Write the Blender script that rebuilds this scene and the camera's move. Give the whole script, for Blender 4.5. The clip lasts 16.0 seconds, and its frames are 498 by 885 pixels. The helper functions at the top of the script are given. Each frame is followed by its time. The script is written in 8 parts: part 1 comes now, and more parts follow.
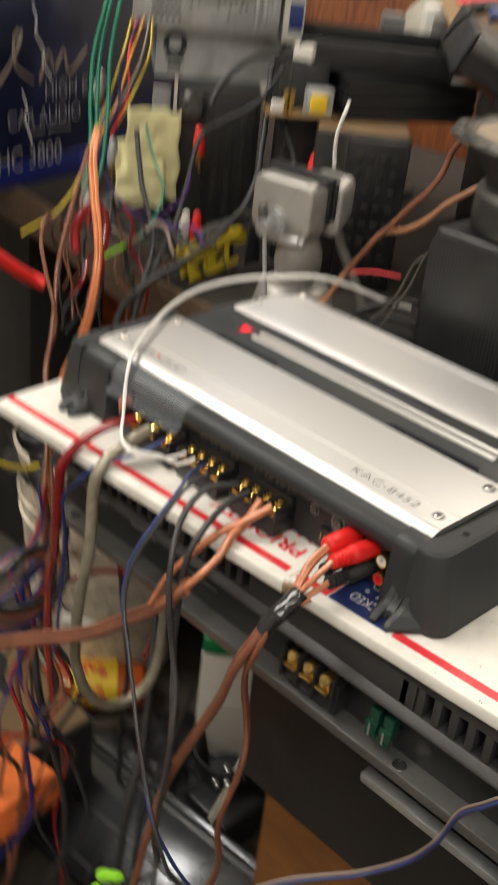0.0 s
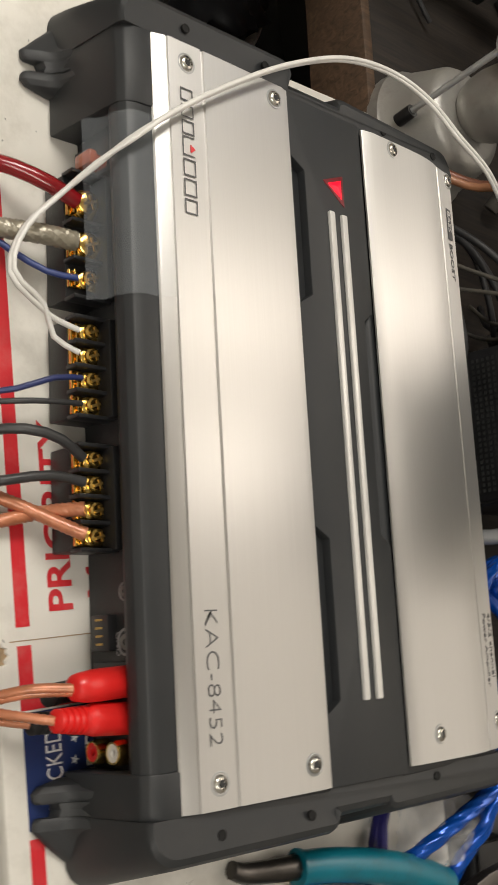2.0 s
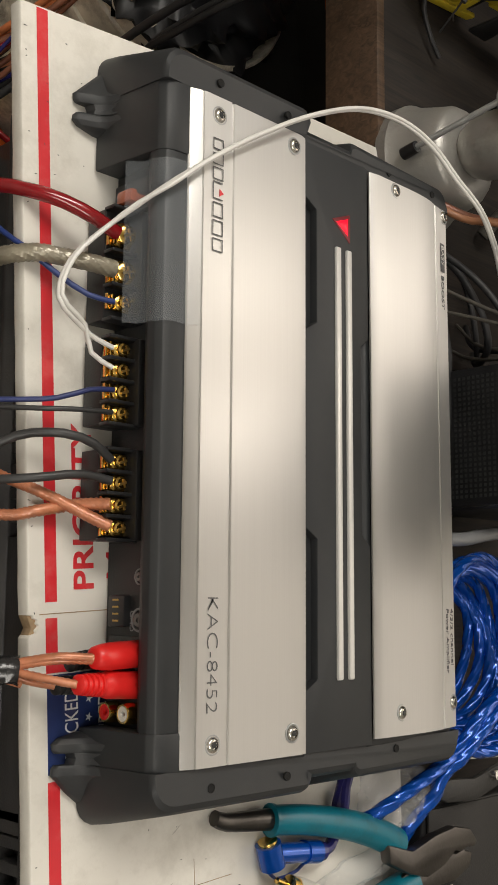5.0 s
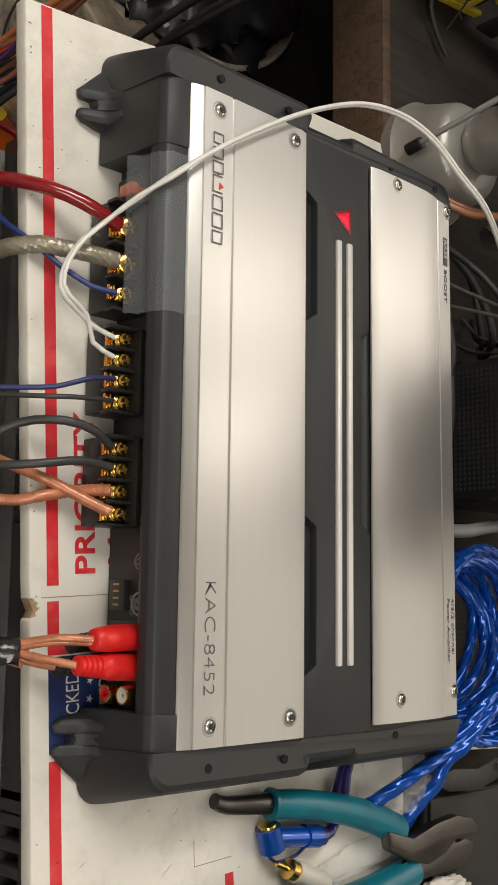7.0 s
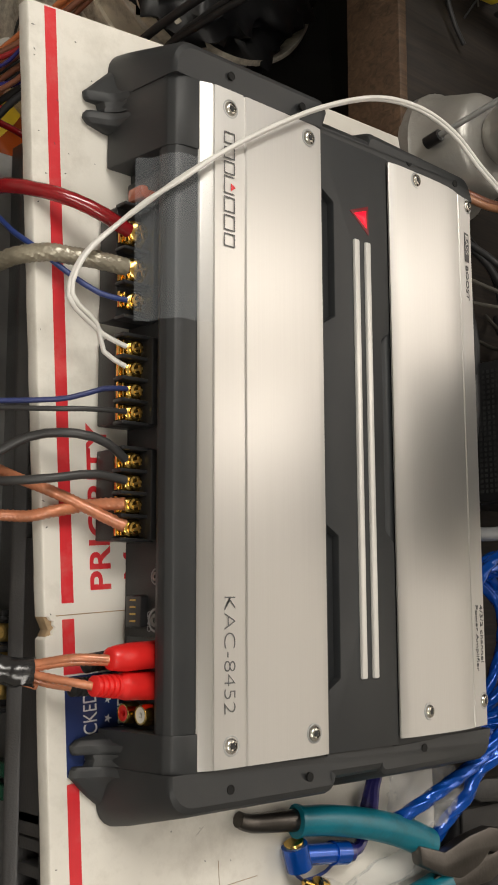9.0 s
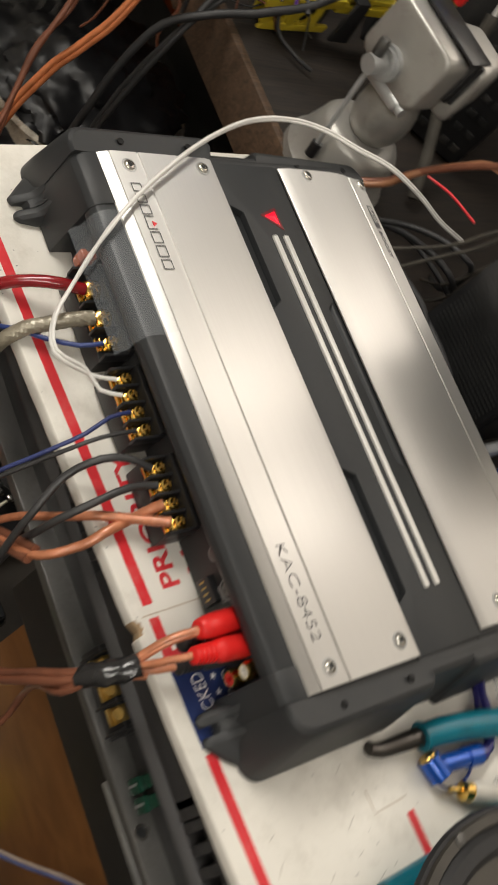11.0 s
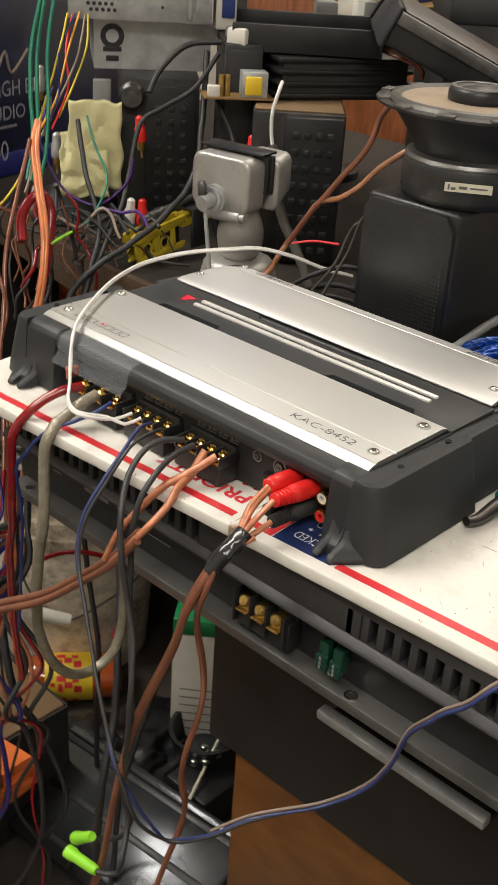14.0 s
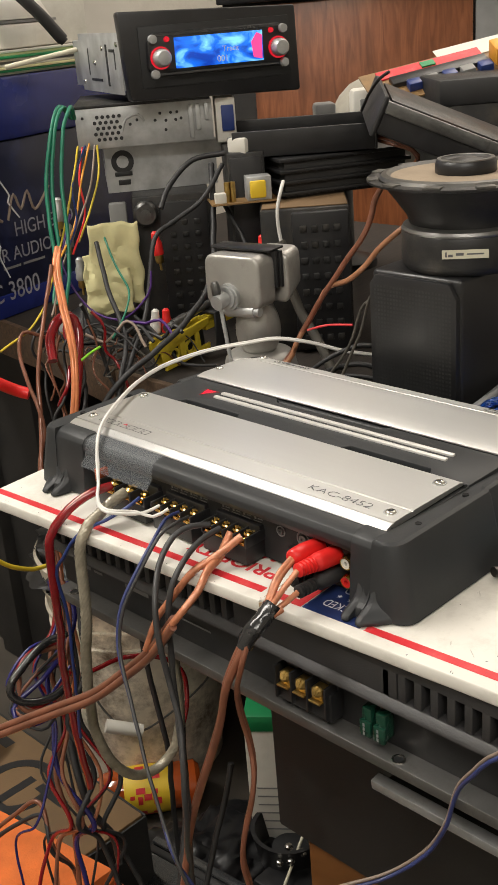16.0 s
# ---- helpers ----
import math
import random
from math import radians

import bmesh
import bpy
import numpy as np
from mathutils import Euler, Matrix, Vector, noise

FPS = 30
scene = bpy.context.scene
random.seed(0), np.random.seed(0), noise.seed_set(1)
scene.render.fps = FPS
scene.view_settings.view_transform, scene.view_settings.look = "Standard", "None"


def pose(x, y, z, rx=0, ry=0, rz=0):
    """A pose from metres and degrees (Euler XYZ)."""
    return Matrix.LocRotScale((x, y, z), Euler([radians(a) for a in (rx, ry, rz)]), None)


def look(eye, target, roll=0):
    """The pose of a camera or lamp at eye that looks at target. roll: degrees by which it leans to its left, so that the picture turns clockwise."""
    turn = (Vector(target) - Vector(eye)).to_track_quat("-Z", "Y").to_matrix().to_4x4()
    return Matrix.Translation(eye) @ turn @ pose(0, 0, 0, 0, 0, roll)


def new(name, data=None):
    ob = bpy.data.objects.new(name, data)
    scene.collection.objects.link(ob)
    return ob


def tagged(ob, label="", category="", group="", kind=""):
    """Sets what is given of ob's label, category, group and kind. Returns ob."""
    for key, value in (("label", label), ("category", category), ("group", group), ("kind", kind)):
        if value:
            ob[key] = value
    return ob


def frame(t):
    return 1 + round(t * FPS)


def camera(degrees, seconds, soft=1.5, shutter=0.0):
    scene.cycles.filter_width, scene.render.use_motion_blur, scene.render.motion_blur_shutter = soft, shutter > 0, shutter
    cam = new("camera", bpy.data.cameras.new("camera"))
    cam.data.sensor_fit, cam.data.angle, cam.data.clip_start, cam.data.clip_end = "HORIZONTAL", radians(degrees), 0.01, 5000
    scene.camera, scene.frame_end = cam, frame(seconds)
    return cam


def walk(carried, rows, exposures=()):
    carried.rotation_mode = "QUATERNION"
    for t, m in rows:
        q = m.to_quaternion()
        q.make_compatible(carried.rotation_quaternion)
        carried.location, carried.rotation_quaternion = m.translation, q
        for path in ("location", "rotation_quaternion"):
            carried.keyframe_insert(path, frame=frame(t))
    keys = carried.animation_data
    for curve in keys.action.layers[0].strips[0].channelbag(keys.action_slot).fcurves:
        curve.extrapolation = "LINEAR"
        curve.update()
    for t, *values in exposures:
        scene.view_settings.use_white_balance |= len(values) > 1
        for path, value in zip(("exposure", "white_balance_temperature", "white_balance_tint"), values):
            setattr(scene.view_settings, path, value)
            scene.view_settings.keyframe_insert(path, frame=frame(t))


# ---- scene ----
cam = camera(26.2, 16.0, soft=1.5, shutter=0.5)
PATH = [
    (0, (-0.437, -0.405, 0.37), (0.835, 0.798, -0.596), 6.4),
    (0.5, (-0.394, -0.244, 0.389), (0.86, 0.535, -0.96), 26.0),
    (1, (-0.354, -0.164, 0.395), (0.905, 0.455, -1.03), 41.8),
    (1.5, (-0.299, -0.117, 0.367), (1.005, 0.33, -1.083), 62.1),
    (2, (-0.264, -0.092, 0.358), (1.105, 0.279, -1.053), 76.0),
    (2.5, (-0.26, -0.085, 0.338), (1.151, 0.247, -1.039), 81.5),
    (3, (-0.26, -0.081, 0.341), (1.162, 0.217, -1.033), 83.3),
    (3.5, (-0.297, -0.076, 0.366), (1.119, 0.209, -1.017), 83.7),
    (3.7, (-0.305, -0.073, 0.375), (1.1, 0.213, -1.019), 83.2),
    (5.8, (-0.322, -0.085, 0.41), (1.068, 0.211, -0.998), 81.7),
    (6, (-0.324, -0.083, 0.413), (1.058, 0.204, -1.004), 81.9),
    (6.5, (-0.318, -0.089, 0.411), (1.051, 0.214, -1.015), 81.4),
    (7, (-0.314, -0.089, 0.413), (1.051, 0.214, -1.018), 81.7),
    (7.5, (-0.309, -0.087, 0.413), (1.051, 0.217, -1.022), 81.9),
    (8, (-0.308, -0.083, 0.409), (1.048, 0.211, -1.032), 82.1),
    (8.5, (-0.302, -0.083, 0.408), (1.039, 0.199, -1.048), 81.7),
    (8.7, (-0.302, -0.08, 0.405), (1.036, 0.2, -1.054), 81.5),
    (10.8, (-0.317, -0.145, 0.432), (0.964, 0.385, -1.01), 56.5),
    (11, (-0.336, -0.166, 0.437), (0.961, 0.369, -0.989), 51.7),
    (11.5, (-0.381, -0.214, 0.439), (0.935, 0.367, -0.95), 41.2),
    (12, (-0.415, -0.305, 0.435), (0.936, 0.433, -0.842), 29.8),
    (12.5, (-0.435, -0.37, 0.399), (0.943, 0.542, -0.728), 20.8),
    (13, (-0.447, -0.399, 0.369), (0.895, 0.649, -0.68), 15.6),
    (13.5, (-0.457, -0.421, 0.354), (0.888, 0.677, -0.639), 10.6),
    (14, (-0.446, -0.447, 0.348), (0.864, 0.737, -0.592), 3.8),
    (14.5, (-0.438, -0.471, 0.338), (0.851, 0.786, -0.533), -1.6),
    (15, (-0.44, -0.482, 0.338), (0.841, 0.826, -0.468), -3.7),
    (15.5, (-0.44, -0.486, 0.339), (0.832, 0.853, -0.429), -4.5),
    (16, (-0.44, -0.487, 0.339), (0.839, 0.852, -0.418), -4.6),
]
walk(cam, [(t, look(eye, target, roll)) for t, eye, target, roll in PATH], exposures=((0, 0.55), (0.5, 0.42), (1.2, 0.2), (2, 0.0), (3, -0.1), (8.7, -0.05), (11, 0.05), (12, 0.15), (13, 0.4), (14.5, 0.56), (16, 0.52)))

# ---- light, room air and exposure ----
world = bpy.data.worlds.new("room_air")
scene.world = world
world.use_nodes = True
world.node_tree.nodes["Background"].inputs[0].default_value = (0.9, 0.93, 1.0, 1)
world.node_tree.nodes["Background"].inputs[1].default_value = 0.02


def area_lamp(name, eye, target, sx, sy, watts, colour):
    data = bpy.data.lights.new(name, "AREA")
    data.shape, data.size, data.size_y = "RECTANGLE", sx, sy
    data.energy, data.color = watts, colour
    ob = new(name, data)
    ob.matrix_world = look(eye, target)
    return ob


# Broad added emitter stands in for the lit ceiling mirrored in the aluminium.
area_lamp("lit_ceiling_fill", (1.62, 0.12, 1.68), (1.50, 0.11, 0.0), 1.9, 1.4, 13.0, (1.0, 0.90, 0.79))
for y in (0.36, 0.74):
    area_lamp("ceiling_tube_and_fill", (1.55, y, 1.66), (1.43, y - 0.01, 0.0), 0.14, 1.4, 3.8, (1.0, 0.90, 0.79))
area_lamp("ceiling_tube_and_fill", (-0.55, 1.05, 1.64), (-0.1, 0.05, 0.0), 1.3, 0.5, 32, (1.0, 0.945, 0.86))
# Added fill from behind the viewpoint to lift front shadows; no lamp known there.
area_lamp("ceiling_tube_and_fill", (-1.10, -0.90, 1.64), (-0.1, -0.05, 0.0), 1.3, 0.5, 20, (1.0, 0.945, 0.86))


# ---- materials ----
def mat(name, col, rough=0.5, metal=0.0, vary=0.25, scale=40.0, bump=0.15, fine=600.0, dirt=None, dirt_amount=0.4, dirt_scale=12.0,
        coat=0.0, glass=0.0, aniso=0.0, rough_vary=0.12, dirt_from=0.5):
    """A surface with broad variation, fine grain and, where given, dirt in patches."""
    m = bpy.data.materials.new(name)
    m.use_nodes = True
    nt = m.node_tree
    n, l = nt.nodes, nt.links
    b = n["Principled BSDF"]
    tc = n.new("ShaderNodeTexCoord")
    broad = n.new("ShaderNodeTexNoise")
    broad.inputs["Scale"].default_value, broad.inputs["Detail"].default_value = scale, 6
    grain = n.new("ShaderNodeTexNoise")
    grain.inputs["Scale"].default_value, grain.inputs["Detail"].default_value = fine, 3
    for t in (broad, grain):
        l.new(tc.outputs["Object"], t.inputs["Vector"])
    ramp = n.new("ShaderNodeMapRange")
    ramp.inputs["From Min"].default_value, ramp.inputs["From Max"].default_value = 0.3, 0.7
    ramp.inputs["To Min"].default_value, ramp.inputs["To Max"].default_value = 1 - vary, 1 + vary
    l.new(broad.outputs["Fac"], ramp.inputs["Value"])
    mul = n.new("ShaderNodeVectorMath")
    mul.operation = "SCALE"
    mul.inputs[0].default_value = col
    l.new(ramp.outputs["Result"], mul.inputs["Scale"])
    out = mul.outputs["Vector"]
    if dirt:
        patch = n.new("ShaderNodeTexNoise")
        patch.inputs["Scale"].default_value, patch.inputs["Detail"].default_value = dirt_scale, 9
        patch.inputs["Roughness"].default_value = 0.72
        l.new(tc.outputs["Object"], patch.inputs["Vector"])
        pr = n.new("ShaderNodeMapRange")
        pr.inputs["From Min"].default_value, pr.inputs["From Max"].default_value = dirt_from, dirt_from + 0.22
        pr.inputs["To Max"].default_value = dirt_amount
        l.new(patch.outputs["Fac"], pr.inputs["Value"])
        mix = n.new("ShaderNodeMix")
        mix.data_type = "RGBA"
        mix.inputs["B"].default_value = (*dirt, 1)
        l.new(pr.outputs["Result"], mix.inputs["Factor"])
        l.new(out, mix.inputs["A"])
        out = mix.outputs["Result"]
    l.new(out, b.inputs["Base Color"])
    rr = n.new("ShaderNodeMapRange")
    rr.inputs["To Min"].default_value, rr.inputs["To Max"].default_value = max(0.02, rough - rough_vary), min(1, rough + rough_vary)
    l.new(broad.outputs["Fac"], rr.inputs["Value"])
    l.new(rr.outputs["Result"], b.inputs["Roughness"])
    b.inputs["Metallic"].default_value = metal
    b.inputs["Coat Weight"].default_value = coat
    b.inputs["Transmission Weight"].default_value = glass
    b.inputs["Anisotropic"].default_value = aniso
    if bump:
        bp = n.new("ShaderNodeBump")
        bp.inputs["Strength"].default_value, bp.inputs["Distance"].default_value = bump, 0.0006
        l.new(grain.outputs["Fac"], bp.inputs["Height"])
        l.new(bp.outputs["Normal"], b.inputs["Normal"])
    return m


def brushed(name, col, rough, along):
    """Brushed metal: fine streaks along one axis of the thing."""
    m = bpy.data.materials.new(name)
    m.use_nodes = True
    nt = m.node_tree
    n, l = nt.nodes, nt.links
    b = n["Principled BSDF"]
    tc, mp, tx = n.new("ShaderNodeTexCoord"), n.new("ShaderNodeMapping"), n.new("ShaderNodeTexNoise")
    mp.inputs["Scale"].default_value = along
    tx.inputs["Scale"].default_value, tx.inputs["Detail"].default_value = 1.0, 5
    l.new(tc.outputs["Object"], mp.inputs["Vector"])
    l.new(mp.outputs["Vector"], tx.inputs["Vector"])
    cr = n.new("ShaderNodeMapRange")
    cr.inputs["From Min"].default_value, cr.inputs["From Max"].default_value = 0.3, 0.7
    cr.inputs["To Min"].default_value, cr.inputs["To Max"].default_value = 0.98, 1.015
    l.new(tx.outputs["Fac"], cr.inputs["Value"])
    mul = n.new("ShaderNodeVectorMath")
    mul.operation = "SCALE"
    mul.inputs[0].default_value = col
    l.new(cr.outputs["Result"], mul.inputs["Scale"])
    l.new(mul.outputs["Vector"], b.inputs["Base Color"])
    rr = n.new("ShaderNodeMapRange")
    rr.inputs["To Min"].default_value, rr.inputs["To Max"].default_value = rough - 0.03, rough + 0.04
    l.new(tx.outputs["Fac"], rr.inputs["Value"])
    l.new(rr.outputs["Result"], b.inputs["Roughness"])
    b.inputs["Metallic"].default_value = 0.9
    b.inputs["Anisotropic"].default_value = 0.86
    across = n.new("ShaderNodeCombineXYZ")  # the brushing spreads highlights across its lines
    across.inputs["X"].default_value = 1.0
    l.new(across.outputs["Vector"], b.inputs["Tangent"])
    bp = n.new("ShaderNodeBump")
    bp.inputs["Strength"].default_value, bp.inputs["Distance"].default_value = 0.03, 0.0003
    l.new(tx.outputs["Fac"], bp.inputs["Height"])
    l.new(bp.outputs["Normal"], b.inputs["Normal"])
    return m


def wood_mat(name, dark, light, scale, along, rough=0.45):
    m = bpy.data.materials.new(name)
    m.use_nodes = True
    nt = m.node_tree
    n, l = nt.nodes, nt.links
    b = n["Principled BSDF"]
    tc, mp, tx, big = n.new("ShaderNodeTexCoord"), n.new("ShaderNodeMapping"), n.new("ShaderNodeTexNoise"), n.new("ShaderNodeTexNoise")
    mp.inputs["Scale"].default_value = along
    tx.inputs["Scale"].default_value, tx.inputs["Detail"].default_value, tx.inputs["Distortion"].default_value = scale, 8, 1.2
    big.inputs["Scale"].default_value, big.inputs["Detail"].default_value = 9, 5
    l.new(tc.outputs["Object"], mp.inputs["Vector"])
    l.new(mp.outputs["Vector"], tx.inputs["Vector"])
    l.new(tc.outputs["Object"], big.inputs["Vector"])
    cr = n.new("ShaderNodeValToRGB")
    cr.color_ramp.elements[0].position, cr.color_ramp.elements[1].position = 0.32, 0.7
    cr.color_ramp.elements[0].color, cr.color_ramp.elements[1].color = (*dark, 1), (*light, 1)
    l.new(tx.outputs["Fac"], cr.inputs["Fac"])
    st = n.new("ShaderNodeMapRange")
    st.inputs["From Min"].default_value, st.inputs["From Max"].default_value = 0.3, 0.7
    st.inputs["To Min"].default_value, st.inputs["To Max"].default_value = 0.7, 1.15
    l.new(big.outputs["Fac"], st.inputs["Value"])
    mul = n.new("ShaderNodeVectorMath")
    mul.operation = "SCALE"
    l.new(cr.outputs["Color"], mul.inputs[0])
    l.new(st.outputs["Result"], mul.inputs["Scale"])
    l.new(mul.outputs["Vector"], b.inputs["Base Color"])
    b.inputs["Roughness"].default_value = rough
    bp = n.new("ShaderNodeBump")
    bp.inputs["Strength"].default_value, bp.inputs["Distance"].default_value = 0.2, 0.0008
    l.new(tx.outputs["Fac"], bp.inputs["Height"])
    l.new(bp.outputs["Normal"], b.inputs["Normal"])
    return m


def glow(name, col, strength):
    m = bpy.data.materials.new(name)
    m.use_nodes = True
    b = m.node_tree.nodes["Principled BSDF"]
    b.inputs["Base Color"].default_value = (*[c * 0.4 for c in col], 1)
    b.inputs["Emission Color"].default_value, b.inputs["Emission Strength"].default_value = (*col, 1), strength
    b.inputs["Roughness"].default_value = 0.2
    return m


def clear(name, col, rough=0.1, alpha=0.2):
    """Thin clear film: mostly lets light through, with its own gloss."""
    m = bpy.data.materials.new(name)
    m.use_nodes = True
    b = m.node_tree.nodes["Principled BSDF"]
    b.inputs["Base Color"].default_value, b.inputs["Roughness"].default_value = (*col, 1), rough
    b.inputs["Alpha"].default_value = alpha
    return m


CHARCOAL = mat("charcoal_cast_metal", (0.0215, 0.0235, 0.0255), 0.52, 0.0, 0.10, 25, 0.09, 2200, (0.045, 0.043, 0.04), 0.22, 45)
# Darker charcoal: near-black panels, and the shade painted into holes, slots and recesses.
CHAR_DEEP = mat("deep_charcoal_and_hole_shade", (0.016, 0.017, 0.018), 0.5, 0.0, 0.15, 25, 0.2, 1200)
ALU = brushed("brushed_aluminium", (0.62, 0.61, 0.59), 0.375, (1500, 10, 40))
ALU_BAR = mat("bright_aluminium", (0.74, 0.73, 0.70), 0.38, 0.35, 0.04, 60, 0.05)
STEEL = mat("screw_steel", (0.62, 0.60, 0.56), 0.25, 1.0, 0.1, 200, 0.05)
GALV = mat("galvanised_steel", (0.46, 0.47, 0.47), 0.45, 0.55, 0.2, 45, 0.12, 400, (0.18, 0.16, 0.13), 0.35, 30)
DARK_STEEL = mat("dark_worn_steel", (0.16, 0.16, 0.155), 0.42, 0.85, 0.3, 60, 0.3, 500, (0.05, 0.045, 0.04), 0.7, 40)
BRASS = mat("gold_plated_brass", (0.83, 0.56, 0.16), 0.18, 1.0, 0.12, 300, 0.08, 900)
OLD_BRASS = mat("dull_brass", (0.48, 0.33, 0.11), 0.40, 1.0, 0.25, 200, 0.2, 700)
HOLE_BLACK = mat("unlit_hole", (0.004, 0.004, 0.004), 0.9, 0.0, 0.1, 60, 0.0)
BLACK_PL = mat("black_plastic", (0.014, 0.014, 0.015), 0.38, 0.0, 0.2, 60, 0.12, 900)
BLACK_MATT = mat("black_matt_vinyl", (0.017, 0.016, 0.015), 0.68, 0.0, 0.3, 30, 0.5, 900, (0.05, 0.045, 0.04), 0.3, 14)
BLACK_DUST = mat("dusty_black_metal", (0.02, 0.02, 0.02), 0.45, 0.2, 0.3, 30, 0.3, 700, (0.12, 0.10, 0.075), 0.45, 18)
RUBBER = mat("black_rubber", (0.02, 0.02, 0.021), 0.55, 0.0, 0.2, 90, 0.15)
GREY_JACKET = mat("grey_cable_jacket", (0.040, 0.040, 0.041), 0.42, 0.0, 0.15, 60, 0.1)
CARD_WHITE = mat("white_coated_cardboard", (0.74, 0.715, 0.655), 0.48, 0.0, 0.05, 18, 0.1, 500, (0.40, 0.37, 0.31), 0.5, 20)
SMEAR = mat("grey_handling_marks", (0.50, 0.47, 0.42), 0.6, 0.0, 0.2, 300, 0.0)
CARD_EDGE = mat("raw_cardboard_edge", (0.34, 0.24, 0.14), 0.85, 0.0, 0.3, 120, 0.5)
CARD_BROWN = mat("brown_cardboard", (0.17, 0.105, 0.05), 0.8, 0.0, 0.15, 12, 0.3, 300, (0.12, 0.08, 0.05), 0.5, 9)
PRINT_RED = mat("red_print", (0.66, 0.028, 0.038), 0.45, 0.0, 0.1, 60, 0.05, 500, (0.5, 0.35, 0.3), 0.25, 60)
PRINT_BLUE = mat("blue_print", (0.018, 0.035, 0.13), 0.42, 0.0, 0.15, 60, 0.05)
PRINT_WHITE = mat("white_print", (0.75, 0.75, 0.76), 0.5, 0.0, 0.05, 60, 0.0)
PRINT_GREY = mat("grey_legend_print", (0.22, 0.22, 0.22), 0.5, 0.0, 0.1, 60, 0.0)
CARTON_INK = mat("pale_carton_print", (0.30, 0.30, 0.34), 0.35, 0.0, 0.25, 60, 0.0)
PRINT_DARK = mat("dark_legend_print", (0.10, 0.10, 0.103), 0.4, 0.0, 0.1, 60, 0.0)
RED_SLEEVE = mat("red_soft_plastic", (0.70, 0.018, 0.016), 0.42, 0.0, 0.08, 80, 0.1, 700, coat=0.15)
RED_CABLE = mat("dark_red_clear_jacket", (0.24, 0.008, 0.012), 0.16, 0.0, 0.2, 90, 0.05, coat=0.5)
COPPER_CLEAR = mat("copper_in_clear_jacket", (0.50, 0.19, 0.095), 0.34, 0.2, 0.25, 160, 0.35, 380, coat=0.4)
COPPER_OLD = mat("browned_speaker_cable", (0.20, 0.075, 0.042), 0.33, 0.1, 0.25, 60, 0.12, 300, coat=0.25)
COPPER_ORANGE = mat("orange_copper_cable", (0.62, 0.20, 0.075), 0.33, 0.15, 0.2, 70, 0.1, coat=0.25)
SILVER_CLEAR = mat("tinned_strands_in_clear_jacket", (0.30, 0.27, 0.205), 0.34, 0.30, 0.2, 160, 0.4, 350, coat=0.35)
WHITE_CABLE = mat("white_cable_jacket", (0.74, 0.73, 0.70), 0.4, 0.0, 0.06, 60, 0.05, 500, (0.4, 0.36, 0.3), 0.25, 40)
BLUE_CABLE = mat("blue_cable_jacket", (0.02, 0.042, 0.18), 0.38, 0.0, 0.15, 60, 0.05)
BLUE_CLEAR = mat("bright_blue_clear_jacket", (0.003, 0.075, 0.42), 0.16, 0.45, 0.10, 60, 0.0, 260, coat=0.5)
NAVY_CABLE = mat("dark_navy_jacket", (0.02, 0.018, 0.12), 0.22, 0.0, 0.2, 60, 0.05, coat=0.4)
BEIGE_CABLE = mat("taupe_cable_jacket", (0.26, 0.20, 0.16), 0.4, 0.0, 0.15, 60, 0.05)
GREEN_CABLE = mat("green_cable_jacket", (0.01, 0.17, 0.10), 0.4, 0.0, 0.15, 60, 0.05)
LIME = mat("lime_green_plastic", (0.30, 0.75, 0.04), 0.4, 0.0, 0.15, 60, 0.05)
YELLOW = mat("yellow_plastic", (0.62, 0.47, 0.03), 0.45, 0.0, 0.15, 30, 0.2, 500, (0.15, 0.11, 0.03), 0.6, 22)
PURPLE = mat("purple_jacket", (0.06, 0.014, 0.15), 0.4, 0.0, 0.15, 60, 0.05)
TEAL = mat("teal_vinyl_grip", (0.0, 0.135, 0.19), 0.36, 0.0, 0.1, 40, 0.1, 500, (0.02, 0.05, 0.055), 0.6, 45)
PLIER = mat("oiled_dark_steel", (0.10, 0.092, 0.085), 0.36, 0.9, 0.25, 40, 0.2, 500)
FUSE_GREEN = mat("green_clear_fuse", (0.008, 0.05, 0.03), 0.22, 0.0, 0.1, 60, 0.0, coat=0.3)
FUSE_ORANGE = mat("orange_clear_fuse", (0.36, 0.08, 0.03), 0.2, 0.0, 0.2, 200, 0.0, coat=0.3)
VISE = mat("cast_aluminium_paint", (0.37, 0.36, 0.335), 0.40, 0.5, 0.15, 20, 0.3, 400, (0.14, 0.12, 0.10), 0.5, 22)
BENCH_WOOD = wood_mat("grimy_bench_wood", (0.008, 0.006, 0.0045), (0.028, 0.019, 0.013), 18, (1, 14, 10), 0.8)
PANEL_WOOD = wood_mat("brown_veneer", (0.155, 0.060, 0.015), (0.225, 0.096, 0.027), 9, (4, 2, 4), 0.42)
WALL_WOOD = wood_mat("reddish_wall_veneer", (0.17, 0.052, 0.018), (0.33, 0.115, 0.045), 14, (6, 8, 0.7), 0.35)
AMBER_WOOD = wood_mat("polished_reddish_wood", (0.10, 0.02, 0.006), (0.28, 0.065, 0.018), 8, (2, 8, 6), 0.2)
BUCKET = mat("dirty_white_plastic", (0.78, 0.72, 0.60), 0.55, 0.0, 0.3, 14, 0.3, 300, (0.10, 0.065, 0.038), 0.92, 15, dirt_from=0.44)
WHITE_PL = mat("aged_white_plastic", (0.66, 0.64, 0.58), 0.42, 0.0, 0.08, 15, 0.1, 500, (0.3, 0.26, 0.2), 0.3, 12)
GREY_PL = mat("grey_plastic", (0.20, 0.20, 0.195), 0.45, 0.0, 0.12, 30, 0.15)
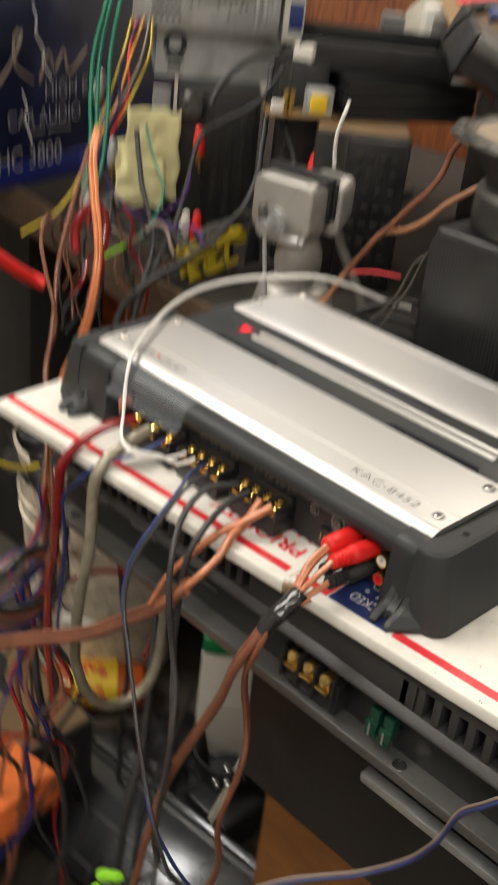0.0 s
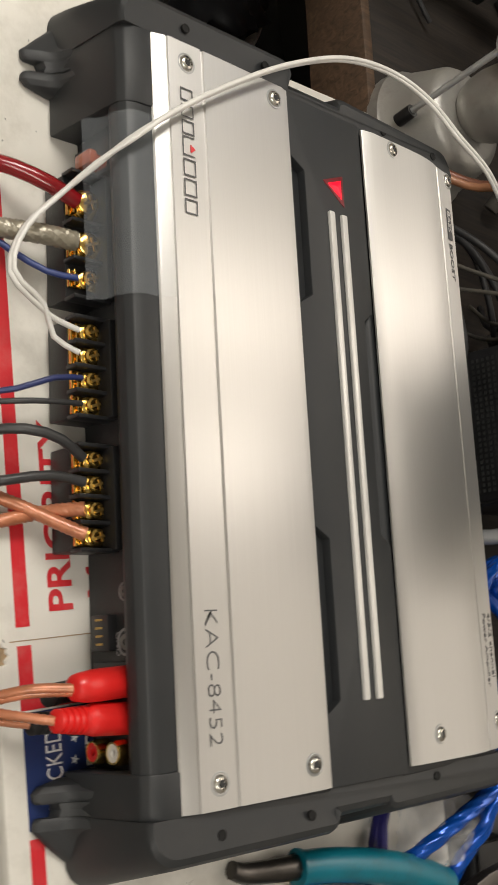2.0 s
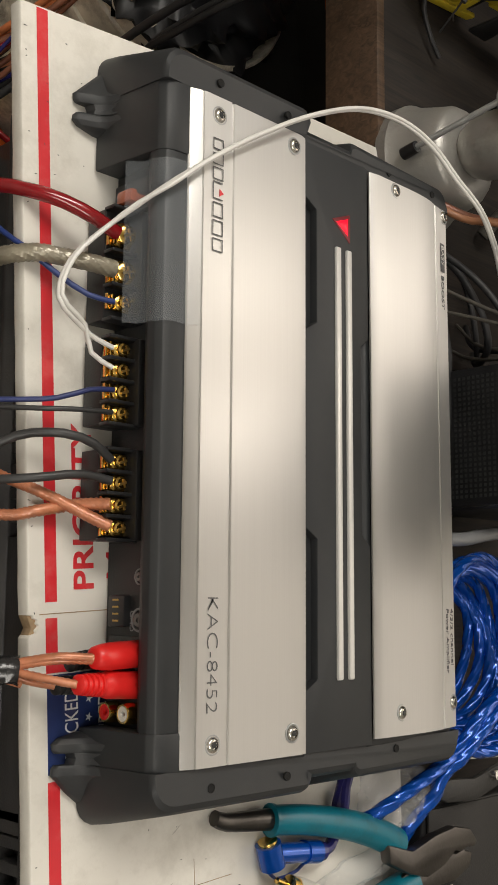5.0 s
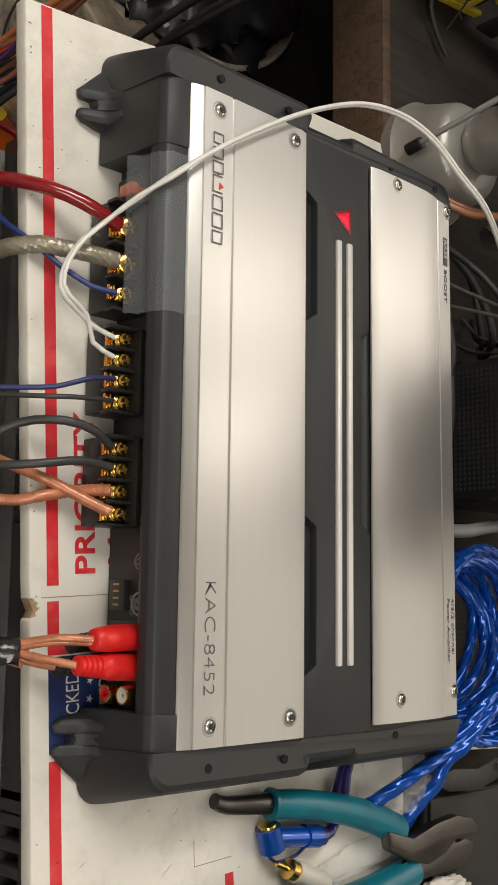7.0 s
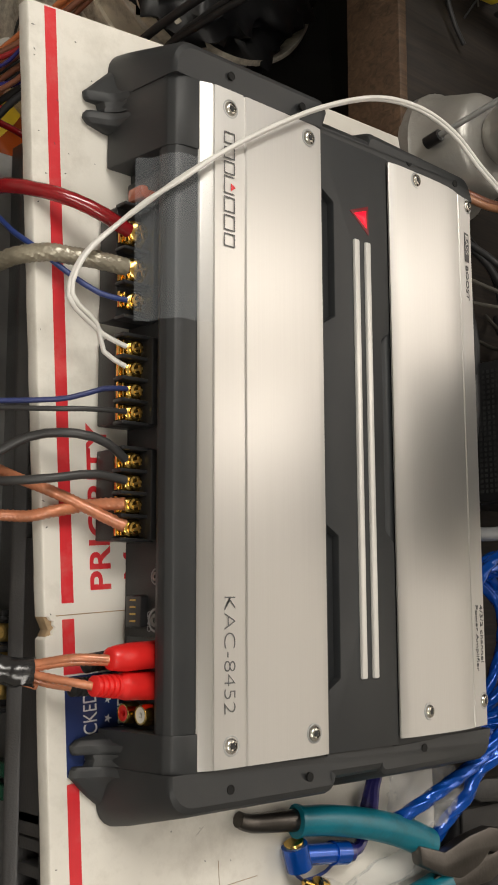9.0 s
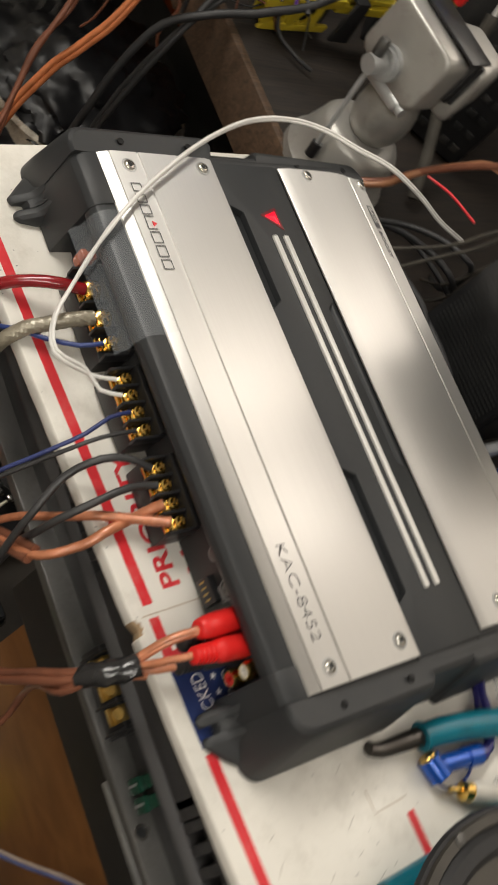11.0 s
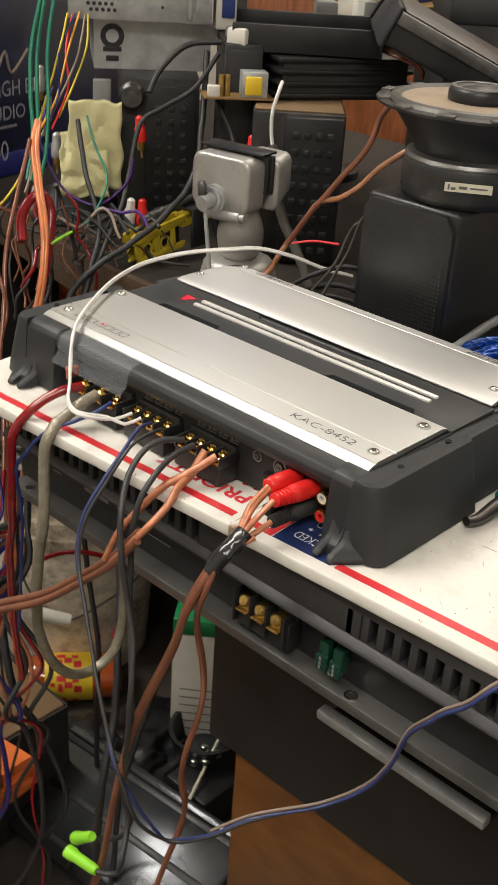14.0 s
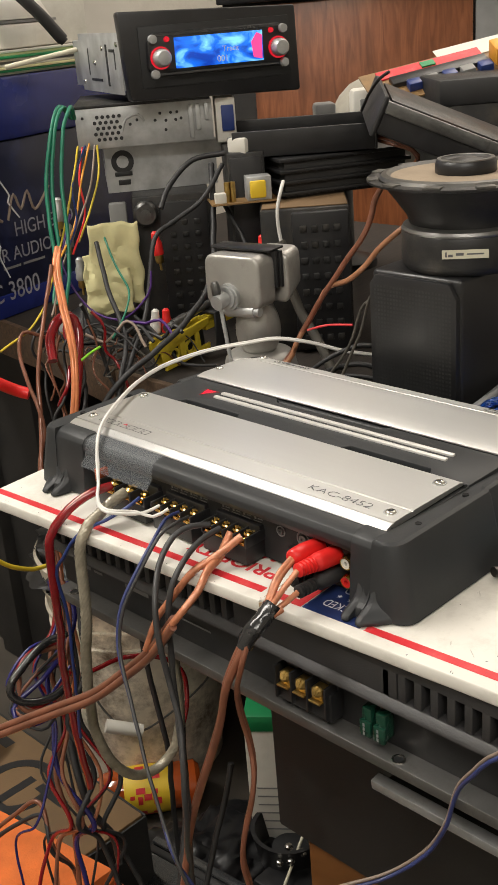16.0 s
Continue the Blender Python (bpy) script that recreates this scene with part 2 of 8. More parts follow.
BLUE_BOX = mat("glossy_blue_box_print", (0.015, 0.025, 0.17), 0.26, 0.0, 0.35, 7, 0.03, 300, (0.004, 0.005, 0.03), 0.8, 6, coat=0.3)
NAVY_BOX = mat("glossy_navy_box_print", (0.006, 0.009, 0.036), 0.36, 0.0, 0.5, 9, 0.03, 300, (0.030, 0.040, 0.13), 0.6, 9, coat=0.3)
NOTE = mat("pale_yellow_paper", (0.70, 0.66, 0.36), 0.7, 0.0, 0.10, 30, 0.35, 120, (0.5, 0.46, 0.22), 0.4, 40)
PAPER_CONE = mat("dusty_paper_cone", (0.30, 0.235, 0.165), 0.85, 0.0, 0.25, 30, 0.4, 500, (0.14, 0.11, 0.08), 0.5, 30)
TOWEL = mat("orange_towel", (0.72, 0.17, 0.035), 0.9, 0.0, 0.15, 40, 0.9, 420)
SAUCE = mat("red_brown_sauce_bottle", (0.38, 0.070, 0.012), 0.1, 0.0, 0.2, 12, 0.0, coat=0.6)
LABEL_Y = mat("yellow_paper_label", (0.80, 0.55, 0.03), 0.5, 0.0, 0.08, 30, 0.05)
OLIVE = mat("olive_clear_sleeve", (0.26, 0.25, 0.08), 0.3, 0.0, 0.1, 60, 0.05)
LABEL_W = mat("off_white_label", (0.62, 0.59, 0.46), 0.5, 0.0, 0.08, 40, 0.05)
GREEN_PL = mat("green_plastic", (0.01, 0.24, 0.08), 0.4, 0.0, 0.12, 30, 0.1)
WALL_PAINT = mat("aged_wall_paint", (0.66, 0.63, 0.57), 0.8, 0.0, 0.15, 3, 0.3, 60, (0.2, 0.17, 0.13), 0.4, 3)
CEIL_PAINT = mat("ceiling_paint", (0.78, 0.76, 0.72), 0.85, 0.0, 0.08, 3, 0.2, 60)
FLOOR_MAT = mat("stained_concrete", (0.055, 0.046, 0.036), 0.7, 0.0, 0.35, 8, 0.5, 120, (0.04, 0.033, 0.026), 0.8, 7)
RUG = mat("beige_cloth", (0.40, 0.33, 0.23), 0.9, 0.0, 0.2, 14, 0.9, 260, (0.18, 0.14, 0.09), 0.6, 12)
SILVER_TRIM = mat("silver_painted_plastic", (0.070, 0.074, 0.080), 0.19, 0.7, 0.12, 9, 0.1, 400, (0.16, 0.15, 0.13), 0.45, 16)
TAPE = mat("black_electrical_tape", (0.016, 0.016, 0.017), 0.22, 0.0, 0.2, 120, 0.7, 160, coat=0.3)
PCB = mat("brown_circuit_board", (0.22, 0.13, 0.05), 0.5, 0.0, 0.2, 60, 0.2)
ORANGE_PL = mat("orange_yellow_plastic", (0.72, 0.33, 0.04), 0.42, 0.0, 0.1, 40, 0.1)
FILM = clear("clear_plastic_film", (0.74, 0.80, 0.86), 0.22, 0.10)
BAG = clear("clear_plastic_bag", (0.85, 0.86, 0.86), 0.08, 0.15)
BIN_BAG = mat("glossy_black_bag", (0.008, 0.008, 0.009), 0.42, 0.0, 0.2, 30, 0.3, 60)
BEIGE_PL = mat("aged_beige_plastic", (0.36, 0.335, 0.28), 0.5, 0.0, 0.12, 15, 0.1, 500, (0.16, 0.14, 0.11), 0.4, 14)
LED_RED = glow("red_indicator", (1.0, 0.0, 0.02), 1.1)
LED_RED.node_tree.nodes["Principled BSDF"].inputs["Roughness"].default_value = 0.4
led_cells, led_range = LED_RED.node_tree.nodes.new("ShaderNodeTexVoronoi"), LED_RED.node_tree.nodes.new("ShaderNodeMapRange")  # facets of the lens
led_cells.inputs["Scale"].default_value = 330
led_range.inputs["To Min"].default_value, led_range.inputs["To Max"].default_value = 0.25, 2.6
LED_RED.node_tree.links.new(led_cells.outputs["Color"], led_range.inputs["Value"])
LED_RED.node_tree.links.new(led_range.outputs["Result"], LED_RED.node_tree.nodes["Principled BSDF"].inputs["Emission Strength"])
LED_BEZEL = mat("dark_red_lens", (0.16, 0.004, 0.008), 0.45, 0.0, 0.15, 200, 0.0)
FLANGE = mat("worn_bare_steel", (0.20, 0.197, 0.19), 0.38, 0.75, 0.25, 30, 0.25, 400, (0.09, 0.08, 0.07), 0.6, 30)
LED_RING = glow("red_knob_ring", (0.8, 0.01, 0.03), 0.45)
PALE_GREY = mat("pale_grey_jacket", (0.20, 0.205, 0.21), 0.4, 0.0, 0.1, 60, 0.05)
TAN_COPPER = mat("tan_speaker_cable", (0.36, 0.165, 0.085), 0.36, 0.05, 0.2, 70, 0.1, coat=0.15)
SLEEVE_GREY = mat("dusty_dark_sleeve", (0.062, 0.056, 0.046), 0.75, 0.0, 0.3, 60, 0.5, 500, (0.12, 0.10, 0.075), 0.4, 40)
NAVY_GREY = mat("dull_blue_grey_jacket", (0.034, 0.046, 0.15), 0.38, 0.0, 0.25, 30, 0.05)


def picture_screen(name):
    """A lit display whose blue picture drifts from deep blue to pale cyan in soft shapes."""
    m = glow(name, (0.01, 0.12, 0.75), 0.9)
    n, l = m.node_tree.nodes, m.node_tree.links
    tc, mp, cloud, ramp = n.new("ShaderNodeTexCoord"), n.new("ShaderNodeMapping"), n.new("ShaderNodeTexNoise"), n.new("ShaderNodeValToRGB")
    mp.inputs["Scale"].default_value = (34, 34, 60)
    cloud.inputs["Scale"].default_value, cloud.inputs["Detail"].default_value, cloud.inputs["Distortion"].default_value = 1.0, 4, 0.8
    ramp.color_ramp.elements[0].position, ramp.color_ramp.elements[0].color = 0.36, (0.004, 0.03, 0.30, 1)
    ramp.color_ramp.elements[1].position, ramp.color_ramp.elements[1].color = 0.66, (0.25, 0.72, 1.0, 1)
    mid_stop = ramp.color_ramp.elements.new(0.50)
    mid_stop.color = (0.01, 0.16, 0.80, 1)
    l.new(tc.outputs["Object"], mp.inputs["Vector"])
    l.new(mp.outputs["Vector"], cloud.inputs["Vector"])
    l.new(cloud.outputs["Fac"], ramp.inputs["Fac"])
    l.new(ramp.outputs["Color"], n["Principled BSDF"].inputs["Emission Color"])
    return m


SCREEN = picture_screen("blue_picture_display")
SCREEN_PINK = glow("magenta_display", (0.85, 0.05, 0.22), 1.0)


# ---- mesh helpers ----
def empty(name, at, label, category, group="", turn=(0, 0, 0)):
    ob = new(name)
    ob.empty_display_size = 0.01
    ob.matrix_world = pose(*at, *turn)
    return tagged(ob, label, category, group)


def link(name, bm, material, parent=None, label="", smooth=None):
    me = bpy.data.meshes.new(name)
    bmesh.ops.recalc_face_normals(bm, faces=bm.faces)
    bm.to_mesh(me)
    bm.free()
    for m in material if isinstance(material, (list, tuple)) else (material,):
        me.materials.append(m)
    if smooth:
        me.shade_smooth()
        me.set_sharp_from_angle(angle=radians(smooth))
    ob = new(name, me)
    if parent:
        ob.parent = parent
    return tagged(ob, label)


def part(name, bm, material, parent, label="", smooth=35):
    return link(name, bm, material, parent, label, smooth)


def soften(bm, r, seg=2, sharper=25):
    es = [e for e in bm.edges if len(e.link_faces) == 2 and e.calc_face_angle(0) > radians(sharper)]
    if r and es:
        bmesh.ops.bevel(bm, geom=es, offset=r, segments=seg, profile=0.5, affect="EDGES", clamp_overlap=True)
    return bm


def box(x0, x1, y0, y1, z0, z1, r=0.0, seg=2):
    bm = bmesh.new()
    bmesh.ops.create_cube(bm, size=1, matrix=Matrix.Translation(((x0 + x1) / 2, (y0 + y1) / 2, (z0 + z1) / 2)) @ Matrix.Diagonal((x1 - x0, y1 - y0, z1 - z0, 1)))
    return soften(bm, r, seg)


def prism(poly, a, b, axis="y", r=0.0, seg=2):
    """A polygon pushed along an axis: (x, z) along y, (x, y) along z or (y, z) along x."""
    bm = bmesh.new()
    place = {"y": lambda p, h: (p[0], h, p[1]), "z": lambda p, h: (p[0], p[1], h), "x": lambda p, h: (h, p[0], p[1])}[axis]
    lo, hi = [bm.verts.new(place(p, a)) for p in poly], [bm.verts.new(place(p, b)) for p in poly]
    bm.faces.new(lo), bm.faces.new(hi[::-1])
    for i in range(len(poly)):
        j = (i + 1) % len(poly)
        bm.faces.new((lo[i], hi[i], hi[j], lo[j]))
    bmesh.ops.recalc_face_normals(bm, faces=bm.faces)
    return soften(bm, r, seg)


def loft(rings, r=0.0, seg=2):
    """Plan outlines stacked at heights: a list of (polygon, z)."""
    bm = bmesh.new()
    vs = [[bm.verts.new((x, y, z)) for x, y in poly] for poly, z in rings]
    for a, b in zip(vs, vs[1:]):
        for i in range(len(a)):
            j = (i + 1) % len(a)
            bm.faces.new((a[i], a[j], b[j], b[i]))
    bm.faces.new(vs[0]), bm.faces.new(vs[-1][::-1])
    bmesh.ops.recalc_face_normals(bm, faces=bm.faces)
    return soften(bm, r, seg)


def lathe(profile, seg=24, m=None, ring=False):
    """A turned body from (radius, height) pairs round z, moved by m. ring: the profile closes on itself, as in a washer."""
    bm = bmesh.new()
    rings = []
    for rad, h in profile:
        rings.append([bm.verts.new((rad * math.cos(2 * math.pi * k / seg), rad * math.sin(2 * math.pi * k / seg), h)) for k in range(seg)] if rad > 1e-6 else [bm.verts.new((0, 0, h))])
    for a, b in zip(rings, rings[1:] + (rings[:1] if ring else [])):
        for k in range(seg):
            q = [a[k % len(a)], a[(k + 1) % len(a)], b[(k + 1) % len(b)], b[k % len(b)]]
            q = list(dict.fromkeys(q))
            if len(q) > 2:
                bm.faces.new(q)
    for loop in (rings[0], rings[-1]):
        if len(loop) > 2 and not ring:
            bm.faces.new(loop)
    bmesh.ops.recalc_face_normals(bm, faces=bm.faces)
    if m:
        bmesh.ops.transform(bm, matrix=m, verts=bm.verts)
    return bm


def merge(*bms):
    out = bmesh.new()
    for b in bms:
        me = bpy.data.meshes.new("piece")
        b.to_mesh(me)
        b.free()
        out.from_mesh(me)
        bpy.data.meshes.remove(me)
    return out


def moved(bm, m):
    bmesh.ops.transform(bm, matrix=m, verts=bm.verts)
    return bm


def toward(a, b):
    """The pose whose z axis runs from a to b, at a."""
    d = Vector(b) - Vector(a)
    return Matrix.Translation(a) @ d.to_track_quat("Z", "Y").to_matrix().to_4x4()


def rod(a, b, r, seg=12, r2=None):
    length = (Vector(b) - Vector(a)).length
    return lathe([(r, 0), (r if r2 is None else r2, length)], seg, toward(a, b))


def smooth_line(pts, step=0.006):
    """A Catmull-Rom line through the points, sampled evenly enough."""
    p = [Vector(q) for q in pts]
    if len(p) < 3:
        return p
    p = [2 * p[0] - p[1]] + p + [2 * p[-1] - p[-2]]
    out = []
    for a, b, c, d in zip(p, p[1:], p[2:], p[3:]):
        n = max(2, min(90, int((c - b).length / step)))
        for k in range(n):
            t = k / n
            out.append(0.5 * (2 * b + (c - a) * t + (2 * a - 5 * b + 4 * c - d) * t * t + (3 * b - a - 3 * c + d) * t ** 3))
    return out + [p[-2]]


def sweep(pts, r, seg=8, ends=None, twist=0.0, lobes=0, wobble=0.0, step=0.006, flat=1.0):
    """A cable along the points. lobes and twist give it the strands that show under a clear jacket; flat widens it."""
    line = smooth_line(pts, step)
    if wobble:
        line = [q + wobble * noise.noise_vector(q * 40) for q in line]
    bm, rings, up, run = bmesh.new(), [], Vector((0.31, 0.17, 0.93)), 0.0
    for i, q in enumerate(line):
        d = (line[min(i + 1, len(line) - 1)] - line[max(i - 1, 0)]).normalized()
        side = d.cross(up)
        side = side.normalized() if side.length > 1e-4 else Vector((1, 0, 0))
        up = side.cross(d).normalized()
        run += (q - line[i - 1]).length if i else 0
        rr = r if not ends else r * (ends[0] + (ends[1] - ends[0]) * i / (len(line) - 1))
        ring = []
        for k in range(seg):
            a = 2 * math.pi * k / seg
            w = rr * (1 + (0.30 * abs(math.cos(lobes * a / 2 + twist * run)) - 0.15 if lobes else 0))
            ring.append(bm.verts.new(q + w * flat * math.cos(a) * side + w * math.sin(a) * up))
        rings.append(ring)
    for a, b in zip(rings, rings[1:]):
        for k in range(seg):
            bm.faces.new((a[k], a[(k + 1) % seg], b[(k + 1) % seg], b[k]))
    bm.faces.new(rings[0][::-1]), bm.faces.new(rings[-1])
    return bm


def cable(name, pts, r, material, label, category="cable", group="", seg=8, **kw):
    kw.setdefault("wobble", 0.0009 if len(pts) > 4 else 0.0)
    ob = link(name, sweep(pts, r, seg, **kw), material, None, label, 60)
    return tagged(ob, label, category, group)


def twin(name, pts, r, material, label, group="", gap=1.0, category="cable"):
    """Two jackets side by side, as in flat speaker cable."""
    root = empty(name, pts[0], label, category, group)
    off = Vector((0.62, 0.42, 0.66)).normalized() * r * gap
    for s in (-1, 1):
        part("conductor", moved(sweep([Vector(q) + s * off for q in pts], r, 8), Matrix.Translation(-Vector(pts[0]))), material, root, smooth=60)
    return root


def lettering(name, body, size, m, material, parent, label="", thick=0.0001, stretch=1.0, align="LEFT", bold=0.0):
    cu = bpy.data.curves.new(name, "FONT")
    cu.body, cu.size, cu.extrude, cu.align_x, cu.offset = body, size, thick, align, bold
    tmp = new(name, cu)
    me = bpy.data.meshes.new_from_object(tmp)
    bpy.data.objects.remove(tmp)
    me.transform(m @ Matrix.Diagonal((stretch, 1, 1, 1)))
    me.materials.clear()
    me.materials.append(material)
    ob = new(name, me)
    ob.parent = parent
    return tagged(ob, label)


def bars(name, m, material, parent, rows, thick=0.0002, label=""):
    """Writing too small to read: plain bars (x, y, length, height) on a plane, each a part."""
    for x, y, w, h in rows:
        part(name, moved(box(x, x + w, y, y + h, 0, thick), m), material, parent, label)


def frame_pose(origin, right, up):
    """A pose with x along right, y along up."""
    x = Vector(right).normalized()
    z = x.cross(Vector(up)).normalized()
    y = z.cross(x)
    m = Matrix((x, y, z)).transposed().to_4x4()
    m.translation = origin
    return m


# ---- room ----
FLOOR_Z = -0.63
ROOM = (-1.9, 2.4, -2.0, 2.2, 1.72)
link("floor", box(ROOM[0], ROOM[1], ROOM[2], ROOM[3], FLOOR_Z - 0.1, FLOOR_Z), FLOOR_MAT)
link("ceiling", box(ROOM[0], ROOM[1], ROOM[2], ROOM[3], ROOM[4], ROOM[4] + 0.1), CEIL_PAINT)
link("wall_east", box(ROOM[1], ROOM[1] + 0.1, ROOM[2], ROOM[3], FLOOR_Z, ROOM[4]), WALL_PAINT)
link("wall_west", box(ROOM[0] - 0.1, ROOM[0], ROOM[2], ROOM[3], FLOOR_Z, ROOM[4]), WALL_PAINT)
link("wall_north", box(ROOM[0], ROOM[1], ROOM[3], ROOM[3] + 0.1, FLOOR_Z, ROOM[4]), WALL_PAINT)
link("wall_south", box(ROOM[0], ROOM[1], ROOM[2] - 0.1, ROOM[2], FLOOR_Z, ROOM[4]), WALL_PAINT)
for name, kind in (("floor", "dark stained concrete workshop floor"), ("ceiling", "plain painted ceiling"), ("wall_east", "aged painted wall"),
                   ("wall_west", "aged painted wall"), ("wall_north", "aged painted wall"), ("wall_south", "aged painted wall")):
    tagged(bpy.data.objects[name], kind, name.split("_")[0], kind="structure")

# ---- silver amplifier on the cardboard ----
Z0 = 0.0125
amp = empty("car_amplifier", (0, 0, Z0), "charcoal car amplifier with brushed aluminium top panels on white cardboard", "amplifier")
UP = Matrix.Translation((0, 0, -Z0))


def ap(name, bm, material, label="", parent=None, smooth=35):
    return part(name, moved(bm, UP), material, parent or amp, label, smooth)


# main body behind the terminals, and the rounded front rail above them
ap("chassis", prism([(-0.010, 0.0135), (-0.010, 0.0445), (0.0, 0.057), (0.064, 0.057), (0.066, 0.0525), (0.110, 0.0525), (0.112, 0.0555), (0.190, 0.0495),
                     (0.197, 0.045), (0.199, 0.030), (0.196, 0.0135)], -0.151, 0.151, "y", 0.0012), CHARCOAL)
ap("front_rail", prism([(-0.0105, 0.0440), (-0.0250, 0.0440), (-0.0280, 0.0455), (-0.0296, 0.0490), (-0.0292, 0.0530), (-0.0270, 0.0562), (-0.0232, 0.0576),
                        (-0.0165, 0.0580), (-0.0105, 0.0580)], -0.150, 0.150, "y", 0.0006), CHARCOAL)
ap("terminal_panel", box(-0.0202, -0.0100, -0.136, 0.118, 0.0135, 0.0439), CHAR_DEEP, "near-black connector panel with small legends")
# top panel over the front half: sloped lip, flat face, groove
ap("front_top_panel", prism([(-0.0160, 0.0574), (-0.0163, 0.0583), (-0.0158, 0.0591), (-0.0148, 0.0597), (-0.0103, 0.0611), (-0.0101, 0.0606), (-0.0094, 0.0606), (-0.0092, 0.0615), (-0.0080, 0.0616), (0.0078, 0.0617), (0.0082, 0.0608),
                             (0.0092, 0.0608), (0.0096, 0.0617), (0.0560, 0.0612), (0.0580, 0.0606), (0.0600, 0.0602), (0.0600, 0.0586)], -0.1490, 0.1490), ALU,
   "brushed aluminium panel with engraved legends", smooth=20)
ap("rear_top_panel", prism([(0.1135, 0.0570), (0.1135, 0.0580), (0.1145, 0.0585), (0.1185, 0.0590), (0.1200, 0.0593), (0.1300, 0.0593), (0.1400, 0.0592), (0.1500, 0.0590), (0.1580, 0.0587), (0.1640, 0.0582), (0.1700, 0.0573), (0.1760, 0.0558), (0.1764, 0.0547),
                            (0.1776, 0.0546), (0.1780, 0.0552), (0.1920, 0.0525), (0.1950, 0.0500), (0.1960, 0.0478), (0.1900, 0.0478)], -0.1470, 0.1480), ALU,
   "brushed aluminium panel rolled down at its rear edge", smooth=20)
# channel between the panels
def channel_plan():
    """Outline of the raised channel, cut back by shallow slots with slanting ends on both sides."""
    left = [(0.0638, -0.150), (0.0638, -0.1215), (0.0722, -0.1165), (0.0722, -0.0500), (0.0638, -0.0450), (0.0638, 0.0525), (0.0722, 0.0575), (0.0722, 0.1160), (0.0638, 0.1210), (0.0638, 0.150)]
    right = [(0.1128, 0.150), (0.1128, 0.0560), (0.1066, 0.0510), (0.1066, -0.0470), (0.1128, -0.0520), (0.1128, -0.150)]
    return left + right


ap("centre_channel", prism(channel_plan(), 0.0500, 0.0570, "z", 0.0006), CHARCOAL)
ap("channel_edge", prism([(0.0602, 0.0500), (0.0602, 0.0590), (0.0622, 0.0586), (0.0634, 0.0566), (0.0636, 0.0500)], -0.150, 0.150), CHARCOAL)
for x in (0.0878, 0.0962):
    ap("trim_bar", box(x - 0.0019, x + 0.0019, -0.1175, 0.1000, 0.0560, 0.0586, 0.0008), ALU_BAR, "bright aluminium trim bar")
ap("indicator", loft([([(0.0858, 0.1138), (0.0966, 0.1178), (0.0966, 0.1068)], 0.0572), ([(0.0920, 0.1130), (0.0938, 0.1136), (0.0938, 0.1118)], 0.0584)]), LED_RED, "lit red triangular indicator")
ap("indicator_bezel", prism([(0.0838, 0.1146), (0.0980, 0.1200), (0.0980, 0.1040)], 0.0560, 0.0574, "z", 0.0005), LED_BEZEL, "dark red lens surround")


def arc(cx, cy, r, a0, a1, n=5):
    return [(cx + r * math.cos(math.radians(a0 + (a1 - a0) * k / n)), cy + r * math.sin(math.radians(a0 + (a1 - a0) * k / n))) for k in range(n + 1)]


def end_cap(s, y_in, y_a, y_mid, y_b):
    """One end of the housing: front block, short middle and rear block with rounded corners, drawn out a little towards the base."""
    def outline(d):
        pts = [(-0.0298 - d * 0.4, y_in)] + arc(-0.0188 - d * 0.4, y_a - 0.011 + d, 0.011, 180, 90) + arc(0.0615, y_a - 0.004 + d, 0.004, 90, 0, 3)
        pts += [(0.0662, y_mid + d), (0.1015, y_mid + d)] + arc(0.1058, y_b - 0.004 + d, 0.004, 180, 90, 3) + arc(0.1880 + d * 0.3, y_b - 0.009 + d, 0.009, 90, 20, 4) + [(0.1980 + d * 0.3, y_in)]
        return [(x, s * y) for x, y in pts]
    bm = loft([(outline(0.010), 0.0130), (outline(0.0085), 0.022), (outline(0.001), 0.0555), (outline(-0.0005), 0.0578), (outline(-0.003), 0.0590)])
    for v in bm.verts:  # the rear half lies lower
        if v.co.x > 0.066:
            v.co.z -= (0.0035 + max(0, v.co.x - 0.11) * 0.055) * (v.co.z - 0.013) / 0.046
    return bm


ap("end_cap", end_cap(-1, 0.1495, 0.1660, 0.1605, 0.1640), CHARCOAL, "charcoal end cap with small screw holes", smooth=28)
ap("end_cap", end_cap(1, 0.1495, 0.1665, 0.1575, 0.1625), CHARCOAL, "charcoal end cap with small screw holes", smooth=28)
for s, y0, y1 in ((-1, -0.1500, -0.1340), (1, 0.1170, 0.1500)):
    ap("corner_block", prism([(-0.0100, 0.0132), (-0.0100, 0.0588), (-0.0190, 0.0588), (-0.0235, 0.0583), (-0.0273, 0.0565), (-0.0297, 0.0532), (-0.0303, 0.0490), (-0.0338, 0.0132)], y0, y1, "y", 0.0008), CHARCOAL)


def lug_outline(s, y, y_out, y_in, tip, slot):
    """Plan of a mounting lug that flares into the end of the housing, with an open slot at its tip."""
    pts = [(-0.0150, y_out), (-0.0240, y_out), (min(tip + 0.0075, -0.0245), y + 0.0140), (tip + 0.0026, y + 0.0090), (tip, y + 0.0066), (tip + 0.0004, y + 0.0036), (tip + 0.0016, y + 0.0024),
           (slot, y + 0.0024), (slot + 0.0010, y), (slot, y - 0.0024), (tip + 0.0016, y - 0.0024), (tip + 0.0004, y - 0.0036), (tip, y - 0.0062), (tip + 0.0026, y - 0.0084),
           (min(tip + 0.0120, -0.0250), y - 0.0105), (-0.0150, y_in)]
    return [(px, s * py) for px, py in pts]


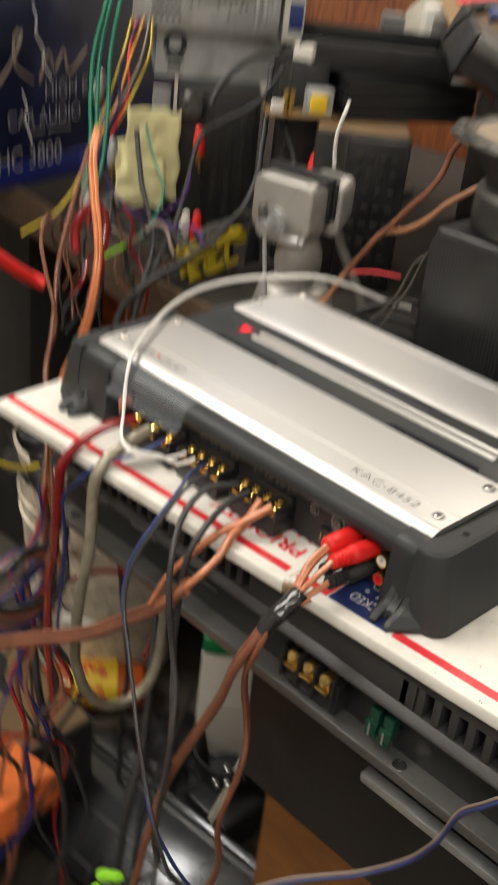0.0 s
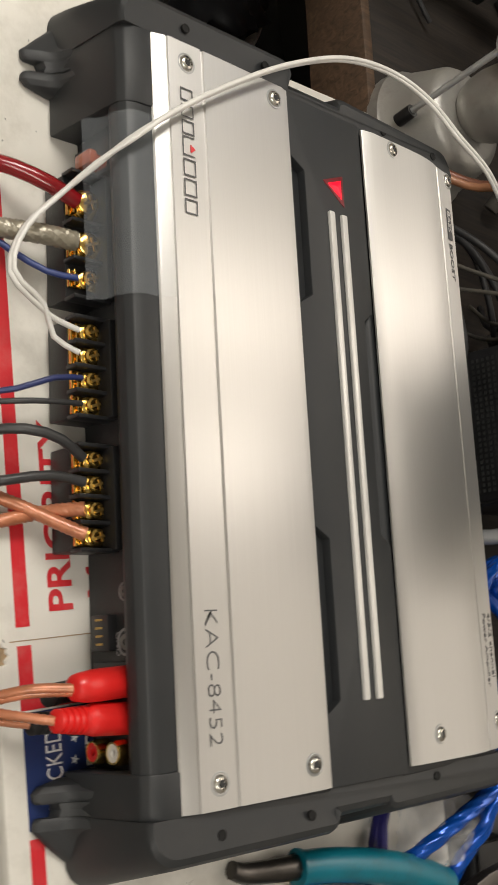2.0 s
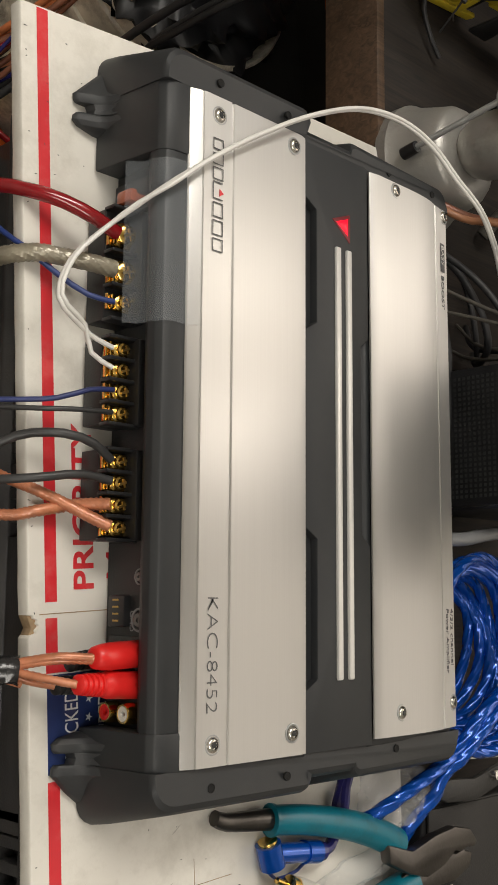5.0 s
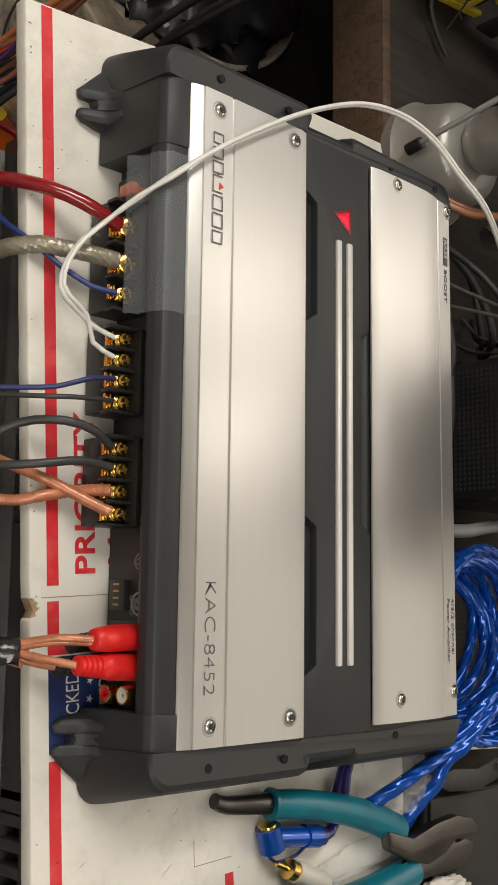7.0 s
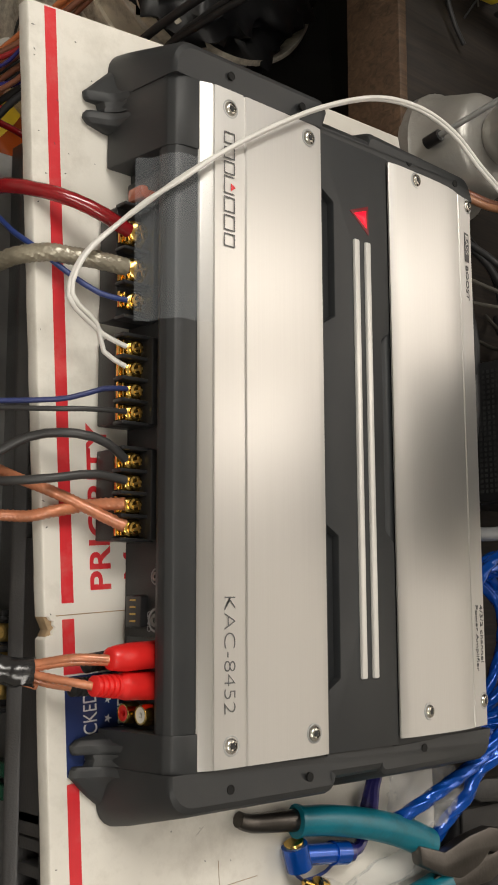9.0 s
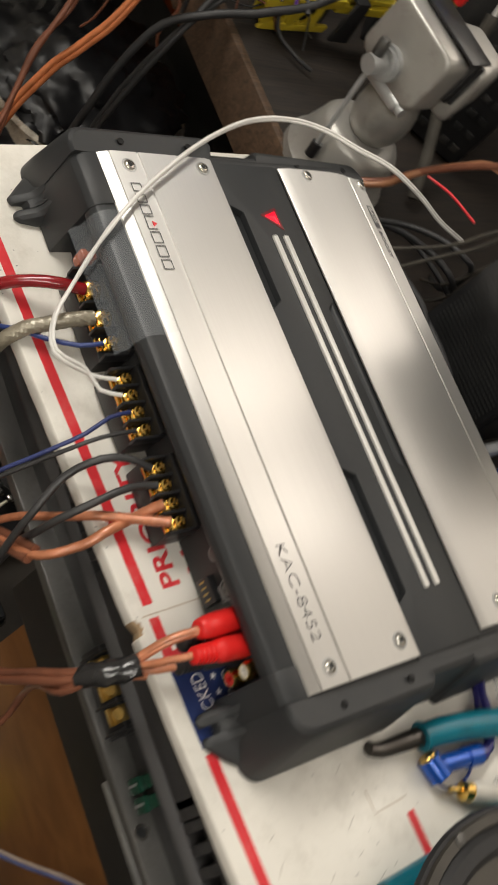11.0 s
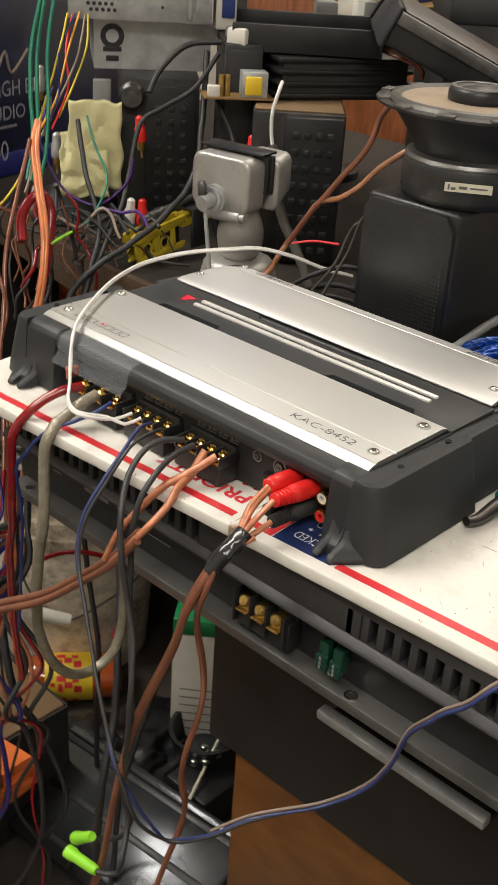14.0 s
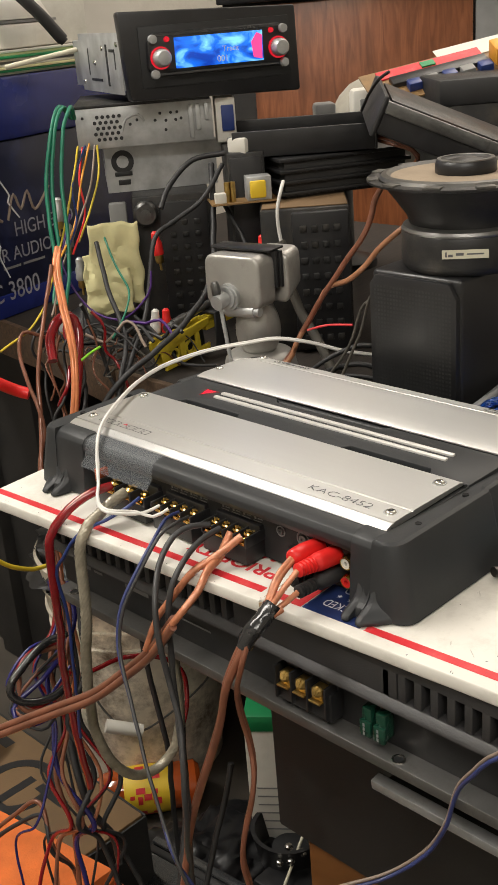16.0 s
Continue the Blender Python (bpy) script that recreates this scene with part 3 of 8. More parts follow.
for s, y_out in ((-1, 0.1735), (1, 0.1745)):
    y = 0.1440 if s > 0 else 0.1465
    levels = ((-0.0478, -0.0405, 0.0130), (-0.0480, -0.0405, 0.0146), (-0.0468, -0.0402, 0.0160), (-0.0442, -0.0400, 0.0172), (-0.0404, -0.0394, 0.0186), (-0.0372, -0.0366, 0.0202), (-0.0342, -0.0336, 0.0236), (-0.0322, -0.0318, 0.0300))
    ap("mounting_lug", loft([(lug_outline(s, y, y_out - k * 0.0011, y - 0.0110, tip, slot), z) for k, (tip, slot, z) in enumerate(levels)], 0.0004), CHARCOAL, "slotted mounting lug flared into the end cap", smooth=50)
    ap("mounting_lug", box(0.195, 0.210, s * y - 0.009, s * y + 0.009, 0.0130, 0.0185, 0.0015), CHARCOAL)


def cap_screw(x, y, z, tilt=0.0, turn=0.0):
    """Button-head screw in a pressed ring, the shade of its star recess painted dark."""
    m = pose(x, y, z, 0, tilt, turn)
    ob = ap("panel_screw", moved(lathe([(0.0034, -0.0002), (0.0034, 0.0003), (0.0031, 0.0009), (0.0025, 0.0014), (0.0019, 0.0016), (0.0017, 0.0010), (0, 0.0009)], 24), m), STEEL, "button-head steel screw")
    part("pressed_ring", moved(lathe([(0.0045, -0.0004), (0.0044, 0.0002), (0.0040, 0.0003), (0.0035, -0.0002)], 24, UP @ m, ring=True), Matrix()), GALV, ob)
    star_pts = [((0.00165 if k % 2 == 0 else 0.00105) * math.cos(math.pi * k / 6), (0.00165 if k % 2 == 0 else 0.00105) * math.sin(math.pi * k / 6)) for k in range(12)]
    part("star_recess", moved(prism(star_pts, 0.0009, 0.0013, "z"), UP @ m), CHAR_DEEP, ob)


for x, y in ((0.0, 0.140), (0.0, -0.140), (0.0505, 0.1415), (0.0495, -0.139)):
    cap_screw(x, y, 0.0616)
for x, y, z in ((0.1355, 0.1435, 0.0591), (0.1345, -0.1355, 0.0591), (0.1885, 0.1440, 0.0532), (0.1885, -0.1340, 0.0532)):
    cap_screw(x, y, z, 7)
for x, y, z in ((0.002, -0.158, 0.0588), (0.049, -0.158, 0.0588), (0.137, -0.154, 0.0531), (0.003, 0.158, 0.0588), (0.049, 0.158, 0.0588), (0.137, 0.156, 0.0531), (0.180, 0.156, 0.0515)):
    # Near-black discs colour in the shade of the cap's screw holes.
    ap("screw_hole", lathe([(0.0020, z - 0.0008), (0.0020, z + 0.0005), (0.0017, z + 0.0005), (0.0015, z + 0.0003)], 16, Matrix.Translation((x, y, 0))), HOLE_BLACK)

# legends on the aluminium: maker's mark as plain strokes, model number lettered
ON_A = frame_pose((-0.0042, 0.0, 0.06185 - Z0), (0, -1, 0), (1, 0, 0))
for k, (w, slash) in enumerate(((0.0055, 0), (0.0055, 0), (0.0060, 0), (0.0085, 1), (0.0072, 2), (0.0072, 2), (0.0062, 0))):
    x = -0.1285 + (0, 0.0072, 0.0139, 0.0207, 0.0305, 0.0390, 0.0475)[k]
    sign = [(x, 0), (x + w, 0), (x + w, 0.0065), (x, 0.0065)]
    inner = [(x + 0.0006, 0.0006), (x + w - 0.0006, 0.0006), (x + w - 0.0006, 0.0059), (x + 0.0006, 0.0059)]
    bm = bmesh.new()
    lo, li = [bm.verts.new((*q, 0.0002)) for q in sign], [bm.verts.new((*q, 0.0002)) for q in inner]
    for j in range(4):
        if not (slash == 1 and j == 2):
            bm.faces.new((lo[j], lo[(j + 1) % 4], li[(j + 1) % 4], li[j]))
    part("maker_mark", moved(bm, ON_A), PRINT_DARK, amp, "dark engraved maker's mark")
part("mark_accent", moved(prism([(-0.1045, 0.0042), (-0.1010, 0.0042), (-0.1028, 0.0068)], 0, 0.0003, "z"), ON_A), PRINT_RED, amp, "small red triangle")
lettering("model_number", "KAC-8452", 0.0092, frame_pose((-0.0040, -0.0775, 0.06185 - Z0), (0, -1, 0), (1, 0, 0)), PRINT_DARK, amp, "dark engraved model number", stretch=1.25, bold=-0.00022)
ON_B = frame_pose((0.1850, 0.127, 0.0541 - Z0), (0, -1, 0), (1, 0, -0.193))
part("legend_block", moved(box(0.0, 0.017, -0.0015, 0.0035, 0, 0.0002), ON_B), PRINT_DARK, amp)
lettering("panel_legend", "BASS", 0.0048, ON_B @ Matrix.Translation((0.001, -0.0008, 0.0002)), ALU_BAR, amp, stretch=1.15)
lettering("panel_legend", "BOOST", 0.0048, ON_B @ Matrix.Translation((0.019, -0.0008, 0)), PRINT_DARK, amp, stretch=1.3)
lettering("panel_legend", "4/3/2 channel", 0.0048, frame_pose((0.1870, -0.083, 0.0537 - Z0), (0, -1, 0), (1, 0, -0.193)), PRINT_DARK, amp, stretch=1.2)
lettering("panel_legend", "Power Amplifier", 0.0044, frame_pose((0.1815, -0.083, 0.0548 - Z0), (0, -1, 0), (1, 0, -0.193)), PRINT_DARK, amp, stretch=1.2)


# screw terminals
def terminal_block(y0, y1, cells, big):
    blk = ap("terminal_block", merge(box(-0.0372, -0.0124, y0, y1, 0.0140, 0.0270, 0.0006), box(-0.0238, -0.0195, y0, y1, 0.0262, 0.0365, 0.0006)), BLACK_PL, "black screw terminal block")
    edges = [y0, y1] + [(a[0] + b[0]) / 2 for a, b in zip(cells, cells[1:])]
    for y in edges:
        part("divider", moved(box(-0.0374, -0.0200, y - 0.0008, y + 0.0008, 0.0262, 0.0335, 0.0004), UP), BLACK_PL, blk)
    for y, k in cells:
        w = 0.0036 * k
        plate = merge(box(-0.0360, -0.0215, y - w, y + w, 0.0272, 0.0280, 0.0003), box(-0.0366, -0.0359, y - w, y + w, 0.0250, 0.0290, 0.0002),
                      box(-0.0350, -0.0336, y - w * 0.9, y + w * 0.9, 0.0280, 0.0296 + 0.0008 * k, 0.0003))
        part("contact_plate", moved(plate, UP), BRASS, blk, "gold-plated contact plate")
        sc = moved(lathe([(0.0026 * k, 0), (0.0030 * k, 0.0012), (0.0030 * k, 0.0026), (0.0022 * k, 0.0034), (0, 0.0035)], 16), pose(-0.0288, y, 0.0302, 6, -8, 0))
        wash = moved(lathe([(0.0038 * k, 0), (0.0038 * k, 0.0010), (0.0028 * k, 0.0016)], 16), pose(-0.0288, y, 0.0286, 4, -5, 0))
        slot = [moved(box(-0.0019 * k, 0.0019 * k, -0.0005, 0.0005, 0.0032, 0.0040), pose(-0.0288, y, 0.0302, 6, -8, a)) for a in (20, 110)]
        part("terminal_screw", moved(merge(sc, wash), UP), BRASS, blk, "gold-plated cross-head screw")
        part("screw_recess", moved(merge(*slot), UP), OLD_BRASS, blk)
    return blk


terminal_block(0.0430, 0.0945, ((0.0830, 1.55), (0.0655, 1.55), (0.0515, 1.0)), True)
terminal_block(-0.0040, 0.0350, ((0.0300, 1.0), (0.0205, 1.0), (0.0108, 1.0), (0.0010, 1.0)), False)
terminal_block(-0.0545, -0.0150, ((-0.0200, 1.0), (-0.0295, 1.0), (-0.0393, 1.0), (-0.0492, 1.0)), False)
ap("blade_fuse", merge(box(-0.0310, -0.0125, 0.0975, 0.1015, 0.0300, 0.0385, 0.001), box(-0.0330, -0.0290, 0.0965, 0.1025, 0.0290, 0.0395, 0.001)), FUSE_ORANGE, "clear orange blade fuse")
ap("fuse_socket", box(-0.0240, -0.0195, 0.0955, 0.1110, 0.0160, 0.0410, 0.001), BLACK_PL)
# legends, knobs and sockets on the connector panel
FRONT = frame_pose((-0.02025, 0.0, 0.0), (0, -1, 0), (0, 0, 1))
rows = []
for y in (0.030, 0.0205, 0.0108, 0.001, -0.020, -0.0295, -0.0393, -0.0492):
    rows += [(-y - 0.002, 0.0385, 0.0016, 0.0016), (-y + 0.001, 0.0390, 0.004, 0.0007), (-y - 0.003, 0.0370, 0.007, 0.0006)]
rows += [(-0.031, 0.0418, 0.030, 0.0006), (0.020, 0.0418, 0.030, 0.0006), (0.085, 0.0405, 0.006, 0.0010), (0.0975, 0.0410, 0.0025, 0.0025), (0.112, 0.0410, 0.0025, 0.0025)]
bars("panel_legend", UP @ FRONT, PRINT_GREY, amp, rows, label="small unreadable grey legends")
lettering("ground_legend", "GND", 0.0040, UP @ FRONT @ Matrix.Translation((0.0845, 0.0300, 0.0001)), PRINT_GREY, amp)
for y, r in ((-0.0700, 0.0036), (-0.0885, 0.0052)):
    ap("control_ring", moved(lathe([(r, 0), (r, 0.0006), (r * 0.82, 0.0006), (r * 0.82, 0)], 24, ring=True), FRONT @ Matrix.Translation((-y, 0.0365, 0.0))), PRINT_GREY)
    ap("control_screw", moved(lathe([(r * 0.6, 0), (r * 0.55, 0.0012), (r * 0.2, 0.0012), (r * 0.2, 0.0006), (0, 0.0006)], 16), FRONT @ Matrix.Translation((-y, 0.0365, 0.0))), DARK_STEEL)
ap("input_socket", merge(box(-0.0240, -0.0195, -0.0915, -0.0780, 0.0190, 0.0300, 0.0006)), BLACK_PL)
ap("socket_pins", merge(*[box(-0.0243, -0.0236, -0.0893 + k * 0.003, -0.0885 + k * 0.003, 0.0225, 0.0265) for k in range(4)]), OLD_BRASS)
ap("jack_block", box(-0.0215, -0.0195, -0.1345, -0.0955, 0.0165, 0.0425, 0.0006), BLACK_PL)
for z, core in ((0.0358, WHITE_PL), (0.0235, RED_SLEEVE)):
    j = ap("phono_jack", moved(lathe([(0.0046, 0), (0.0046, 0.0060), (0.0040, 0.0075), (0.0034, 0.0075), (0.0034, 0.0030)], 20), pose(-0.0205, -0.1275, z, 0, -90, 0)), BRASS, "gold-plated phono jack")
    part("jack_core", moved(lathe([(0.0034, 0.001), (0.0034, 0.0072), (0.0014, 0.0072), (0.0014, 0.003), (0, 0.003)], 16), UP @ pose(-0.0205, -0.1275, z, 0, -90, 0)), core, j)
# clear film stuck over the power terminals
film = bmesh.new()
prof = [(-0.0368, 0.0400), (-0.0345, 0.0424), (-0.0325, 0.0446), (-0.0310, 0.0466), (-0.0304, 0.0497), (-0.0300, 0.0538), (-0.0276, 0.0572), (-0.0234, 0.0586), (-0.0180, 0.0594), (-0.0146, 0.0602), (-0.0100, 0.0616)]
rows = [[film.verts.new((x, y + 0.0003 * math.sin(i * 2.1), z)) for i, (x, z) in enumerate(prof)] for y in (0.1130, 0.0940, 0.0760, 0.0570, 0.0390)]
for a, b in zip(rows, rows[1:]):
    for k in range(len(prof) - 1):
        film.faces.new((a[k], a[k + 1], b[k + 1], b[k]))
ap("film_cover", film, FILM, "clear plastic film strip", smooth=80)


# ---- white cardboard mailer under the amplifier ----
card = empty("cardboard_mailer", (0, 0, 0), "flattened white cardboard mailing box with red stripes, worn at the edges", "cardboard box", turn=(0, 0, 3.43))
edge = [(-0.0657 + 0.00016 * math.sin(k * 2.4), 0.190 - 0.273 * k / 24) for k in range(25)] + [(-0.0636, -0.0832), (-0.0630, -0.0846), (-0.0612, -0.0852), (-0.0616, -0.0868), (-0.0604, -0.0878), (-0.0622, -0.0894), (-0.0618, -0.0908), (-0.0650, -0.0914), (-0.0659, -0.0925)]
edge += [(-0.0660 - 0.0012 * k / 25 + 0.00016 * math.sin(k * 1.9), -0.096 - 0.017 * k) for k in range(26)] + [(0.170, -0.521), (0.198, 0.150), (0.190, 0.186), (0.05, 0.1915)]
part("cardboard_sheet", loft([([(x + 0.0004 if x < 0 else x, y) for x, y in edge], 0.0038), (edge, 0.0052), (edge, 0.0108), ([(x + 0.0005 if x < 0 else x, y) for x, y in edge], 0.0120)], 0.0003), CARD_WHITE, card)
part("torn_core", prism([(-0.0655, -0.0828), (-0.0600, -0.0835), (-0.0592, -0.0880), (-0.0602, -0.0915), (-0.0652, -0.0922), (-0.0632, -0.0885)], 0.0042, 0.0106, "z", 0.0004), CARD_EDGE, card, "raw brown torn cardboard")


def stripe(name, pts, material, z=0.0121, thick=0.0001, parent=None, label=""):
    return part(name, prism(pts, z, z + thick, "z"), material, parent or card, label)


def band(name, x0, x1, y0, y1, material, label=""):
    return stripe(name, [(x0, y0), (x1, y0), (x1, y1), (x0, y1)], material, label=label)


band("red_stripe", -0.0570, -0.0510, -0.0780, 0.1892, PRINT_RED)
band("red_stripe", -0.0570, -0.0510, -0.1080, -0.0848, PRINT_RED)
band("red_stripe", -0.0510, -0.0150, -0.1080, -0.1025, PRINT_RED)
band("blue_label", -0.0568, 0.0050, -0.1500, -0.1088, PRINT_BLUE, "navy printed panel with white lettering")
band("red_stripe", -0.0570, -0.0510, -0.5150, -0.1530, PRINT_RED)
band("red_stripe", 0.0428, 0.0428 + 0.0055, -0.5150, -0.2205, PRINT_RED)
bars("seam", Matrix.Translation((-0.0600, -0.0832, 0.01205)), CARD_EDGE, card, [(0.0, 0.0, 0.050, 0.0004)], thick=0.0001)
bars("seam", Matrix.Translation((0.0233, -0.213, 0.01205)), CARD_EDGE, card, [(0.0, 0.0, 0.0003, 0.012), (0.0, -0.0003, 0.024, 0.0003)], thick=0.0001)


def card_text(text, u, v, size, material, stretch=1.0, bold=0.0, name="card_lettering", label="red bold printed lettering"):
    return lettering(name, text, size, frame_pose((u, v, 0.0122), (0, 1, 0), (-1, 0, 0)), material, card, label, stretch=stretch, bold=bold)


for v in (-0.0741, -0.3546):
    card_text("PRIORITY", -0.0316, v, 0.0150, PRINT_RED, 1.15, 0.0003)
    card_text("MAIL", -0.0136, v + 0.004, 0.0150, PRINT_RED, 1.15, 0.0003)
card_text("TRACKED", -0.0411, -0.1475, 0.0100, PRINT_WHITE, 0.70, 0.0, "label_lettering", "white printed lettering")
card_text("INSURED", -0.0235, -0.1475, 0.0100, PRINT_WHITE, 0.70, 0.0, "label_lettering", "white printed lettering")


def star(x, y, r, z):
    return prism([(x + (r if k % 2 == 0 else r * 0.4) * math.cos(math.pi * k / 5), y + (r if k % 2 == 0 else r * 0.4) * math.sin(math.pi * k / 5)) for k in range(10)], z, z + 0.0001, "z")


for x, y, r, m_ in ((-0.0356, -0.1285, 0.0020, PRINT_WHITE), (-0.0352, -0.1205, 0.0020, PRINT_WHITE), (-0.0252, -0.0125, 0.0030, PRINT_RED), (-0.0280, -0.2870, 0.0030, PRINT_RED)):
    part("printed_star", star(x, y, r, 0.0123), m_, card)
random.seed(5)
scuffs = []
for k in range(46):
    x, y = random.uniform(-0.060, 0.06), random.choice([random.uniform(-0.36, -0.18), random.uniform(0.09, 0.185), random.uniform(-0.30, -0.175)])
    if y > 0 and x > -0.03:
        x = random.uniform(-0.064, -0.030)
    if k % 4 == 0:
        x = random.uniform(-0.0645, -0.0625)
        y = random.uniform(-0.3, 0.18)
    a, w = random.gauss(165, 40), random.uniform(0.0002, 0.0012) * (1.6 if k % 9 == 0 else 1)
    scuffs.append(moved(prism([(-w, -0.0001), (0.2 * w, -0.0003), (w, 0.0001), (0.1 * w, 0.00025)], 0, 0.0001, "z"), pose(x, y, 0.0121, 0, 0, a)))
smears = []
for k in range(16):
    x, y, w = random.uniform(-0.045, 0.045), random.uniform(-0.30, -0.180), random.uniform(0.0015, 0.0045)
    smears.append(moved(prism([(-w, -0.0001), (-0.3 * w, -0.0004), (w, -0.0001), (0.5 * w, 0.0003)], 0, 0.00006, "z"), pose(x, y, 0.01205, 0, 0, random.gauss(25, 12))))
tagged(part("smear", merge(*smears), SMEAR, card, "faint grey handling marks"), kind="stuff")
tagged(part("scuff", merge(*scuffs), DARK_STEEL, card, "small dark scuffs and crumbs"), kind="stuff")

# ---- large black amplifier that carries the cardboard ----
sub = empty("large_amplifier", (0.08, -0.15, -0.074), "big black car amplifier with slotted sides under the cardboard", "amplifier")
SU = Matrix.Translation((-0.08, 0.15, 0.074))


def sp(name, bm, material, label="", smooth=35):
    return part(name, moved(bm, SU), material, sub, label, smooth)


GREY_CASE = mat("dark_grey_painted_case", (0.044, 0.043, 0.044), 0.42, 0.1, 0.12, 20, 0.25, 900, (0.10, 0.085, 0.07), 0.2, 25)
YS0, YS1 = -0.520, 0.152
sp("case", box(-0.030, 0.210, YS0, YS1, -0.066, -0.0262, 0.001), BLACK_DUST)
sp("case_core", box(-0.040, 0.200, YS0 + 0.004, YS1 - 0.004, -0.0262, -0.0006), BLACK_MATT)
sp("top_rail", box(-0.0500, 0.200, YS0, YS1, -0.0050, 0.0036), GREY_CASE)
sp("vent_rail", prism([(-0.0500, -0.0225), (-0.0540, -0.0265), (-0.0545, -0.0285), (-0.0400, -0.0285), (-0.0400, -0.0225)], YS0, YS1, "y", 0.0008), GREY_CASE)
vents = []
for k in range(61):
    y = YS0 + 0.010 + k * 0.0108
    if -0.175 < y < -0.055:
        continue
    vents.append(y)
    sp("vent_rib", box(-0.0500, -0.0390, y, y + 0.0052, -0.0226, -0.0049, 0.0008), GREY_CASE)
sp("vent_blank", box(-0.0500, -0.0390, -0.180, -0.052, -0.0226, -0.0049, 0.0005), GREY_CASE)
sp("face_plate", box(-0.0385, -0.0300, YS0, YS1, -0.0660, -0.0280, 0.0008), BLACK_PL)
sp("base_flange", prism([(-0.0525, -0.0660), (-0.0525, -0.0735), (0.200, -0.0735), (0.200, -0.0660)], YS0, YS1 - 0.004, "y", 0.0008), FLANGE, "worn bare-edged metal base flange")
for y in (-0.1780, 0.1300):
    sp("flange_hole", lathe([(0.0042, -0.0662), (0.0042, -0.0652), (0.0030, -0.0652), (0.0030, -0.0660)], 18, ring=True, m=Matrix.Translation((-0.0470, y, 0))), STEEL)
    sp("hole_shadow", lathe([(0.0030, -0.0661), (0.0030, -0.0657)], 18, Matrix.Translation((-0.0470, y, 0))), CHAR_DEEP)
sp("power_terminal", merge(box(-0.0500, -0.0380, -0.1310, -0.0840, -0.0620, -0.0420, 0.0008), box(-0.0430, -0.0380, -0.1310, -0.0840, -0.0430, -0.0360, 0.0008)), BLACK_PL, "black power terminal block")
for y in (-0.0945, -0.1075, -0.1205):
    sp("contact_plate", merge(box(-0.0500, -0.0430, y - 0.0042, y + 0.0042, -0.0425, -0.0412, 0.0003), box(-0.0508, -0.0498, y - 0.0042, y + 0.0042, -0.0490, -0.0412, 0.0003),
                              box(-0.0540, -0.0500, y - 0.0046, y + 0.0046, -0.0500, -0.0488, 0.0003)), OLD_BRASS)
    sp("terminal_screw", moved(merge(lathe([(0.0036, 0), (0.0040, 0.0020), (0.0030, 0.0032), (0, 0.0033)], 16), box(-0.0026, 0.0026, -0.0005, 0.0005, 0.0030, 0.0037), box(-0.0005, 0.0005, -0.0026, 0.0026, 0.0030, 0.0037)),
                               pose(-0.0490, y, -0.0440, 0, -55, 0)), OLD_BRASS)
for y in (-0.0860 - 0.002, -0.1010, -0.1140, -0.1285):
    sp("divider", box(-0.0530, -0.0400, y - 0.0008, y + 0.0008, -0.0600, -0.0370, 0.0004), BLACK_PL)
for y in (-0.1560, -0.1660):
    sp("blade_fuse", merge(box(-0.0480, -0.0390, y - 0.0035, y + 0.0035, -0.0580, -0.0400, 0.001), box(-0.0500, -0.0470, y - 0.0042, y + 0.0042, -0.0590, -0.0480, 0.001)), FUSE_GREEN, "clear green blade fuse")
    bars("fuse_print", SU @ frame_pose((-0.0502, y + 0.0012, -0.0575), (0, 0, 1), (0, 1, 0)), PRINT_GREY, sub, [(0, -0.0015, 0.0022, 0.0014), (0.003, -0.0015, 0.0022, 0.0014), (0.006, -0.0015, 0.0022, 0.0014)])
FACE = SU @ frame_pose((-0.0387, 0.0, 0.0), (0, -1, 0), (0, 0, 1))
bars("face_print", FACE, PRINT_GREY, sub, [(-0.128, -0.046, 0.012, 0.0028), (-0.112, -0.046, 0.010, 0.002), (-0.075, -0.046, 0.026, 0.003), (-0.040, -0.045, 0.014, 0.002), (-0.02, -0.050, 0.035, 0.0012),
                                          (0.172, -0.041, 0.006, 0.002), (0.186, -0.041, 0.006, 0.002)], label="small unreadable grey printing")

# metal runner below the flange
runner = empty("metal_runner", (-0.026, -0.205, -0.1175), "grey steel runner bar lying under the amplifier flange", "metal bar")
part("bar", moved(prism([(-0.0360, -0.1040), (-0.0352, -0.1110), (-0.0270, -0.1110), (-0.0278, -0.1030)], -0.268, -0.147, "y", 0.0008), Matrix.Translation((0.026, 0.205, 0.1175))), GALV, runner, "worn bright front lip")
part("web", moved(prism([(-0.0300, -0.1110), (-0.0300, -0.1175), (0.0400, -0.1175), (0.0400, -0.1110)], -0.266, -0.149, "y", 0.0008), Matrix.Translation((0.026, 0.205, 0.1175))), BLACK_DUST, runner, "dark dusty flat web")

# ---- cabinet that carries it ----
cab = empty("wooden_cabinet", (0.16, -0.25, FLOOR_Z), "brown veneered cabinet with a black upper band", "cabinet")
CU = Matrix.Translation((-0.16, 0.25, -FLOOR_Z))
part("upper_band", moved(box(0.040, 0.330, -0.560, 0.016, -0.285, -0.0740, 0.002), CU), BLACK_MATT, cab, "black vinyl-covered upper band")
part("veneer_panel", moved(box(0.046, 0.330, -0.545, -0.010, -0.485, -0.2850, 0.002), CU), PANEL_WOOD, cab, "brown wood veneer panel")
part("base", moved(box(0.075, 0.330, -0.530, -0.030, FLOOR_Z, -0.485), CU), BLACK_MATT, cab)

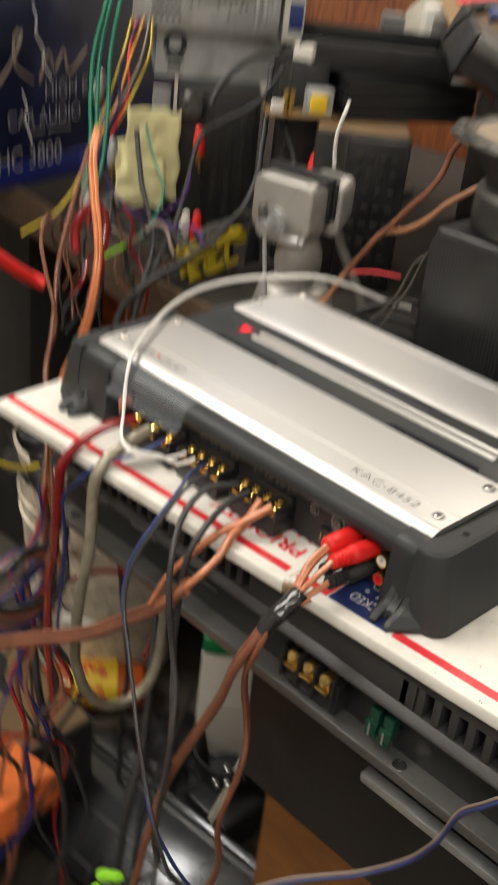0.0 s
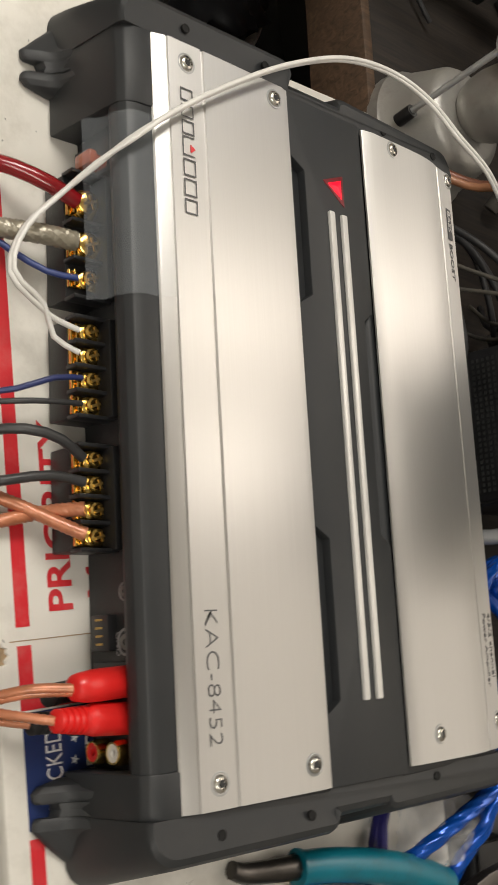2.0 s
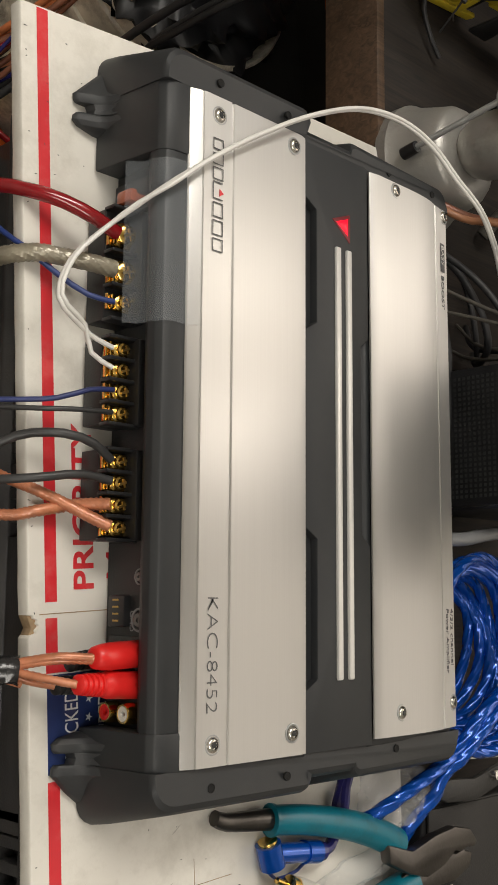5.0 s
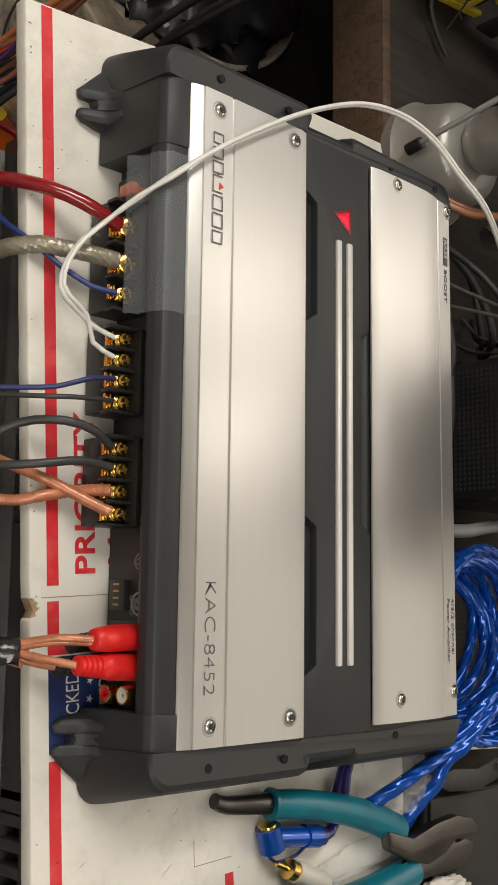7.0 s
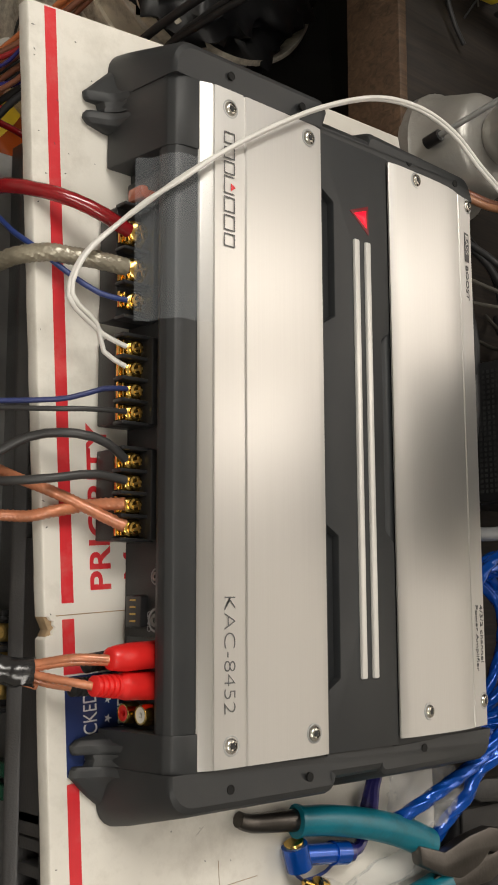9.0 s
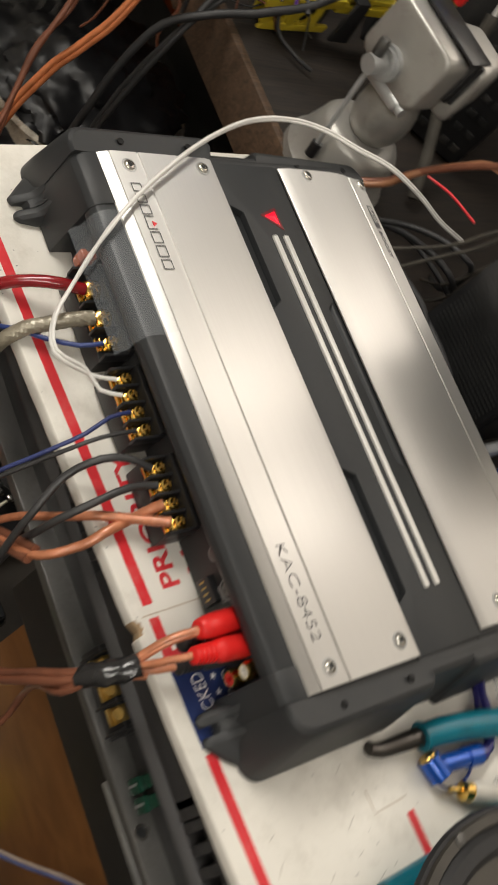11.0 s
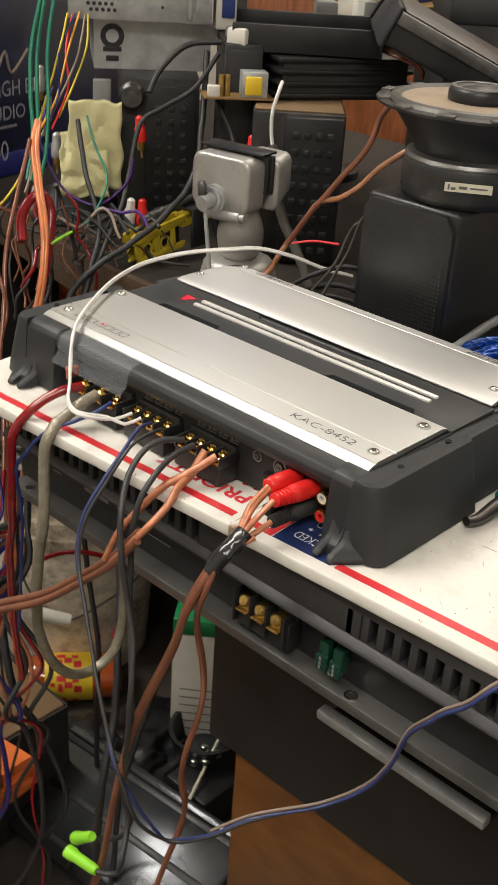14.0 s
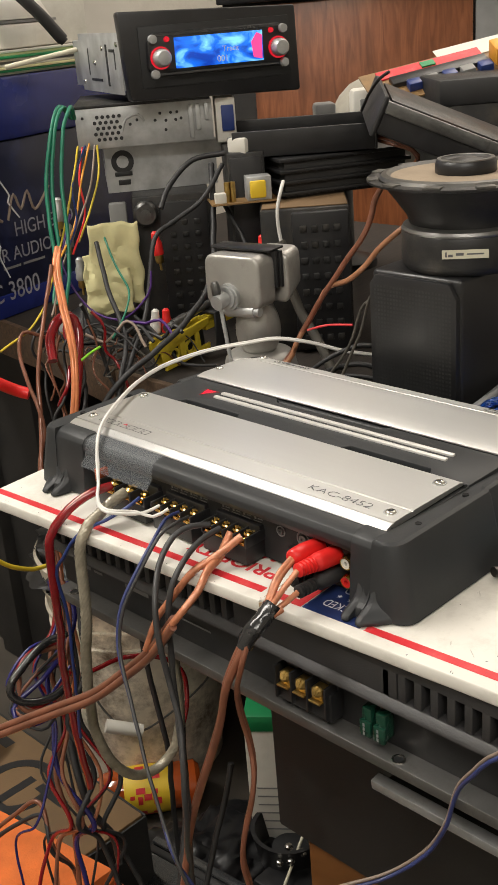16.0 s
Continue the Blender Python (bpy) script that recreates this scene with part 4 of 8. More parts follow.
# ---- bench behind ----
bench = empty("workbench", (0.6, 0.4, FLOOR_Z), "grimy wooden workbench covered with electronics and cables", "workbench")
BU = Matrix.Translation((-0.6, -0.4, -FLOOR_Z))
part("bench_top", moved(loft([([(0.205, -0.60), (0.95, -0.60), (0.95, 0.95), (0.290, 0.95), (0.245, 0.56), (0.212, 0.39)], -0.055), ([(0.205, -0.60), (0.95, -0.60), (0.95, 0.95), (0.290, 0.95), (0.245, 0.56), (0.212, 0.39)], -0.010)], 0.003), BU), BENCH_WOOD, bench, "worn brown bench top")
# Same bench wood in a lighter brown, as strips along the front edge.
EDGE_WOOD = wood_mat("lighter_edge_wood", (0.050, 0.030, 0.018), (0.130, 0.078, 0.045), 18, (1, 14, 10), 0.6)
for a, b in (((0.205, -0.60), (0.212, 0.388)), ((0.2122, 0.392), (0.245, 0.558)), ((0.2452, 0.562), (0.290, 0.95))):
    part("front_edge", moved(prism([(a[0] - 0.004, a[1]), (b[0] - 0.004, b[1]), (b[0] + 0.004, b[1]), (a[0] + 0.004, a[1])], -0.054, -0.0085, "z", 0.001), BU), EDGE_WOOD, bench, "lighter brown edge strip")
for x, y in ((0.34, 0.90), (0.90, 0.90), (0.90, -0.55), (0.40, -0.55)):
    part("leg", moved(box(x - 0.03, x + 0.03, y - 0.03, y + 0.03, FLOOR_Z, -0.055, 0.002), BU), BLACK_MATT, bench)
part("back_panel", moved(box(0.88, 0.90, -0.60, 0.95, FLOOR_Z + 0.02, -0.055), BU), BLACK_MATT, bench)
part("bolt_head", moved(rod((0.2185, 0.425, -0.030), (0.2140, 0.425, -0.030), 0.004), BU), STEEL, bench)

# ---- loudspeaker box with a loose driver on it ----
spk = empty("loudspeaker_box", (0.30, 0.0, -0.010), "small black loudspeaker box with a dotted metal grille", "loudspeaker")
KU = Matrix.Translation((-0.30, 0.0, 0.010))
part("enclosure", moved(box(0.2440, 0.360, -0.0230, 0.0660, -0.010, 0.1290, 0.004, 3), KU), BLACK_PL, spk)
part("grille_frame", moved(prism([(-0.0215, -0.008), (0.0645, -0.008), (0.0645, 0.118), (0.0585, 0.126), (-0.0140, 0.126), (-0.0215, 0.114)], 0.2385, 0.2445, "x", 0.0012), KU), BLACK_PL, spk)
holes = bmesh.new()
for i in range(24):
    for j in range(36):
        y, z = -0.0155 + i * 0.0032, -0.002 + j * 0.0034
        q = [holes.verts.new((0.2383, y + a, z + b)) for a, b in ((-0.0010, -0.0010), (0.0010, -0.0010), (0.0010, 0.0010), (-0.0010, 0.0010))]
        holes.faces.new(q)
RIM_GREY = mat("worn_dark_rim", (0.085, 0.082, 0.075), 0.42, 0.35, 0.25, 40, 0.2, 500, (0.20, 0.17, 0.13), 0.4, 35)
MESH_GREY = mat("grille_mesh_grey", (0.030, 0.031, 0.030), 0.5, 0.3, 0.2, 30, 0.1)
tagged(part("grille_dots", moved(holes, KU), MESH_GREY, spk, "fine dotted grille mesh", None), kind="stuff")

drv = empty("loose_speaker_driver", (0.295, 0.008, 0.1290), "loose round speaker driver with dusty paper cone on a box", "speaker driver", turn=(0, 0, 35))
drv.scale = (1.19, 1.19, 0.96)
part("magnet", lathe([(0.0405, 0.0005), (0.0425, 0.003), (0.0436, 0.008), (0.0436, 0.030), (0.0425, 0.032)], 48), BLACK_DUST, drv, "round black magnet cover")
part("magnet_plate", lathe([(0.0432, 0.0320), (0.0436, 0.0335), (0.0425, 0.0360), (0.0380, 0.0380), (0.0370, 0.0380)], 48), FLANGE, drv, "worn grey steel magnet plate")
part("basket", lathe([(0.0380, 0.038), (0.0400, 0.045), (0.0500, 0.062), (0.0560, 0.071), (0.0660, 0.0735), (0.0665, 0.0755), (0.0610, 0.0765), (0.0560, 0.0735), (0.0480, 0.062), (0.0380, 0.047), (0.030, 0.046)], 40, ring=True), BLACK_DUST, drv, "pressed steel basket")
for k in range(12):
    a = math.radians(k * 30 + 10)
    part("rim_tab", moved(box(-0.0035, 0.0035, -0.006, 0.006, 0.0745, 0.0775, 0.0006), Matrix.Rotation(a, 4, "Z") @ Matrix.Translation((0.0625, 0, 0))), RIM_GREY, drv)
part("surround", lathe([(0.0580, 0.0755), (0.0565, 0.0785), (0.0530, 0.0795), (0.0500, 0.0770)], 48, ring=True), RIM_GREY, drv)
part("cone", lathe([(0.0505, 0.0770), (0.0400, 0.0700), (0.0250, 0.0600), (0.0140, 0.0560), (0, 0.0560)], 40), PAPER_CONE, drv, "dusty brown paper cone")
part("tweeter_ring", lathe([(0.0192, 0.0876), (0.0190, 0.0886), (0.0165, 0.0886), (0.0163, 0.0880)], 32, ring=True), FLANGE, drv, "worn metal ring")
part("tweeter", lathe([(0.0120, 0.054), (0.0125, 0.072), (0.0195, 0.0755), (0.0205, 0.078), (0.0205, 0.085), (0.0190, 0.0875), (0.0165, 0.0880), (0.0125, 0.0865), (0.0060, 0.0885), (0, 0.0892)], 28), BLACK_PL, drv, "small domed tweeter")
part("maker_label", moved(prism([(-0.0150, -0.0036), (0.0150, -0.0036), (0.0150, 0.0036), (-0.0150, 0.0036)], 0, 0.0004, "z"), frame_pose((-0.0440, 0.001, 0.0200), (0, -1, 0), (0, 0, 1))), LABEL_W, drv, "pale paper label")
bars("label_print", frame_pose((-0.0444, 0.001, 0.0200), (0, -1, 0), (0, 0, 1)), PRINT_DARK, drv, [(-0.013, -0.002, 0.0012, 0.004), (-0.011, -0.002, 0.003, 0.002), (-0.006, -0.001, 0.005, 0.0022), (0.001, -0.0005, 0.011, 0.0012)])

# ---- bench vise ----
vise = empty("bench_vise", (0.248, 0.208, -0.010), "small grey cast bench vise with a swivel ball base", "vise")
VJ = Matrix(((0.160, 0.987, 0, -0.026), (-0.987, 0.160, 0, 0.004), (0, 0, 1, 0.0), (0, 0, 0, 1)))  # x to its right, y back through the jaws


def rounded_block(x0, x1, z0, z1, y0, y1, r, taper=0.0, r_edge=0.003):
    """A cast block with rounded corners seen from its front, narrowing towards its back."""
    def ring(x0, x1, z0, z1):
        return arc(x1 - r, z1 - r, r, 0, 90, 4) + arc(x0 + r, z1 - r, r, 90, 180, 4) + arc(x0 + r, z0 + r, r, 180, 270, 4) + arc(x1 - r, z0 + r, r, 270, 360, 4)
    e = r_edge
    levels = [((x0 + e, x1 - e, z0 + e, z1 - e), y0), ((x0 + 0.3 * e, x1 - 0.3 * e, z0 + 0.3 * e, z1 - 0.3 * e), y0 + 0.3 * e), ((x0, x1, z0, z1), y0 + e), ((x0 + taper, x1 - taper, z0 + taper, z1), y1)]
    bm = loft([(ring(*a), h) for a, h in levels])
    bmesh.ops.transform(bm, matrix=Matrix(((1, 0, 0, 0), (0, 0, 1, 0), (0, 1, 0, 0), (0, 0, 0, 1))), verts=bm.verts)
    bmesh.ops.recalc_face_normals(bm, faces=bm.faces)
    return bm


part("base", lathe([(0.0430, 0), (0.0430, 0.008), (0.0400, 0.012), (0.0360, 0.026), (0.0330, 0.038), (0.0300, 0.042), (0.0240, 0.044)], 40), VISE, vise)
part("swivel_ball", lathe([(0.0110, 0.041), (0.0165, 0.046), (0.0200, 0.053), (0.0215, 0.062), (0.0212, 0.070), (0.0195, 0.078), (0.0165, 0.085), (0.0150, 0.092)], 36), VISE, vise, "round cast swivel ball", 60)
part("clamp_collar", moved(merge(rod((-0.010, 0.004, 0.086), (0.022, 0.004, 0.088), 0.0056, 18), rod((-0.014, 0.004, 0.0858), (-0.010, 0.004, 0.086), 0.0038, 12), rod((0.022, 0.004, 0.088), (0.027, 0.004, 0.0882), 0.0044, 12)), VJ), GALV, vise, "bright clamp bolt barrel")
part("front_jaw", moved(rounded_block(-0.031, 0.031, 0.090, 0.139, 0.0, 0.024, 0.009), VJ), VISE, vise, "cast front jaw block", 50)
part("rear_jaw", moved(rounded_block(-0.016, 0.040, 0.090, 0.137, 0.033, 0.066, 0.008, 0.008), VJ), VISE, vise, "cast rear jaw block", 50)
part("jaw_slide", moved(rounded_block(-0.013, 0.013, 0.088, 0.112, 0.018, 0.042, 0.003), VJ), DARK_STEEL, vise, "dark steel slide between the jaws")
part("jaw_insert", moved(box(-0.033, 0.034, 0.024, 0.029, 0.106, 0.1405, 0.001), VJ), BLACK_PL, vise, "black jaw insert")
part("jaw_insert", moved(box(-0.030, 0.036, 0.029, 0.033, 0.106, 0.1400, 0.001), VJ), BLACK_PL, vise, "black jaw insert")
part("jaw_cover", moved(box(-0.034, 0.034, 0.015, 0.038, 0.1408, 0.1432, 0.001), VJ), BLACK_PL, vise, "thin black cover strip")
part("screw_boss", moved(merge(rod((-0.004, 0.001, 0.101), (-0.004, -0.004, 0.101), 0.0125, 24), rod((-0.004, -0.004, 0.101), (-0.004, -0.007, 0.101), 0.0105, 24), rod((-0.004, -0.007, 0.101), (-0.005, -0.019, 0.099), 0.0070, 20)), VJ), GALV, vise, "turned screw boss")
part("handle_knob", moved(lathe([(0.0030, 0), (0.0042, 0.002), (0.0042, 0.011), (0.0030, 0.014), (0, 0.0145)], 14, toward((-0.007, -0.014, 0.104), (-0.010, -0.014, 0.122))), VJ), DARK_STEEL, vise, "dark handle end")
part("handle_rod", moved(rod((-0.005, -0.014, 0.098), (0.006, -0.016, 0.030), 0.0019), VJ), GALV, vise)
part("handle_tip", moved(rod((0.0058, -0.016, 0.032), (0.0075, -0.016, 0.021), 0.0040), VJ), BLACK_PL, vise)


# ---- things on the bench, from the blue box to the right ----
def local(origin, right, name, label, category, group=""):
    """A thing whose x runs along right, y away from it and z up, standing at origin."""
    x = Vector((right[0], right[1], 0)).normalized()
    ob = empty(name, origin, label, category, group)
    ob.matrix_world = Matrix.Translation(origin) @ Matrix(((x.x, -x.y, 0), (x.y, x.x, 0), (0, 0, 1))).to_4x4()
    return ob


def front(x, z, y=0.0):
    """A plane on a thing's front: x to the right, y up."""
    return frame_pose((x, y, z), (1, 0, 0), (0, 0, 1))


batt = local((0.258, 0.682, -0.010), (0.975, 0.20), "battery_carton", "glossy blue and navy printed carton on the bench", "carton")
part("carton_body", box(-0.16, 0.300, 0.0, 0.17, 0.0005, 0.215, 0.003), NAVY_BOX, batt, "navy printed carton body")
part("carton_lid", box(-0.163, 0.303, -0.004, 0.173, 0.215, 0.290, 0.005), BLUE_BOX, batt, "shiny blue lid")
part("carton_band", box(-0.161, 0.301, -0.002, 0.16, 0.0008, 0.030, 0.002), BLUE_BOX, batt, "blue bottom band")
lettering("carton_lettering", "HIGH END", 0.026, front(0.048, 0.098, -0.0006), CARTON_INK, batt, stretch=0.9)
lettering("carton_lettering", "CAR AUDIO", 0.024, front(-0.012, 0.070, -0.0006), CARTON_INK, batt, stretch=0.95)
lettering("carton_lettering", "HC 3800", 0.034, front(-0.030, 0.022, -0.0026), CARTON_INK, batt, stretch=0.85)
bars("carton_print", front(0, 0, -0.0004), PRINT_GREY, batt, [(0.02, 0.060, 0.03, 0.003), (0.055, 0.060, 0.04, 0.003)])
part("carton_swirl", merge(*[sweep([(x, -0.0004, z) for x, z in pts], 0.0019, 6) for pts in (((-0.03, 0.115), (0.0, 0.15), (0.012, 0.175), (0.0, 0.17), (0.002, 0.14), (0.03, 0.12)),
     ((0.04, 0.12), (0.055, 0.15), (0.065, 0.13), (0.08, 0.15), (0.09, 0.125), (0.12, 0.15)))]), BEIGE_CABLE, batt, "pale script mark drawn as strokes")
part("lightning_print", merge(sweep([(0.028, -0.0008, 0.205), (0.036, -0.0008, 0.185), (0.032, -0.0008, 0.176), (0.048, -0.0008, 0.150), (0.044, -0.0008, 0.142), (0.060, -0.0008, 0.12)], 0.0011, 5),
     sweep([(0.012, -0.0008, 0.11), (0.020, -0.0008, 0.09), (0.016, -0.0008, 0.08), (0.028, -0.0008, 0.05)], 0.0010, 5)), PRINT_WHITE, batt)

def loose_box(name, at, right, size, material, label, category, r=0.003, tilt=0.0):
    ob = link(name, box(-size[0] / 2, size[0] / 2, -size[1] / 2, size[1] / 2, 0, size[2], r), material, None, label, 35)
    x = Vector((right[0], right[1], 0)).normalized()
    ob.matrix_world = Matrix.Translation(at) @ Matrix(((x.x, -x.y, 0), (x.y, x.x, 0), (0, 0, 1))).to_4x4() @ pose(0, 0, 0, 0, tilt, 0)
    return tagged(ob, label, category)


for k in range(9):
    col = (LABEL_W, GREEN_PL, NOTE, WHITE_PL, PRINT_GREY)[k % 5]
    ob = loose_box("paper_sheet", (0.335 + 0.006 * math.sin(k * 2.3), 0.755 + 0.005 * math.cos(k * 1.7), 0.2803 + k * 0.0031), (0.97 + 0.05 * math.sin(k), 0.2), (0.30, 0.12, 0.003), col, "loose paper sleeve in a stack on the blue carton", "paper", 0.0006)
    ob["group"] = "papers on the carton"
adap = local((0.392, 0.770, 0.3085), (0.9, 0.3), "white_adapter", "off-white plastic power adapter housing", "adapter")
part("lower_shell", box(-0.075, 0.050, -0.045, 0.045, 0.0, 0.030, 0.006), WHITE_PL, adap)
part("shell_seam", box(-0.073, 0.048, -0.043, 0.043, 0.030, 0.033), GREY_PL, adap)
part("upper_shell", loft([([(-0.070, -0.042), (0.044, -0.042), (0.044, 0.042), (-0.070, 0.042)], 0.033), ([(-0.060, -0.034), (0.030, -0.034), (0.030, 0.034), (-0.060, 0.034)], 0.058)], 0.004), WHITE_PL, adap)
part("cap", loft([([(-0.055, -0.030), (0.012, -0.030), (0.012, 0.030), (-0.055, 0.030)], 0.058), ([(-0.048, -0.024), (0.004, -0.024), (0.004, 0.024), (-0.048, 0.024)], 0.098)], 0.004), BEIGE_PL, adap)
loose_box("white_carton", (0.44, 0.80, 0.3085), (0.9, -0.1), (0.13, 0.10, 0.075), WHITE_PL, "plain off-white cardboard carton", "carton")
cable("flat_black_cable", [(0.30, 0.72, 0.40), (0.345, 0.70, 0.385), (0.38, 0.685, 0.350), (0.41, 0.68, 0.315)], 0.008, RUBBER, "thick black rubber cable drooping over the carton")
cable("flat_black_cable", [(0.33, 0.74, 0.41), (0.37, 0.71, 0.38), (0.40, 0.70, 0.34), (0.42, 0.69, 0.3115)], 0.006, RUBBER, "thick black rubber cable drooping over the carton")
link("cream_stick", rod((0.318, 0.676, 0.290), (0.40, 0.640, 0.303), 0.0030), LABEL_W, None, "thin cream plastic stick on the carton", 40)
tagged(bpy.data.objects["cream_stick"], "thin cream plastic stick on the carton", "stick")



def lidded_box(at, right, size, label):
    """A black lidded box."""
    ob = local(at, right, "black_lidded_box", label, "storage box", "black boxes")
    part("tub", box(-size[0] / 2, size[0] / 2, -size[1] / 2, size[1] / 2, 0.0005, size[2] * 0.86, 0.004), BLACK_MATT, ob)
    part("lid", box(-size[0] / 2 - 0.003, size[0] / 2 + 0.003, -size[1] / 2 - 0.003, size[1] / 2 + 0.003, size[2] * 0.86, size[2], 0.004), BLACK_MATT, ob)
    return ob


# tower of car stereos
tower = local((0.322, 0.470, -0.010), (0.76, -0.65), "black_equipment_tower", "upright black stereo chassis with vents", "stereo chassis")
part("case", box(0.0, 0.088, 0.0, 0.16, 0.0005, 0.158, 0.002), BLACK_DUST, tower)
part("face", box(0.030, 0.084, -0.004, 0.001, 0.006, 0.150, 0.001), BLACK_PL, tower)
for i in range(3):
    for j in range(9):
        part("button", box(0.040 + i * 0.014, 0.047 + i * 0.014, -0.0065, -0.0035, 0.012 + j * 0.014, 0.018 + j * 0.014, 0.0008), BLACK_DUST, tower)
part("knob", moved(lathe([(0.014, 0), (0.014, 0.010), (0.011, 0.014), (0.006, 0.014), (0.006, 0.020), (0, 0.020)], 20), pose(0.015, -0.001, 0.140, 90, 0, 0)), DARK_STEEL, tower)

low = local((0.330, 0.520, 0.1485), (0.80, -0.60), "grey_stereo_chassis", "grey metal stereo chassis with a round cutout", "stereo chassis")
part("case", box(0.0, 0.128, 0.0, 0.15, 0.0, 0.052, 0.001), GALV, low)
part("side_plate", prism([(0.0, 0.0), (0.128, 0.0), (0.128, 0.030), (0.150, 0.052), (0.0, 0.052)], -0.0015, 0.0, "y"), GALV, low)
part("cutout", moved(lathe([(0.013, 0), (0.013, 0.0008), (0.007, 0.0008), (0.007, 0)], 24, ring=True), front(0.020, 0.034, -0.0016)), CHAR_DEEP, low)
part("cutout_bar", box(0.010, 0.030, -0.0028, -0.0015, 0.018, 0.023, 0.0006), CHAR_DEEP, low)
part("cutout_bar", box(0.013, 0.027, -0.0028, -0.0015, 0.008, 0.014, 0.0006), CHAR_DEEP, low)

mid = local((0.296, 0.520, 0.2010), (0.765, -0.645), "silver_stereo_chassis", "silver metal stereo chassis with ventilation holes", "stereo chassis")
part("case", box(0.0, 0.152, 0.0, 0.16, 0.0, 0.044, 0.0008), GALV, mid)
part("lid", box(-0.001, 0.150, -0.001, 0.161, 0.044, 0.0475, 0.0008), BLACK_DUST, mid)
for i in range(5):
    for j in range(5):
        part("vent_hole", moved(lathe([(0.0021, 0), (0.0021, 0.0006)], 10), front(0.024 + i * 0.0062 - (j % 2) * 0.003, 0.010 + j * 0.006, -0.0001)), CHAR_DEEP, mid)
for x, z in ((0.008, 0.034), (0.060, 0.024), (0.068, 0.028), (0.094, 0.033), (0.088, 0.026), (0.100, 0.025), (0.099, 0.015), (0.106, 0.033), (0.113, 0.033), (0.111, 0.025), (0.117, 0.026)):
    part("screw_hole", moved(lathe([(0.0017, 0), (0.0017, 0.0006)], 10), front(x, z, -0.0001)), CHAR_DEEP, mid)
part("pressed_rib", sweep([(0.050, -0.0005, 0.016), (0.056, -0.0005, 0.030), (0.070, -0.0005, 0.034), (0.076, -0.0005, 0.026)], 0.0012, 6), GALV, mid)
for x in (0.128, 0.136, 0.146):
    part("latch", box(x - 0.0025, x + 0.0025, -0.004, 0.001, 0.004 + (x - 0.128), 0.040, 0.0008), GALV, mid)
part("connector_shell", box(0.156, 0.178, 0.0, 0.04, -0.004, 0.044, 0.001), WHITE_PL, mid, "off-white plastic connector shell")
part("connector_window", box(0.162, 0.176, -0.003, 0.0, 0.008, 0.036, 0.001), BLUE_CABLE, mid)

radio = local((0.324, 0.449, 0.2490), (0.92, -0.38), "car_radio", "black framed car radio with a lit blue display", "car radio")
part("chassis", box(-0.002, 0.184, 0.010, 0.225, 0.012, 0.064, 0.001), GALV, radio, "grey metal chassis")
part("side_flange", box(-0.0035, -0.0018, 0.020, 0.190, 0.008, 0.072, 0.0004), GALV, radio)
for y0, y1, z0, z1 in ((0.040, 0.062, 0.052, 0.055), (0.040, 0.043, 0.034, 0.055), (0.070, 0.076, 0.016, 0.060), (0.100, 0.145, 0.020, 0.023), (0.150, 0.153, 0.026, 0.056)):
    part("chassis_slot", box(-0.0040, -0.0032, y0, y1, z0, z1), CHAR_DEEP, radio)
for y, z in ((0.030, 0.060), (0.090, 0.056), (0.125, 0.040), (0.180, 0.018)):
    part("chassis_screw", moved(lathe([(0.0030, 0), (0.0026, 0.0014), (0, 0.0016)], 12), pose(-0.0035, y, z, 0, -90, 0)), STEEL, radio)
part("faceplate", prism([(-0.004, 0.002), (0.196, -0.004), (0.194, 0.086), (-0.010, 0.092)], -0.006, 0.010, "y", 0.003), BLACK_PL, radio, "wide black mounting frame")
part("recess", box(0.010, 0.184, -0.0075, -0.005, 0.014, 0.076, 0.001), CHAR_DEEP, radio)
part("control_panel", prism([(0.022, 0.025), (0.172, 0.025), (0.176, 0.034), (0.177, 0.060), (0.170, 0.069), (0.024, 0.069), (0.017, 0.060), (0.016, 0.034)], -0.016, -0.006, "y", 0.003), BLACK_PL, radio, "black control panel")
part("silver_rim", prism([(0.026, 0.0265), (0.168, 0.0265), (0.171, 0.0285), (0.023, 0.0285)], -0.0166, -0.0158, "y"), SILVER_TRIM, radio, "thin silver rim")
part("silver_rim", prism([(0.026, 0.0655), (0.168, 0.0655), (0.166, 0.0675), (0.028, 0.0675)], -0.0166, -0.0158, "y"), SILVER_TRIM, radio, "thin silver rim")
part("display", box(0.046, 0.148, -0.0172, -0.0160, 0.032, 0.063, 0.0006), SCREEN, radio, "lit blue moving-picture display")
part("display_glow", moved(merge(prism([(0.136, 0.036), (0.146, 0.034), (0.147, 0.058), (0.141, 0.061), (0.134, 0.052)], 0, 0.0003, "z")), front(0, 0, -0.0173)), SCREEN_PINK, radio)
lettering("display_text", "Track", 0.008, front(0.100, 0.045, -0.0178), PRINT_WHITE, radio)
lettering("display_text", "001", 0.009, front(0.093, 0.035, -0.0178), PRINT_WHITE, radio)
